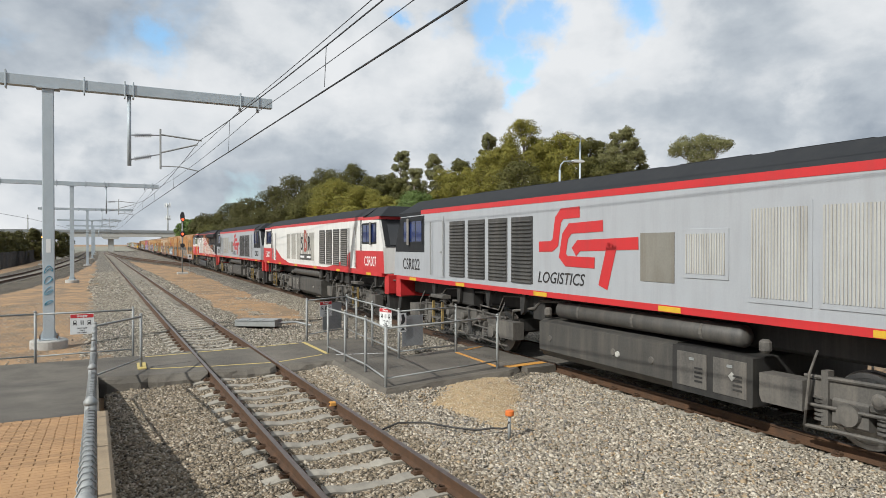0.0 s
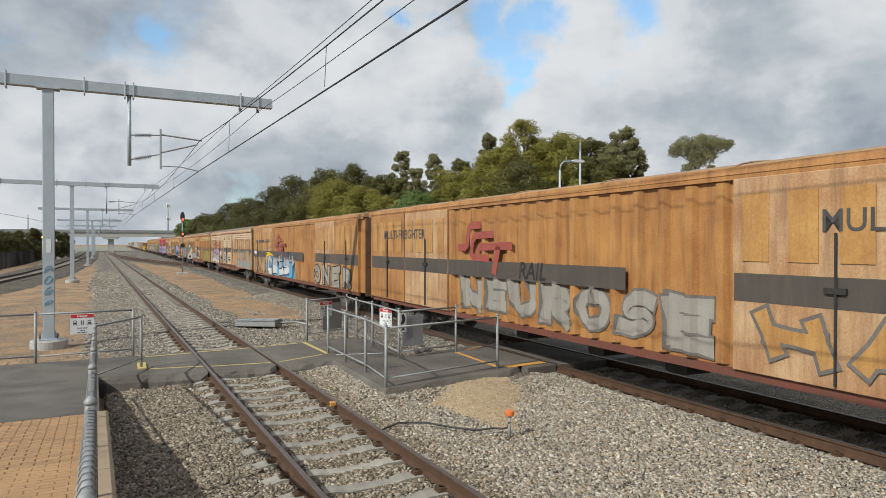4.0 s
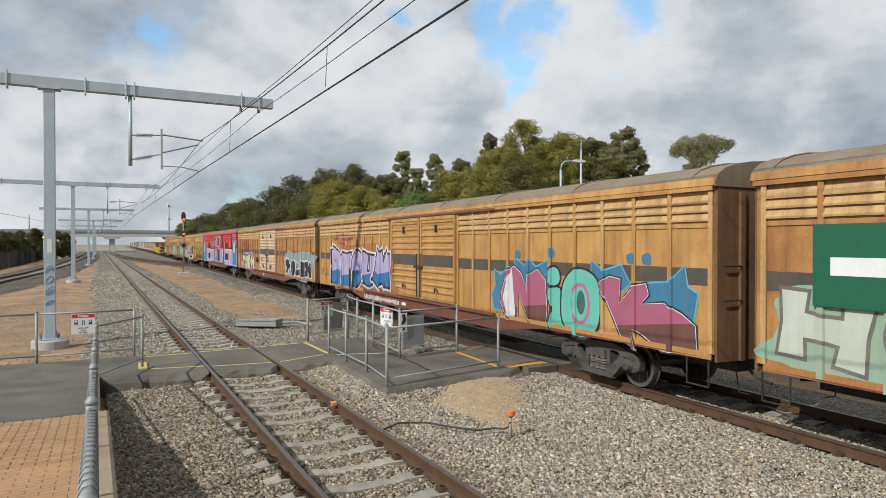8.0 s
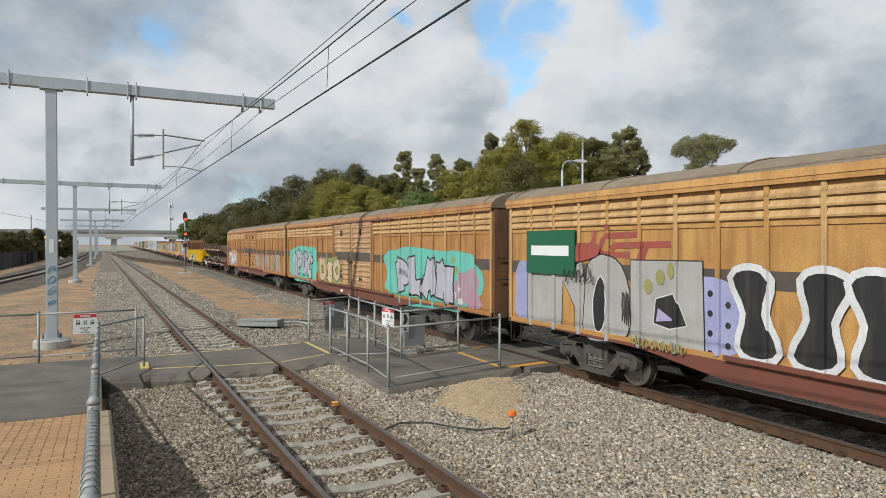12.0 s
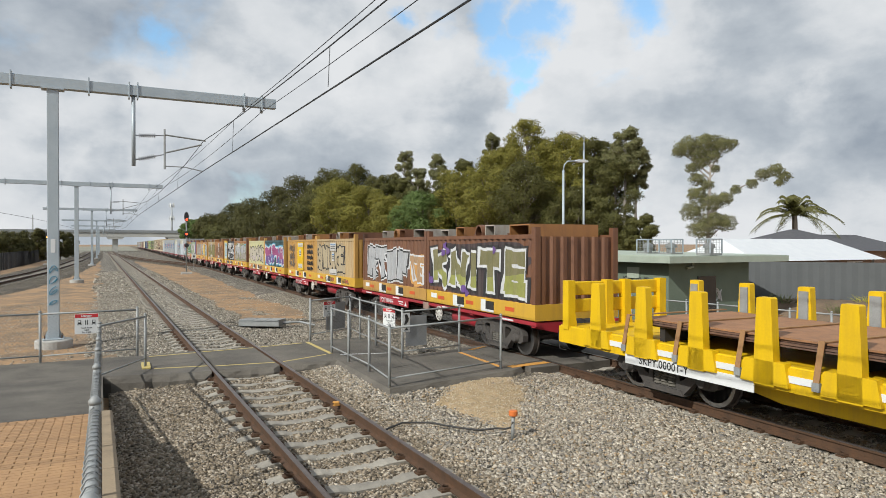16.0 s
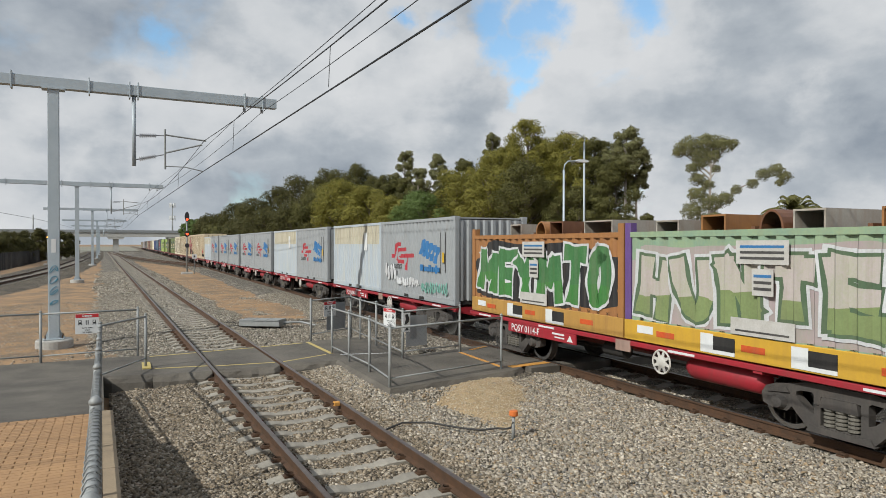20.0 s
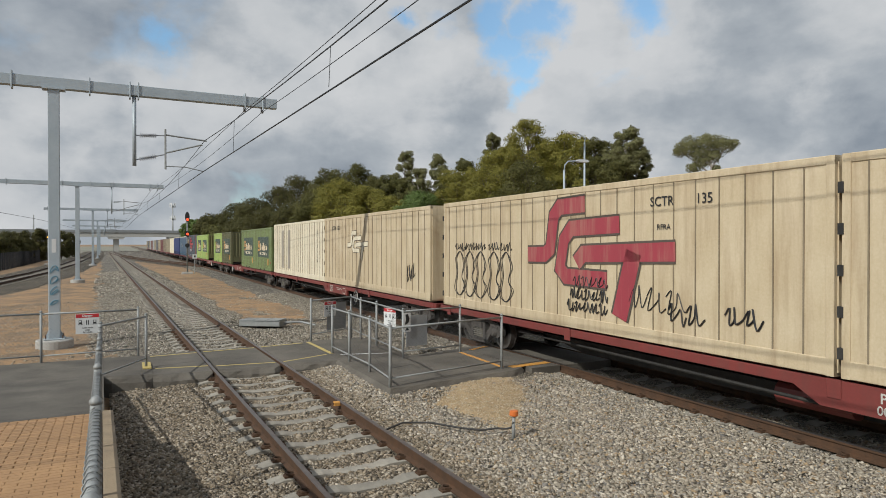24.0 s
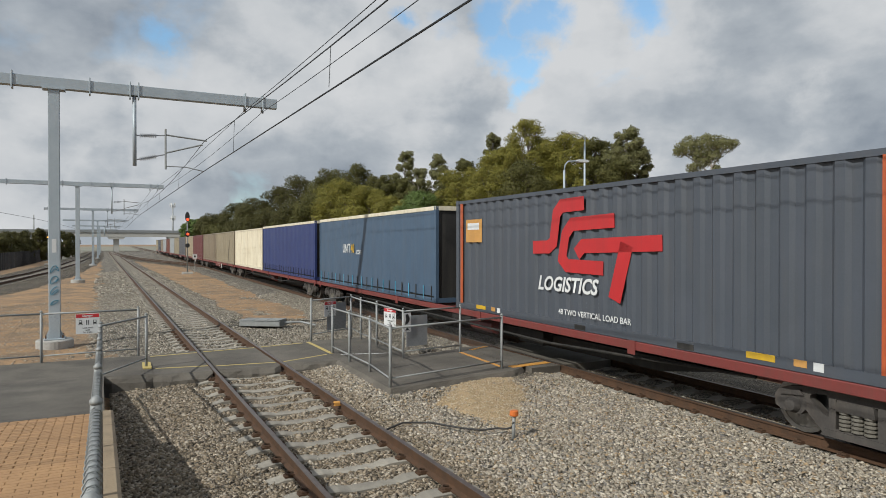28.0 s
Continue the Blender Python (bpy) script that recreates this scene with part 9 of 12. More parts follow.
def multi_van(q, label, L=23.0):
    a = rolling("door_van", q, label, "railway van", "sliding-door box vans")
    van_base(a, L, tan_a, paint("van_roof_tan", (0.42, 0.26, 0.12), (0.30, 0.19, 0.10), (0.2, 0.12, 0.07), 0.5, 0.7), 3.82, 4.08, 0.74)
    for e in (0, 1):
        for k in range(2):
            y = (0.35 + k * 3.15) if e == 0 else L - 0.35 - (k + 1) * 3.15
            d = part("door", Mesh().box(-1.40, -1.30, y + 0.02, y + 3.12, 0.85, 3.74, 0.01), a, "flush sliding door", mats=tan_b if k else tan_a)
            for i in range(4):
                yy = y + 0.25 + i * 0.75
                part("door_panel", Mesh().box(-1.415, -1.40, yy, yy + 0.45, 2.5, 3.5, 0.004), d, mats=tan_c)
            part("door_stripe", Mesh().box(-1.404, -1.398, y + 0.04, y + 3.1, 1.9, 2.32), d, mats=stripe_dark)
            part("door_lock", Mesh().tube([(-1.43, y + 1.5, 0.9), (-1.43, y + 1.5, 2.9)], 0.02, 6).box(-1.45, -1.41, y + 1.35, y + 1.65, 2.1, 2.18), d, mats=under_black)
    y = 6.75
    while y < L - 6.9:
        part("side_rib", Mesh().prism([(-1.30, y), (-1.40, y + 0.06), (-1.40, y + 0.2), (-1.30, y + 0.26)], "z", 0.9, 3.7), a, mats=tan_a)
        y += 0.62
    part("side_stripe", Mesh().box(-1.406, -1.40, 9.0, L - 6.7, 1.9, 2.32), a, mats=stripe_dark)
    part("side_sill", Mesh().box(-1.34, -1.28, 0.4, L - 0.4, 0.72, 0.86), a, mats=sill_brown)
    curved_logo(a, L - 7.3, 2.8, 2.0, 1.35, -1.41, S_OLDRED)
    word(a, "RAIL", L - 10.9, 2.12, 0.55, S_BLACK, -1.41, 0.01, 0.2)
    bogie(a, 3.1)
    bogie(a, L - 3.1)
    return a


_v = multi_van(88.5, "tan sliding-door van with a dark stripe and grey graffiti")
word(_v, "MULTI-FREIGHTER", 3.5, 3.05, 0.42, louvre_dark, -1.42, 0.004)
word(_v, "MULTI-FREIGHTER", 19.6, 3.05, 0.42, louvre_dark, -1.42, 0.004)
S_SMOKE, S_HAZE, S_DULLGREY = spray("smoke", (0.10, 0.09, 0.08), (0.20, 0.18, 0.155)), spray("haze_grey", (0.36, 0.34, 0.29)), spray("dull_grey", (0.27, 0.25, 0.215), (0.36, 0.335, 0.29))
S_GREYBLUE, S_DULLORANGE = spray("grey_blue", (0.30, 0.36, 0.36)), spray("dull_orange", (0.45, 0.24, 0.10), (0.36, 0.26, 0.16))
graffiti(_v, "NEUROSE", 15.6, 6.9, 0.95, 2.0, S_DULLGREY, S_SMOKE, on="multi", seed=3)
graffiti(_v, "HAZE", 6.3, 0.7, 1.0, 1.9, tan_c, S_SMOKE, on="multi", seed=4)
_v = multi_van(112.3, "tan sliding-door van with blue and silver graffiti")
graffiti(_v, "CREST", 17.8, 10.6, 0.82, 2.15, S_GREY, S_BLACK, S_LBLUE, on="multi", seed=5, shade=S_WHITE, glow=S_BLUE)
face(_v, "graffiti_flame", [(18.1, 2.2), (17.2, 2.28), (16.2, 2.12), (15.9, 2.02), (17.0, 2.08), (17.9, 1.95), (17.95, 1.5), (18.15, 1.8)], bright_yellow, 0, 0.02, "", "multi")
graffiti(_v, "SOLVAR", 22.4, 18.4, 0.9, 1.95, tan_b, S_SMOKE, on="multi", seed=6, rim=0.03)
graffiti(_v, "ONER", 7.0, 1.0, 0.85, 1.9, S_DULLGREY, S_BLACK, on="multi", seed=7)
word(_v, "www", 21.2, 2.95, 0.42, louvre_dark, -1.42, 0.002)
word(_v, ".com.au", 17.9, 2.98, 0.42, louvre_dark, -1.42, 0.002)
part("lettering_bar", Mesh().box(-1.425, -1.418, 18.9, 20.5, 2.86, 3.02), _v, mats=louvre_dark)
scrawl(_v, 22.2, 21.2, 2.05, 2.3, S_WHITE, 15, x=-1.42, r=0.02)

_v = louvre_van(136.3, tan_b, tan_cream, "pale tan louvred van with faded grey graffiti")
graffiti(_v, "TEOR", 6.2, 0.5, 0.80, 2.15, S_DULLORANGE, S_DULLGREY, S_HAZE, seed=9, shade=S_GREYBLUE, bold=1.0, rim=0.09, glow=S_SMOKE)
curved_logo(_v, 20.2, 3.1, 2.05, 1.1, -1.345, S_OLDRED, on="van")
word(_v, "RAIL", 16.05, 2.16, 0.42, S_BLACK, -1.36, 0.01, 0.2)
face(_v, "graffiti_cloud", blob(18.6, 2.0, 1.6, 0.28, random.Random(3), 30, 0.12), spray("mauve", (0.34, 0.24, 0.38), (0.42, 0.33, 0.42)), 0, 0.006, "", "van")
graffiti(_v, "DUWS", 20.95, 16.5, 0.84, 1.98, S_GREY, S_BLACK, seed=10, bold=1.35, shade=S_WHITE)
for _y, _z, _r in ((13.4, 1.62, 0.45), (12.5, 1.45, 0.36), (11.9, 1.4, 0.28)):
    face(_v, "graffiti_ring", stroke([(_y + _r * math.cos(t * 0.4), _z + _r * math.sin(t * 0.4)) for t in range(15)], 0.07), S_SMOKE, 0, 0.004, "", "van")
face(_v, "graffiti_cloud", blob(12.7, 1.5, 1.4, 0.36, random.Random(13), 30, 0.15), S_DULLGREY, 0, 0.0025, "", "van")
scrawl(_v, 15.4, 14.7, 1.3, 1.75, S_BLACK, 4); scrawl(_v, 10.9, 9.6, 1.3, 1.7, S_BLACK, 3); scrawl(_v, 15.9, 15.3, 1.7, 2.15, S_WHITE, 14); scrawl(_v, 14.0, 12.0, 0.66, 0.84, S_SMOKE, 16, x=-1.34); scrawl(_v, 11.4, 10.6, 0.66, 0.84, S_GOLD, 17, x=-1.34)
_v = louvre_van(160.2, tan_a, tan_c, "tan louvred van with olive graffiti letters")
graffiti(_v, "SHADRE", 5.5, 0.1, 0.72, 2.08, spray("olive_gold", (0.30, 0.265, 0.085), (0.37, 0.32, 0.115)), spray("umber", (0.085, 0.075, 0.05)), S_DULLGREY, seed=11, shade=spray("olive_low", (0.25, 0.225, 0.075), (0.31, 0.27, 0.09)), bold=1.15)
part("company_board", Mesh().box(-1.372, -1.35, 20.15, 21.95, 1.92, 3.02), _v, "dark green board", mats=board_green)
part("board_bar", Mesh().box(-1.376, -1.372, 20.45, 21.7, 2.34, 2.58), _v, mats=white_paint)
curved_logo(_v, 20.0, 3.0, 2.05, 1.1, -1.345, S_OLDRED, on="van")
graffiti(_v, "HGR", 22.6, 18.1, 0.95, 2.25, spray("chalk", (0.56, 0.58, 0.50), (0.46, 0.50, 0.40)), S_SMOKE, spray("mint_haze", (0.20, 0.42, 0.33), (0.36, 0.36, 0.24)), seed=12, bold=1.1)
graffiti(_v, "UNLOVE", 18.0, 12.0, 0.86, 1.82, spray("chalk_grey", (0.46, 0.44, 0.40), (0.36, 0.34, 0.30)), S_SMOKE, seed=13, bold=1.15, rim=0.07)
face(_v, "graffiti_cloud", blob(10.3, 1.55, 1.3, 0.5, random.Random(23), 40, 0.2), spray("chalk", (0.56, 0.58, 0.50)), 0, 0.004, "", "van")
scrawl(_v, 11.5, 9.3, 1.25, 1.9, S_SMOKE, 24, x=-1.39, r=0.03)
scrawl(_v, 13.6, 12.2, 2.1, 2.32, S_WHITE, 5, x=-1.385); scrawl(_v, 6.9, 6.4, 2.0, 2.3, S_WHITE, 6)
word(_v, "ON THE LIGHT", 3.4, 2.22, 0.26, S_OLDRED, -1.36, 0.008)
_v = louvre_van(184.0, tan_c, tan_c, "yellow-tan louvred van with pink, teal and blue graffiti")
bold_piece(_v, 6.35, 0.2, 0.9, 2.22)
face(_v, "graffiti_cloud", blob(17.2, 1.75, 3.9, 0.95, random.Random(30), 60, 0.12), spray("rust_swoosh", (0.40, 0.17, 0.05), (0.34, 0.12, 0.05)), 0, 0.002, "", "van")
graffiti(_v, "RESUM", 20.9, 13.7, 0.82, 2.62, S_LAV, S_BLACK, seed=14, shade=S_BLUE, bold=1.3, rim=0.08, glow=S_WHITE)
curved_logo(_v, 20.6, 2.6, 2.5, 0.9, -1.345, S_OLDRED, on="van")
scrawl(_v, 22.6, 21.3, 1.3, 1.7, S_DULLORANGE, 34)
scrawl(_v, 16.5, 13.0, 0.68, 0.86, S_WHITE, 7, x=-1.34)
_v = louvre_van(207.8, tan_a, tan_cream, "weathered tan louvred van with black and white graffiti")
face(_v, "graffiti_cloud", blob(3.2, 1.65, 3.2, 0.75, random.Random(31), 60, 0.16), S_GREYBLUE, 0, 0.002, "", "van")
graffiti(_v, "POLEN", 6.1, 0.6, 0.9, 1.95, S_BLACK, S_WHITE, seed=15, bold=1.25, rim=0.08)
graffiti(_v, "TSDM", 20.9, 15.9, 0.88, 2.1, S_CREAM, S_BLACK, spray("mauve", (0.34, 0.24, 0.38)), seed=16, bold=1.3, rim=0.08)
curved_logo(_v, 20.6, 3.0, 2.1, 1.1, -1.345, S_OLDRED, on="van")
scrawl(_v, 15.2, 14.2, 1.5, 1.9, S_BLACK, 8)
for _y, _z, _r in ((12.3, 1.3, 0.16), (10.2, 1.3, 0.2), (12.9, 1.75, 0.14), (10.9, 1.72, 0.14)):
    face(_v, "rust_patch", blob(_y, _z, _r, _r * 0.7, random.Random(int(_y * 10)), 14, 0.3), spray("rust_dark", (0.13, 0.06, 0.04)), 0, 0.003, "", "van")


def painted_van_material():
    ma = mat("painted_van", (0.55, 0.04, 0.05), rough=0.5, bump=0.03)
    nt = ma.node_tree
    N, L = nt.nodes.new, nt.links.new
    tc, sep, nz = N("ShaderNodeTexCoord"), N("ShaderNodeSeparateXYZ"), N("ShaderNodeTexNoise")
    nz.inputs["Scale"].default_value = 0.9
    L(tc.outputs["Object"], sep.inputs[0]); L(tc.outputs["Object"], nz.inputs["Vector"])
    ad = N("ShaderNodeMath"); ad.operation = "MULTIPLY_ADD"; ad.inputs[1].default_value = 0.5
    L(nz.outputs["Fac"], ad.inputs[0]); L(sep.outputs[2], ad.inputs[2])
    mr = N("ShaderNodeMapRange"); mr.inputs[1].default_value, mr.inputs[2].default_value = 0.9, 3.9
    L(ad.outputs[0], mr.inputs[0])
    ramp = N("ShaderNodeValToRGB"); ramp.color_ramp.interpolation = "LINEAR"
    e = ramp.color_ramp.elements
    e[0].position, e[0].color = 0.36, (0.32, 0.30, 0.50, 1)
    e[1].position, e[1].color = 0.565, (0.50, 0.022, 0.035, 1)
    k = e.new(0.43); k.color = (0.48, 0.27, 0.42, 1)
    k = e.new(0.55); k.color = (0.50, 0.25, 0.38, 1)
    L(mr.outputs[0], ramp.inputs[0])
    L(ramp.outputs[0], nt.nodes["Principled BSDF"].inputs["Base Color"])
    return ma


PAINTED = painted_van_material()
_v = louvre_van(231.6, PAINTED, PAINTED, "louvred van painted in red, pink and lavender with blue ends", stripe=False)
_cyan = spray("sky_blue", (0.06, 0.33, 0.46), (0.09, 0.40, 0.54))
for _y0, _y1 in ((-0.1, 2.15), (20.75, 22.82)):
    face(_v, "blue_end", [(_y0, 0.98), (_y1, 0.98), (_y1, 3.64), (_y0, 3.64)], _cyan, 0, 0.002, "sky blue painted end", "van")
_peaks = [(2.12, 2.45), (1.9, 3.05), (1.62, 2.5), (1.3, 2.25), (1.02, 2.62), (0.72, 2.3), (0.4, 3.0), (-0.05, 2.45)]
face(_v, "mountain_shape", [(2.12, 1.0)] + _peaks + [(-0.05, 1.0)], spray("deep_sky", (0.02, 0.20, 0.36), (0.03, 0.25, 0.42)), 0, 0.0035, "deeper blue mountains", "van")
face(_v, "mountain_line", stroke(_peaks, 0.06), S_BLACK, 0, 0.005, "", "van")
face(_v, "mountain_shape", [(22.55, 1.0), (22.55, 2.2), (22.2, 2.5), (21.8, 2.95), (21.4, 2.5), (21.2, 1.0)], spray("deep_sky", (0.02, 0.20, 0.36)), 0, 0.0035, "", "van")
face(_v, "mountain_line", stroke([(22.6, 2.2), (22.3, 2.75), (22.0, 2.9), (21.75, 3.05), (21.5, 2.75), (21.35, 2.2)], 0.05), S_BLACK, 0, 0.005, "", "van")
for _i in range(3):
    scrawl(_v, 1.25, 0.55, 2.0 + _i * 0.28, 2.28 + _i * 0.28, S_WHITE, 9 + _i, x=-1.356, r=0.03)
    scrawl(_v, 22.5, 21.9, 1.9 + _i * 0.32, 2.2 + _i * 0.32, S_WHITE, 39 + _i, x=-1.356, r=0.03)
# black slabs, each with a white edge on one or two sides: left, right, low, high
BLACK = [(20.1, 20.75, 0.95, 2.9), (16.95, 18.5, 2.3, 2.85), (13.3, 16.95, 2.24, 2.36), (17.1, 18.5, 1.25, 1.83), (15.75, 16.2, 2.3, 3.6), (14.9, 15.3, 1.05, 2.3), (12.8, 13.25, 1.05, 3.6), (10.05, 10.95, 2.55, 3.2), (9.75, 10.85, 1.12, 2.25), (7.5, 8.0, 2.3, 3.6),
         (7.25, 7.75, 0.98, 2.3), (4.4, 6.1, 2.32, 2.85), (2.6, 4.4, 2.3, 2.44), (4.45, 6.2, 1.35, 1.92), (2.2, 2.6, 2.3, 3.6)]
for _y0, _y1, _z0, _z1 in BLACK:
    face(_v, "black_shape", [(_y0, _z0), (_y1, _z0), (_y1, _z1), (_y0, _z1)], S_BLACK, 0, 0.006, "black block letter stroke", "van")
    if _y1 - _y0 > 1.2 and _z1 - _z0 < 0.3:
        face(_v, "white_edge", stroke([(_y1, _z0 - 0.05), (_y0, _z0 - 0.05)], 0.07), S_WHITE, 0, 0.0065, "", "van")
    else:
        face(_v, "white_edge", stroke([(_y1 + 0.05, _z1 + 0.02), (_y1 + 0.05, _z0 - 0.05)] + ([(_y0 - 0.1, _z0 - 0.05)] if _z0 > 1.15 and _z1 < 3.3 else []), 0.09), S_WHITE, 0, 0.0065, "", "van")
face(_v, "white_edge", stroke([(4.4, 2.24), (2.3, 2.2), (2.22, 2.05), (2.2, 1.0)], 0.10), S_WHITE, 0, 0.007, "", "van")
for _y, _z, _r in ((19.6, 2.76, 0.2), (19.4, 2.5, 0.08), (16.55, 2.84, 0.2), (16.3, 2.65, 0.1), (14.75, 2.8, 0.2), (14.4, 2.72, 0.1), (12.1, 2.9, 0.26), (11.6, 2.8, 0.11), (11.75, 3.05, 0.08), (9.32, 2.93, 0.27), (9.0, 2.75, 0.08), (9.1, 2.53, 0.17), (6.85, 2.76, 0.33), (6.5, 2.42, 0.1), (6.7, 2.22, 0.17), (3.75, 2.88, 0.28),
                   (3.45, 2.6, 0.1), (8.3, 1.82, 0.26), (7.85, 1.5, 0.12), (14.4, 1.75, 0.24), (14.15, 1.5, 0.1), (16.3, 1.7, 0.2), (19.6, 1.5, 0.2), (11.9, 1.45, 0.16), (11.6, 1.42, 0.12), (3.4, 1.6, 0.2), (3.1, 1.45, 0.1), (18.95, 2.2, 0.06)):
    face(_v, "orange_spot", [(_y + _r * math.cos(t * 0.45), _z + _r * math.sin(t * 0.45)) for t in range(14)], S_ORANGE, 0, 0.0075, "orange spot", "van")

_v = louvre_van(255.5, tan_c, tan_c, "yellow-tan louvred van with gold and olive graffiti letters")
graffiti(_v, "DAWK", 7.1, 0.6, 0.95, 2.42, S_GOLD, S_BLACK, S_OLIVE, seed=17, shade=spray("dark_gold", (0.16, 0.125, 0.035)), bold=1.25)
part("company_board", Mesh().box(-1.372, -1.35, 20.2, 22.0, 2.1, 3.05), _v, "dark green board", mats=board_green)
part("board_bar", Mesh().box(-1.376, -1.372, 20.4, 21.8, 2.5, 2.72), _v, mats=white_paint)
curved_logo(_v, 20.2, 2.6, 2.3, 0.85, -1.345, S_OLDRED, on="van")
_silver, _dots = spray("flat_silver", (0.32, 0.31, 0.29), (0.42, 0.41, 0.39)), spray("pale_violet", (0.25, 0.26, 0.46), (0.38, 0.39, 0.56))
face(_v, "graffiti_cloud", blob(22.1, 1.65, 0.5, 0.68, random.Random(5), 20, 0.1), _dots, -1.345, 0.002, "", "van")
face(_v, "graffiti_cloud", blob(16.6, 1.6, 0.5, 0.62, random.Random(6), 20, 0.1), _dots, -1.345, 0.002, "", "van")
painted_shapes(_v, 22.2, 16.8, 0.9, 2.42, [
    ([(0.03, 0.0), (0.03, 0.97), (0.30, 1.0), (0.36, 0.9), (0.40, 0.98), (0.45, 0.0), (0.36, 0.0), (0.36, 0.35), (0.28, 0.72), (0.27, 0.0)], _silver, S_BLACK, 0.03),
    (loop_line([(0.42, 0.0), (0.42, 0.5), (0.44, 0.95), (0.52, 1.08), (0.62, 0.95), (0.67, 0.5), (0.65, 0.1), (0.55, -0.02)]), _silver, S_BLACK, 0.03),
    (loop_line([(0.48, 0.12), (0.47, 0.5), (0.51, 0.8), (0.545, 0.5), (0.52, 0.14)]), S_BLACK, S_WHITE, 0.03),
    ([(0.67, -0.02), (0.67, 1.02), (0.98, 1.03), (0.99, 0.0)], _silver, S_BLACK, 0.03),
    ([(0.78, 0.3), (0.79, 0.58), (0.87, 0.66), (0.92, 0.32), (0.85, 0.26)], S_BLACK, S_WHITE, 0.025),
    ([(0.79, 0.32), (0.80, 0.48), (0.87, 0.36)], S_LAV, None, 0),
    (round_shape(0.755, 0.72, 0.02, 0.09), S_OLIVE, None, 0), (round_shape(0.81, 0.84, 0.02, 0.09), S_OLIVE, None, 0), (round_shape(0.86, 0.92, 0.018, 0.1), S_OLIVE, None, 0),
    (loop_line([(0.34, 0.98), (0.38, 1.2), (0.50, 1.22), (0.50, 1.08), (0.42, 1.0)]), S_OLDRED, None, 0),
])
scrawl(_v, 20.6, 19.6, 1.95, 2.3, S_BLACK, 31, x=-1.382); scrawl(_v, 18.5, 17.2, 0.9, 1.1, S_OLIVE, 32, x=-1.388); scrawl(_v, 18.75, 18.55, 1.2, 1.9, S_BLACK, 33, x=-1.386)
for _k in range(7):
    face(_v, "graffiti_dot", round_dot(16.75 - 0.35 * (_k % 2), 1.0 + 0.16 * _k, 0.055), S_BLACK, -1.345, 0.0032, "", "van")
painted_shapes(_v, 16.2, 11.7, 1.06, 2.36, [(bone(_u, 0.07, _l), S_BLACK, S_WHITE, 0.11) for _u, _l in ((0.08, -0.03), (0.28, 0.03), (0.48, -0.02), (0.68, 0.03), (0.88, -0.02))], 0.034)
painted_shapes(_v, 16.2, 11.7, 1.06, 2.36, [([(0.56, 0.62), (0.64, 0.66), (0.62, 0.55), (0.70, 0.68), (0.66, 0.80), (0.58, 0.78)], spray("bright_blue", (0.04, 0.22, 0.55)), S_WHITE, 0.03)], 0.048)
_v = louvre_van(279.3, tan_a, tan_b, "tan louvred van with turquoise and silver graffiti")
face(_v, "graffiti_cloud", blob(4.1, 1.72, 3.5, 0.92, random.Random(20), 60, 0.09), S_TEAL, -1.345, 0.002, "", "van")
graffiti(_v, "PLAN", 6.3, 2.1, 0.95, 2.42, spray("lilac_grey", (0.38, 0.37, 0.42), (0.48, 0.47, 0.52)), S_BLACK, seed=20, bold=1.4)
face(_v, "graffiti_cloud", blob(1.2, 1.5, 0.7, 0.5, random.Random(41), 30, 0.3), spray("dusty_rose", (0.42, 0.18, 0.24), (0.36, 0.30, 0.34)), 0, 0.004, "", "van")
for _y, _z in ((2.1, 2.3), (1.85, 2.0), (2.2, 1.75), (1.7, 1.5), (2.0, 1.3), (1.6, 1.15)):
    face(_v, "graffiti_dot", round_dot(_y, _z, 0.1), S_LIME if _z > 1.6 else S_WHITE, 0, 0.005, "", "van")
face(_v, "graffiti_cloud", blob(19.4, 1.72, 2.9, 0.92, random.Random(21), 60, 0.09), S_TEAL, -1.345, 0.002, "", "van")
graffiti(_v, "SPOC", 21.6, 17.4, 0.95, 2.4, spray("lilac_grey", (0.38, 0.37, 0.42)), S_BLACK, seed=21, bold=1.1)
graffiti(_v, "DSO", 16.2, 12.5, 1.0, 2.1, tan_cream, S_SMOKE, S_LIME, seed=22)
_v = louvre_van(302.9, tan_a, tan_a, "tan louvred van with pinkish and yellow-blue graffiti", L=22.4)
graffiti(_v, "NORSE", 9.0, 1.0, 1.0, 2.1, S_KHAKI, spray("dusty_rose", (0.42, 0.18, 0.24)), seed=23)
graffiti(_v, "TAK", 21.8, 17.5, 1.0, 2.2, S_WHITE, S_BLUE, S_ORANGE, seed=24)


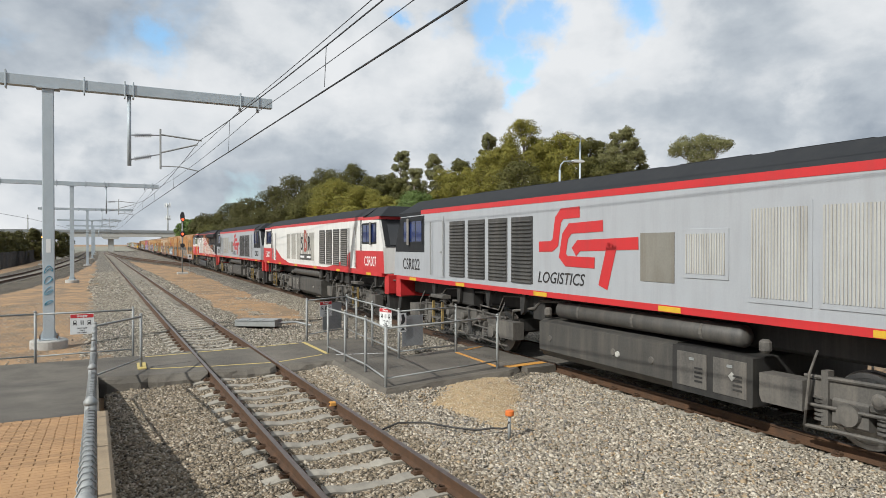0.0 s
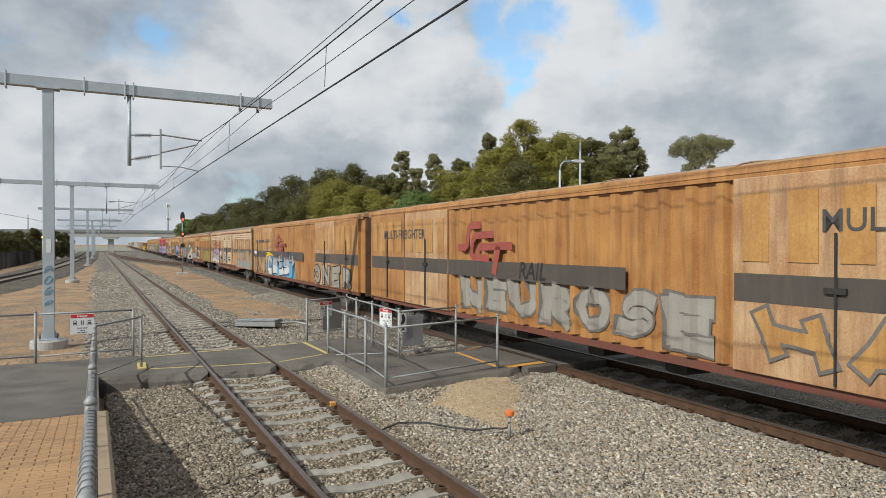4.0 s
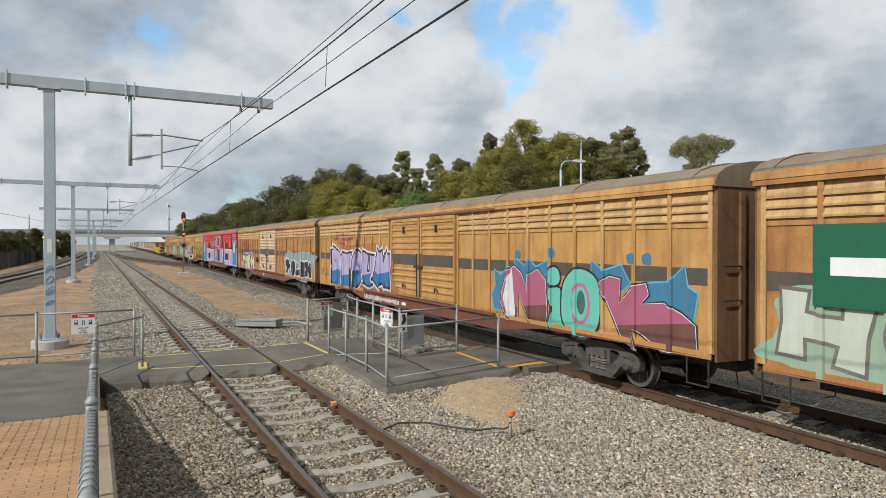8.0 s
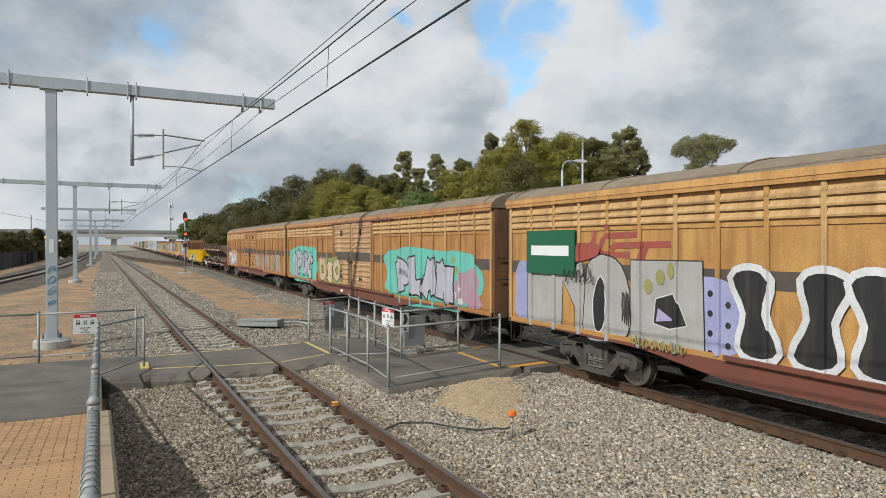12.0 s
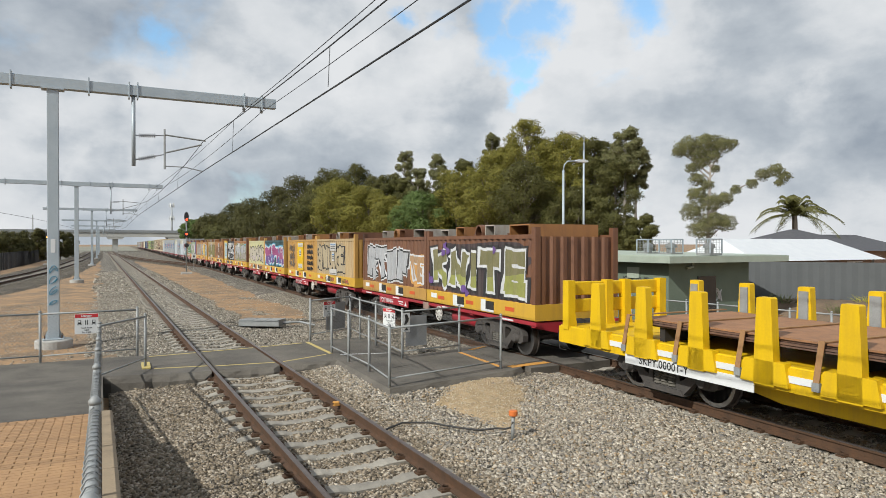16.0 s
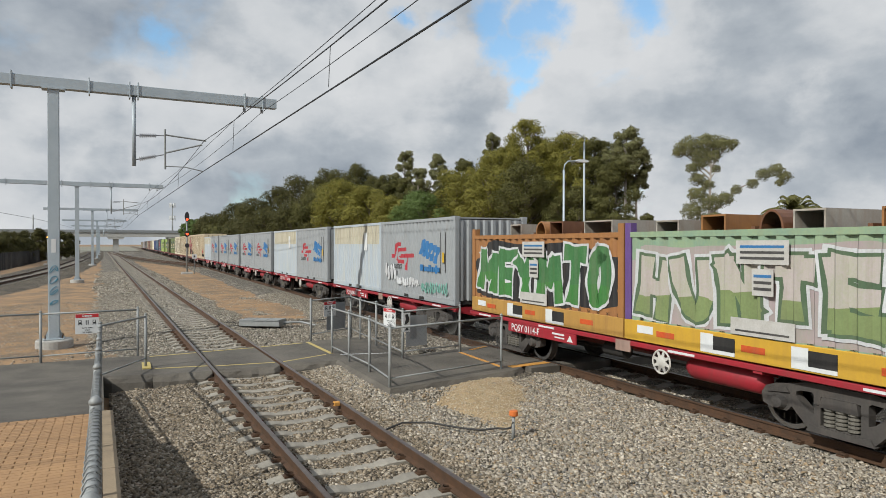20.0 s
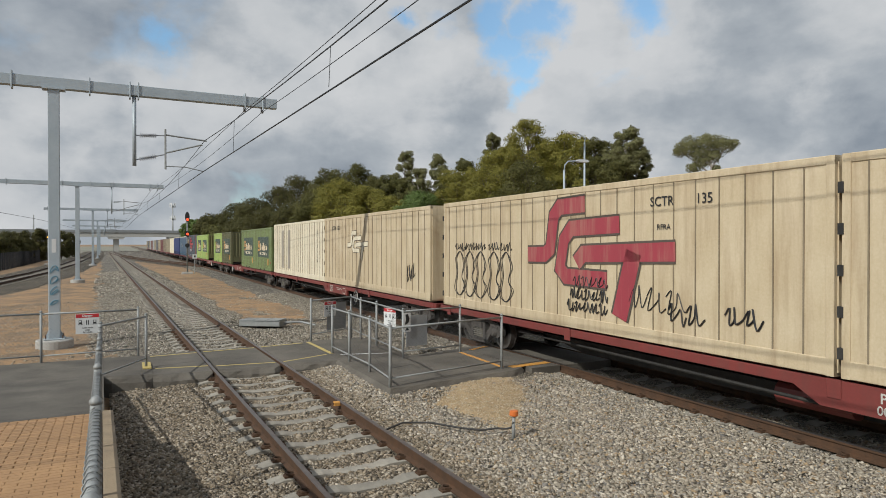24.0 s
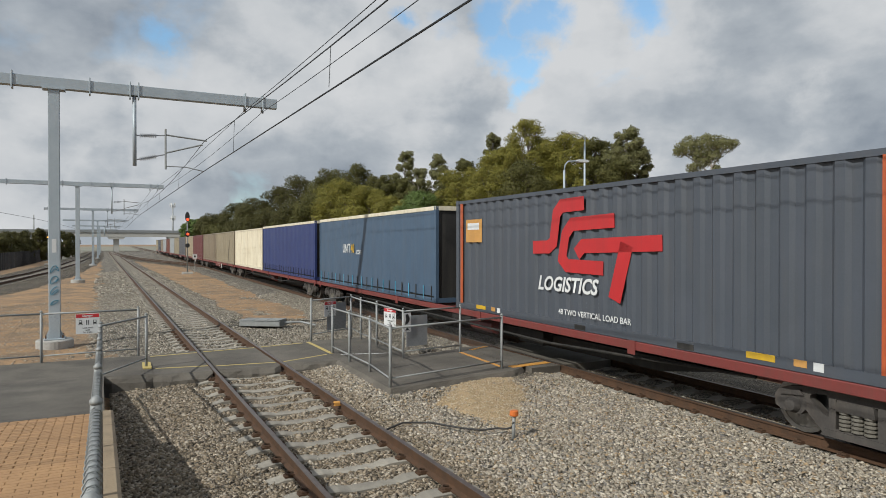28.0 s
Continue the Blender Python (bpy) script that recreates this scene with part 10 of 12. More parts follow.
# --- side-tipping ballast wagon ---
def tipper(q):
    L = 19.2
    a = rolling("tipping_wagon", q, "rust-brown side-tipping ballast wagon with a long black hopper body", "railway wagon")
    orange_rust = paint("rust_orange", (0.40, 0.15, 0.065), (0.24, 0.10, 0.05), (0.5, 0.36, 0.28), 0.3)
    pale_lug = paint("pale_lug", (0.22, 0.17, 0.135), (0.12, 0.075, 0.05), (0.12, 0.07, 0.045), 0.6, 0.7)
    part("underframe", Mesh().box(-0.42, 0.42, 0.2, L - 0.2, 0.5, 1.02, 0.04), a, mats=rust_plate)
    part("side_beam", Mesh().box(-1.2, -1.08, 1.0, L - 3.0, 1.06, 1.18, 0.015), a, mats=rust_plate)
    part("side_rail", Mesh().box(-1.43, -1.37, 0.9, 17.2, 0.835, 0.925, 0.008), a, "orange-rusted side rail", mats=orange_rust)
    for y in (2.1, 6.6, 11.6, 16.2):
        part("rail_mark", Mesh().box(-1.436, -1.43, y, y + 0.7, 0.845, 0.915), a, "white mark", mats=white_paint)
    for y0, y1 in ((0.1, 1.35), (L - 3.1, L - 0.1)):
        part("end_platform", Mesh().box(-1.35, 1.35, y0, y1, 0.98, 1.08, 0.02), a, mats=rust_plate)
        part("end_beam", Mesh().box(-1.38, 1.38, y0 if y0 < 1 else y1 - 0.15, y0 + 0.15 if y0 < 1 else y1, 0.72, 1.1, 0.02), a, mats=rust_plate)
    y0, y1 = 1.75, 15.2
    body = part("hopper", Mesh().prism([(-1.60, 2.10), (-0.95, 1.42), (0.95, 1.42), (1.60, 2.10), (1.52, 2.14), (0.9, 1.5), (-0.9, 1.5), (-1.52, 2.14)], "y", y0 - 0.35, y1), a, "black tipping body", mats=dump_black)
    part("side_flap", Mesh().prism([(-1.60, 2.2), (-1.55, 2.2), (-1.74, 2.80), (-1.79, 2.79)], "y", y0 + 0.15, y1 + 0.15), body, "raised black side flap", mats=dump_black)
    part("far_flap", Mesh().prism([(1.53, 2.2), (1.585, 2.2), (1.75, 2.83), (1.70, 2.83)], "y", 6.8, y1 + 0.3), body, "raised black side flap", mats=dump_black)
    part("flap_rail", Mesh().box(-1.66, -1.54, y0 + 0.05, y1 - 0.3, 2.09, 2.25, 0.012), body, "rusty flap rail", mats=paint("flap_rail_rust", (0.27, 0.17, 0.12), (0.16, 0.09, 0.06), (0.36, 0.28, 0.22), 0.4, 0.7))
    for y in (3.2, 6.9, 10.4, 14.2):
        part("rail_plate", Mesh().box(-1.668, -1.66, y, y + 0.45, 2.13, 2.22), body, "pale plate", mats=white_paint)
    for e, sl in ((y0 - 0.35, -0.1), (y1, 0.15)):
        part("end_plate", Mesh().quadsolid([(-0.95, e - 0.05, 1.4), (0.95, e - 0.05, 1.4), (0.95, e + 0.05, 1.4), (-0.95, e + 0.05, 1.4), (-1.56, e + 0.42, 2.6), (1.5, e + 0.42, 2.6), (1.5, e + 0.5, 2.6), (-1.56, e + 0.5, 2.6)]), body, "rusty leaning end plate", mats=rust_plate)
    stay = Mesh().box(-0.04, 0.04, -0.045, 0.045, -0.12, 0.62).mesh("flap_stay", paint("stay_rust", (0.24, 0.13, 0.07), (0.15, 0.085, 0.055), (0.42, 0.26, 0.1), 0.4, 0.7))
    lug = Mesh().prism([(-0.15, 1.16), (0.15, 1.16), (0.09, 1.42), (0.06, 1.54), (-0.06, 1.54), (-0.09, 1.42)], "x", -1.16, -1.02).lathe([(-1.2, 0.055), (-0.98, 0.055)], "x", (0, 0, 1.47), 10).mesh("trunnion_lug", pale_lug)
    lug_dark = Mesh().prism([(-0.12, 1.16), (0.1, 1.16), (0.07, 1.62), (-0.08, 1.62)], "x", -1.1, -0.95).mesh("trunnion_arm", rust_plate)
    spacer = Mesh().box(-1.13, -1.07, 0, 0.5, 1.185, 1.29, 0.01).mesh("spacer_plate", paint("spacer_pale", (0.36, 0.30, 0.25), (0.25, 0.15, 0.1), (0.2, 0.1, 0.06), 0.5, 0.7))
    brace = Mesh().box(-1.4, -0.4, -0.05, 0.05, 0.82, 0.9).mesh("outrigger", rust_plate)
    web = Mesh().box(-0.86, -0.80, 0, 1.5, 0.60, 1.05, 0.01).mesh("web_plate", paint("web_grey", (0.20, 0.17, 0.145), (0.12, 0.085, 0.065), (0.1, 0.06, 0.04), 0.6, 0.75))
    strut = Mesh().tube([(-1.38, 0, 0.86), (-0.45, 0.9, 0.62)], 0.035, 6).mesh("strut", rust_plate)
    for k in range(8):
        y = 2.4 + 1.85 * k
        part("flap_stay", stay, body, at=pose(-1.66, y, 2.2) @ Matrix.Rotation(radians(-17), 4, "Y") @ Matrix.Rotation(radians(-14), 4, "X"))
        yb = 1.85 + 1.80 * k
        part("trunnion_lug", lug, a, at=pose(0, yb, 0))
        part("trunnion_arm", lug_dark, a, at=pose(0, yb + 0.32, 0))
        part("spacer_plate", spacer, a, at=pose(0, yb + 0.62, 0))
        part("outrigger", brace, a, at=pose(0, yb + 0.4, 0, rz=14))
        part("strut", strut, a, at=pose(0, yb + 0.5, 0))
        part("web_plate", web, a, at=pose(0, yb - 0.1, 0))
    for y in (5.6, 12.8):
        part("tipping_ram", Mesh().tube([(-1.28, y, 0.62), (-1.3, y, 1.3)], 0.075, 10), a, mats=under_black)
        part("ram_rod", Mesh().tube([(-1.3, y, 1.3), (-1.34, y + 0.03, 2.08)], 0.022, 8), a, "bright piston rod", mats=steel_galv)
    part("brake_cylinder", Mesh().tube([(-1.2, 7.95, 1.36), (-1.2, 8.05, 1.38), (-1.2, 8.7, 1.38), (-1.2, 8.8, 1.36)], [0.08, 0.17, 0.17, 0.08], 12), a, mats=pale_lug, smooth=True)
    part("cylinder_rod", Mesh().tube([(-1.2, 7.95, 1.38), (-1.2, 6.9, 1.30)], 0.03, 6), a, mats=pale_lug)
    part("cylinder_bracket", Mesh().box(-1.24, -1.14, 8.85, 9.0, 0.85, 1.42).box(-1.24, -1.14, 8.85, 9.7, 1.36, 1.44), a, mats=pale_lug)
    for k, (z, x) in enumerate(((0.98, -1.0), (0.94, -0.85), (0.72, -0.8), (0.66, -0.95), (1.0, -0.7))):
        part("air_pipe", Mesh().tube([(x, 1.5 + k * 0.4, z), (x - 0.03, 6, z - 0.05), (x, 11, z), (x, 15.5, z - 0.04)], 0.022, 6), a, mats=rust_plate if k % 2 else under_black)
    part("number_board", Mesh().box(-1.448, -1.436, 14.18, 15.72, 0.60, 0.90), a, "white number board", mats=white_paint)
    part("board_bar", Mesh().box(-1.452, -1.448, 15.0, 15.6, 0.80, 0.86).box(-1.452, -1.448, 14.95, 15.6, 0.69, 0.76), a, mats=black_paint)
    part("code_plate", Mesh().box(-1.448, -1.436, 11.3, 11.65, 0.78, 0.94), a, mats=white_paint)
    part("end_slope", Mesh().prism([(1.06, 1.1), (1.06, 1.95), (0.95, 1.95), (0.12, 1.3), (0.12, 1.1)], "x", -1.12, -1.06).prism([(1.06, 1.1), (1.06, 1.95), (0.95, 1.95), (0.12, 1.3), (0.12, 1.1)], "x", 1.06, 1.12), a, "rusty gusset plate", mats=rust_plate)
    part("reservoir", Mesh().tube([(-1.0, 0.3, 1.2), (-1.0, 0.4, 1.22), (-1.0, 0.95, 1.22), (-1.0, 1.0, 1.2)], [0.08, 0.15, 0.15, 0.08], 12), a, mats=pale_lug, smooth=True)
    for y in (0.15, L - 0.7):
        part("step_iron", Mesh().tube([(-1.40, y, 1.1), (-1.43, y, 0.4), (-1.43, y + 0.45, 0.4), (-1.40, y + 0.45, 1.1)], 0.02, 6), a, mats=rust_plate)
    bogie(a, 1.9, SIDEFRAME_RUST)
    bogie(a, L - 1.9, SIDEFRAME_RUST)
    couplers(a, L)


tipper(326.4)


HAND_RING = Mesh()
for _k in range(20):
    _t0, _t1 = _k * math.pi / 10, (_k + 1) * math.pi / 10
    HAND_RING.tube([(0, 0.22 * math.cos(_t0), 0.22 * math.sin(_t0)), (0, 0.22 * math.cos(_t1), 0.22 * math.sin(_t1))], 0.024, 5, caps=False)
for _k in range(3):
    _t0 = _k * math.pi / 3 + 0.3
    HAND_RING.tube([(0, -0.22 * math.cos(_t0), -0.22 * math.sin(_t0)), (0, 0.22 * math.cos(_t0), 0.22 * math.sin(_t0))], 0.02, 5)
HAND_RING = HAND_RING.mesh("hand_wheel", white_paint)


def stake_wagon(q):
    L = 18.9
    a = rolling("stake_wagon", q, "bright yellow flat wagon with stakes carrying rusty steel plates", "railway wagon")
    part("deck", Mesh().box(-1.30, 1.30, 0.1, L - 0.1, 0.92, 1.02, 0.02), a, mats=bright_yellow)
    part("side_sill", Mesh().prism([(0.1, 0.66), (L - 0.1, 0.66), (L - 0.1, 1.0), (0.1, 1.0)], "x", -1.34, -1.27).prism([(0.1, 0.66), (L - 0.1, 0.66), (L - 0.1, 1.0), (0.1, 1.0)], "x", 1.27, 1.34), a, mats=bright_yellow)
    part("belly_beam", Mesh().prism([(3.5, 0.66), (L - 3.5, 0.66), (L - 5.2, 0.38), (5.2, 0.38)], "x", -1.0, -0.9), a, mats=bright_yellow)
    for k in range(14):
        y = 1.0 + k * 1.27
        for s in (-1, 1):
            st = part("stake", Mesh().prism([(y - 0.17, 0.7), (y + 0.17, 0.7), (y + 0.16, 1.15), (y + 0.12, 1.96), (y + 0.10, 1.98), (y - 0.10, 1.98), (y - 0.12, 1.96), (y - 0.16, 1.15)], "x", *sorted((s * 1.26, s * 1.40))), a, mats=bright_yellow)
            part("stake_foot", Mesh().prism([(y - 0.4, 0.72), (y + 0.4, 0.72), (y + 0.34, 1.06), (y - 0.34, 1.06)], "x", *sorted((s * 1.26, s * 1.40))), st, mats=bright_yellow)
            if s > 0:
                part("stake_liner", Mesh().box(1.235, 1.26, y - 0.09, y + 0.09, 1.05, 1.9), st, "worn grey liner", mats=steel_galv)
        if k < 13:
            part("reflector", Mesh().box(-1.356, -1.34, y + 0.53, y + 0.90, 0.80, 0.90), a, "white reflector", mats=white_paint)
            part("tie_strap", Mesh().quadsolid([(-1.395, y + 0.42, 0.86), (-1.385, y + 0.42, 0.86), (-1.385, y + 0.51, 0.86), (-1.395, y + 0.51, 0.86), (-1.27, y + 0.42, 1.44), (-1.26, y + 0.42, 1.42), (-1.26, y + 0.51, 1.42), (-1.27, y + 0.51, 1.44)]).box(-1.268, 1.26, y + 0.42, y + 0.51, 1.412, 1.43), a, "brown webbing tie strap", mats=strap_brown)
            part("strap_ratchet", Mesh().box(-1.41, -1.345, y + 0.41, y + 0.52, 0.76, 0.88, 0.01), a, "steel strap ratchet", mats=steel_galv)
    for e in (0.25, L - 0.4):
        for z0, z1 in ((1.30, 1.58), (1.66, 1.95)):
            part("end_plank", Mesh().box(-1.28, 1.28, e + 0.04, e + 0.12, z0, z1, 0.02), a, mats=bright_yellow)
        for x in (-1.36, -0.34, 0.16, 1.18):
            part("end_post", Mesh().prism([(x, 0.95), (x + 0.24, 0.95), (x + 0.18, 1.3), (x + 0.18, 1.98), (x, 1.98)], "y", e - 0.06, e + 0.14), a, mats=bright_yellow)
    part("hand_wheel", HAND_RING, a, "white hand brake wheel", at=pose(-1.40, 9.0, 0.66))
    part("name_board", Mesh().box(-1.352, -1.34, 13.9, 16.7, 0.54, 0.74), a, "white lettered board", mats=white_paint)
    word(a, "SKPY.00001-Y", 15.75, 0.64, 0.2, S_BLACK, -1.354, 0.002)
    pl = thing("steel_plates", None, "stack of rusty steel plates strapped on the yellow wagon", "steel plates")
    TRAIN.append((pl, q))
    rng = random.Random(5)
    for y in (2.6, 5.1, 7.6, 10.1, 12.6, 15.9):
        part("bearer", Mesh().box(-1.15, 1.15, y, y + 0.12, 1.02, 1.27, 0.01), pl, "dark timber bearer", mats=under_black)
    cuts = [2.2, 4.75, 7.0, 9.4, 11.7, 14.2, L - 2.4]
    for y0, y1 in zip(cuts, cuts[1:]):
        for k in range(4):
            z = 1.27 + k * 0.036
            part("plate", Mesh().box(-1.2 + rng.uniform(-0.05, 0.03), 1.2 + rng.uniform(-0.03, 0.03), y0 + rng.uniform(0.01, 0.05), y1 - rng.uniform(0.01, 0.05), z, z + 0.028), pl, mats=plate_top if k == 3 else rust_plate)
    bogie(a, 2.9)
    bogie(a, L - 2.9)
    couplers(a, L)


stake_wagon(345.8)


# --- container wagons ---
wheel_white = mat("hand_wheel_white", (0.66, 0.63, 0.57), (0.52, 0.48, 0.42), 0.6, 0, 6, 60, 0.05)
HANDWHEEL = Mesh()
for _k in range(24):
    _t0, _t1 = _k * math.pi / 12, (_k + 1) * math.pi / 12
    HANDWHEEL.tube([(0, 0.33 * math.cos(_t0), 0.33 * math.sin(_t0)), (0, 0.33 * math.cos(_t1), 0.33 * math.sin(_t1))], 0.030, 5, caps=False)
for _k in range(8):
    _t0 = _k * math.pi / 4 + 0.3
    HANDWHEEL.prism([(0.17 * math.cos(_t0 - 0.3), 0.17 * math.sin(_t0 - 0.3)), (0.33 * math.cos(_t0 - 0.09), 0.33 * math.sin(_t0 - 0.09)), (0.33 * math.cos(_t0 + 0.09), 0.33 * math.sin(_t0 + 0.09)), (0.17 * math.cos(_t0 + 0.3), 0.17 * math.sin(_t0 + 0.3))], "x", -0.012, 0.012)
HANDWHEEL.lathe([(-0.05, 0.03), (-0.045, 0.08), (-0.02, 0.18), (0.02, 0.18), (0.05, 0.08)], "x", (0, 0, 0), 16)
HANDWHEEL = HANDWHEEL.mesh("hand_wheel", wheel_white)
SPOKEWHEEL = Mesh()
for _k in range(24):
    _t0, _t1 = _k * math.pi / 12, (_k + 1) * math.pi / 12
    SPOKEWHEEL.tube([(0, 0.33 * math.cos(_t0), 0.33 * math.sin(_t0)), (0, 0.33 * math.cos(_t1), 0.33 * math.sin(_t1))], 0.026, 5, caps=False)
for _k in range(8):
    _t0 = _k * math.pi / 4 + 0.2
    SPOKEWHEEL.tube([(0, 0, 0), (0, 0.33 * math.cos(_t0), 0.33 * math.sin(_t0))], 0.013, 5)
SPOKEWHEEL = SPOKEWHEEL.lathe([(-0.05, 0.05), (0.05, 0.05)], "x", (0, 0, 0), 10).mesh("hand_wheel", wheel_white)


def skeletal_wagon(q, code, label="red skeletal container wagon with a white hand wheel", wheel=5.1):
    L = 12.35
    a = rolling("container_wagon", q, label, "railway wagon", "red container wagons")
    part("side_sill", Mesh().box(-1.22, -1.12, 0.0, L, 0.84, 0.93, 0.01).box(1.12, 1.22, 0.0, L, 0.84, 0.93, 0.01), a, mats=wagon_red)
    part("centre_sill", Mesh().prism([(0.1, 0.92), (L - 0.1, 0.92), (L - 0.1, 0.7), (L - 3.4, 0.55), (3.4, 0.55), (0.1, 0.7)], "x", -0.3, 0.3), a, mats=wagon_maroon)
    for y in (0.15, 3.2, 6.1, 9.1, L - 0.2):
        part("cross_bearer", Mesh().prism([(-1.2, 0.92), (1.2, 0.92), (1.2, 0.8), (0.4, 0.62), (-0.4, 0.62), (-1.2, 0.8)], "y", y - 0.08, y + 0.08), a, mats=wagon_red)
    part("code_board", Mesh().box(-1.235, -1.205, 7.6, 10.3, 0.62, 0.84, 0.004), a, mats=wagon_red)
    word(a, code, 9.55, 0.73, 0.22, white_paint, -1.24, 0.003)
    part("data_bars", Mesh().box(-1.24, -1.235, 8.0, 8.45, 0.76, 0.80).box(-1.24, -1.235, 8.0, 8.35, 0.69, 0.72), a, mats=white_paint)
    part("warning_mark", Mesh().prism([(7.7, 0.66), (7.9, 0.66), (7.8, 0.80)], "x", -1.24, -1.235), a, mats=white_paint)
    part("hand_wheel", HANDWHEEL, a, "white hand brake wheel", at=pose(-1.27, wheel, 0.68) @ Matrix.Scale(0.62, 4))
    part("air_reservoir", Mesh().tube([(-0.85, 3.2, 0.60), (-0.85, 3.35, 0.62), (-0.85, 4.7, 0.62), (-0.85, 4.85, 0.60)], [0.1, 0.2, 0.2, 0.1], 14), a, "red air reservoir", mats=wagon_red, smooth=True)
    part("brake_cylinder", Mesh().tube([(-0.8, 6.5, 0.62), (-0.8, 7.1, 0.62)], 0.14, 12), a, mats=under_black)
    part("centre_plate", Mesh().box(-1.235, -1.20, 5.95, 6.35, 0.72, 0.93), a, "pale rusty plate", mats=paint("pale_rust", (0.45, 0.30, 0.24)))
    for y in (1.0, 4.4, 8.4, 11.2):
        part("reflector", Mesh().box(-1.226, -1.22, y, y + 0.6, 0.865, 0.905), a, "white reflector strip", mats=white_paint)
    part("brake_pipe", Mesh().tube([(-0.5, 0.1, 0.7), (-0.6, 4, 0.55), (-0.6, 8, 0.55), (-0.5, L - 0.1, 0.7)], 0.022, 6), a, mats=under_black)
    bogie(a, 2.0)
    bogie(a, L - 2.0)
    couplers(a, L)
    return a


CORR = {}


def corrugated(length, z0, z1, ma, pitch=0.278, depth=0.05, flat=False):
    """A corrugated side wall along y, its outer face towards -x at x = 0."""
    key = (round(length, 2), round(z0, 2), round(z1, 2), ma.name, pitch, flat)
    if key not in CORR:
        m = Mesh()
        n = max(1, int(length / pitch))
        p = length / n
        prof = [(depth + 0.015, 0.0)]
        for k in range(n):
            b = k * p
            prof += [(depth, b), (depth, b + p * 0.34), (0.0, b + p * 0.5), (0.0, b + p * 0.84)]
        prof += [(depth, length), (depth + 0.015, length)]
        m.prism(prof, "z", z0, z1)
        CORR[key] = m.mesh("side_panel", ma)
    return CORR[key]


def container(q, ma, label, z0=0.97, h=2.59, L=6.06, doors_front=False, group="containers on the train", castings=None, pitch=0.278, roof_m=None, pockets=True, end_m=None):
    a = rolling("shipping_container", q, label, "container", group)
    W = 1.219
    castings = castings or ma
    z1 = z0 + h
    for s in (-1, 1):
        part("side_panel", corrugated(L - 0.28, z0 + 0.16, z1 - 0.10, ma, pitch), a, at=pose(s * (W - 0.012), 0.14 if s < 0 else L - 0.14, 0, rz=0 if s < 0 else 180))
        part("bottom_rail", Mesh().box(*sorted((s * W, s * (W - 0.07))), 0.1, L - 0.1, z0, z0 + 0.16), a, mats=ma)
        part("top_rail", Mesh().box(*sorted((s * W, s * (W - 0.06))), 0.1, L - 0.1, z1 - 0.1, z1 - 0.01), a, mats=ma)
        for y in (0.0, L - 0.15):
            part("corner_post", Mesh().box(*sorted((s * W, s * (W - 0.15))), y, y + 0.15, z0 + 0.1, z1 - 0.1, 0.01), a, mats=castings)
            for z in (z0, z1 - 0.118):
                part("corner_casting", Mesh().box(*sorted((s * (W + 0.004), s * (W - 0.17))), y - 0.004, y + 0.154, z, z + 0.118, 0.012), a, mats=castings)
    part("roof", Mesh().box(-W + 0.03, W - 0.03, 0.05, L - 0.05, z1 - 0.07, z1 - 0.03), a, mats=roof_m or ma)
    part("floor", Mesh().box(-W + 0.05, W - 0.05, 0.05, L - 0.05, z0 + 0.03, z0 + 0.15), a, mats=under_black)
    for e, y in ((0, 0.02), (1, L - 0.02)):
        if e == 0 and doors_front:
            for s in (-1, 1):
                d = part("door", Mesh().box(*sorted((s * 0.02, s * (W - 0.16))), y, y + 0.05, z0 + 0.14, z1 - 0.12, 0.006), a, mats=ma)
                for k in range(4):
                    part("door_rib", Mesh().box(*sorted((s * 0.08, s * (W - 0.22))), y - 0.02, y, z0 + 0.3 + k * 0.55, z0 + 0.42 + k * 0.55), d, mats=ma)
                for x in (0.28, 0.75):
                    part("lock_bar", Mesh().tube([(s * x, y - 0.04, z0 + 0.12), (s * x, y - 0.04, z1 - 0.12)], 0.02, 6), d, mats=silver_bar)
        else:
            me = corrugated(2 * W - 0.28, z0 + 0.14, z1 - 0.10, end_m or ma, 0.25, 0.045)
            part("end_wall", me, a, at=pose(W - 0.14, y, 0, rz=90) if e == 0 else pose(-W + 0.14, y, 0, rz=-90))
    if pockets:
        for y in (L * 0.36, L * 0.57):
            # flat dark plate stands for the shade inside the pocket
            part("fork_pocket", Mesh().box(-W - 0.006, -W + 0.01, y, y + 0.36, z0 + 0.015, z0 + 0.115), a, mats=under_black)
    return a


def wave_emblem(parent, yl, w, z0, h, ma):
    """Five slanting wavy bands side by side."""
    for k in range(5):
        f = k / 4
        a, b = Vector((0.05 + 0.66 * f, 0.52 - 0.42 * f)), Vector((0.34 + 0.60 * f, 0.90 - 0.40 * f))
        pts = []
        for i in range(11):
            t = i / 10
            p = a.lerp(b, t) + Vector((0.02, -0.12)) * math.sin(t * 6.283)
            pts.append((yl - w * p.x, z0 + h * p.y))
        face(parent, "wave_emblem", stroke(pts, w * 0.135), ma, 0, 0.003, "blue wave shape", "cont")


S_BSBLUE = spray("emblem_blue", (0.035, 0.20, 0.46))
S_LOGORED = spray("emblem_red", (0.52, 0.03, 0.05))
cont_grey = paint("container_grey", (0.37, 0.385, 0.39), (0.32, 0.335, 0.34), (0.30, 0.28, 0.25), 0.35, 0.45)
cont_pale = paint("container_pale", (0.48, 0.53, 0.57), (0.44, 0.49, 0.53), (0.62, 0.57, 0.44), 0.6, 0.5)
yellow_base = paint("base_yellow", (0.68, 0.40, 0.035), (0.60, 0.34, 0.04), (0.3, 0.17, 0.06), 0.3)
ochre = paint("container_ochre", (0.55, 0.31, 0.075), (0.46, 0.25, 0.06), (0.25, 0.12, 0.05), 0.5)
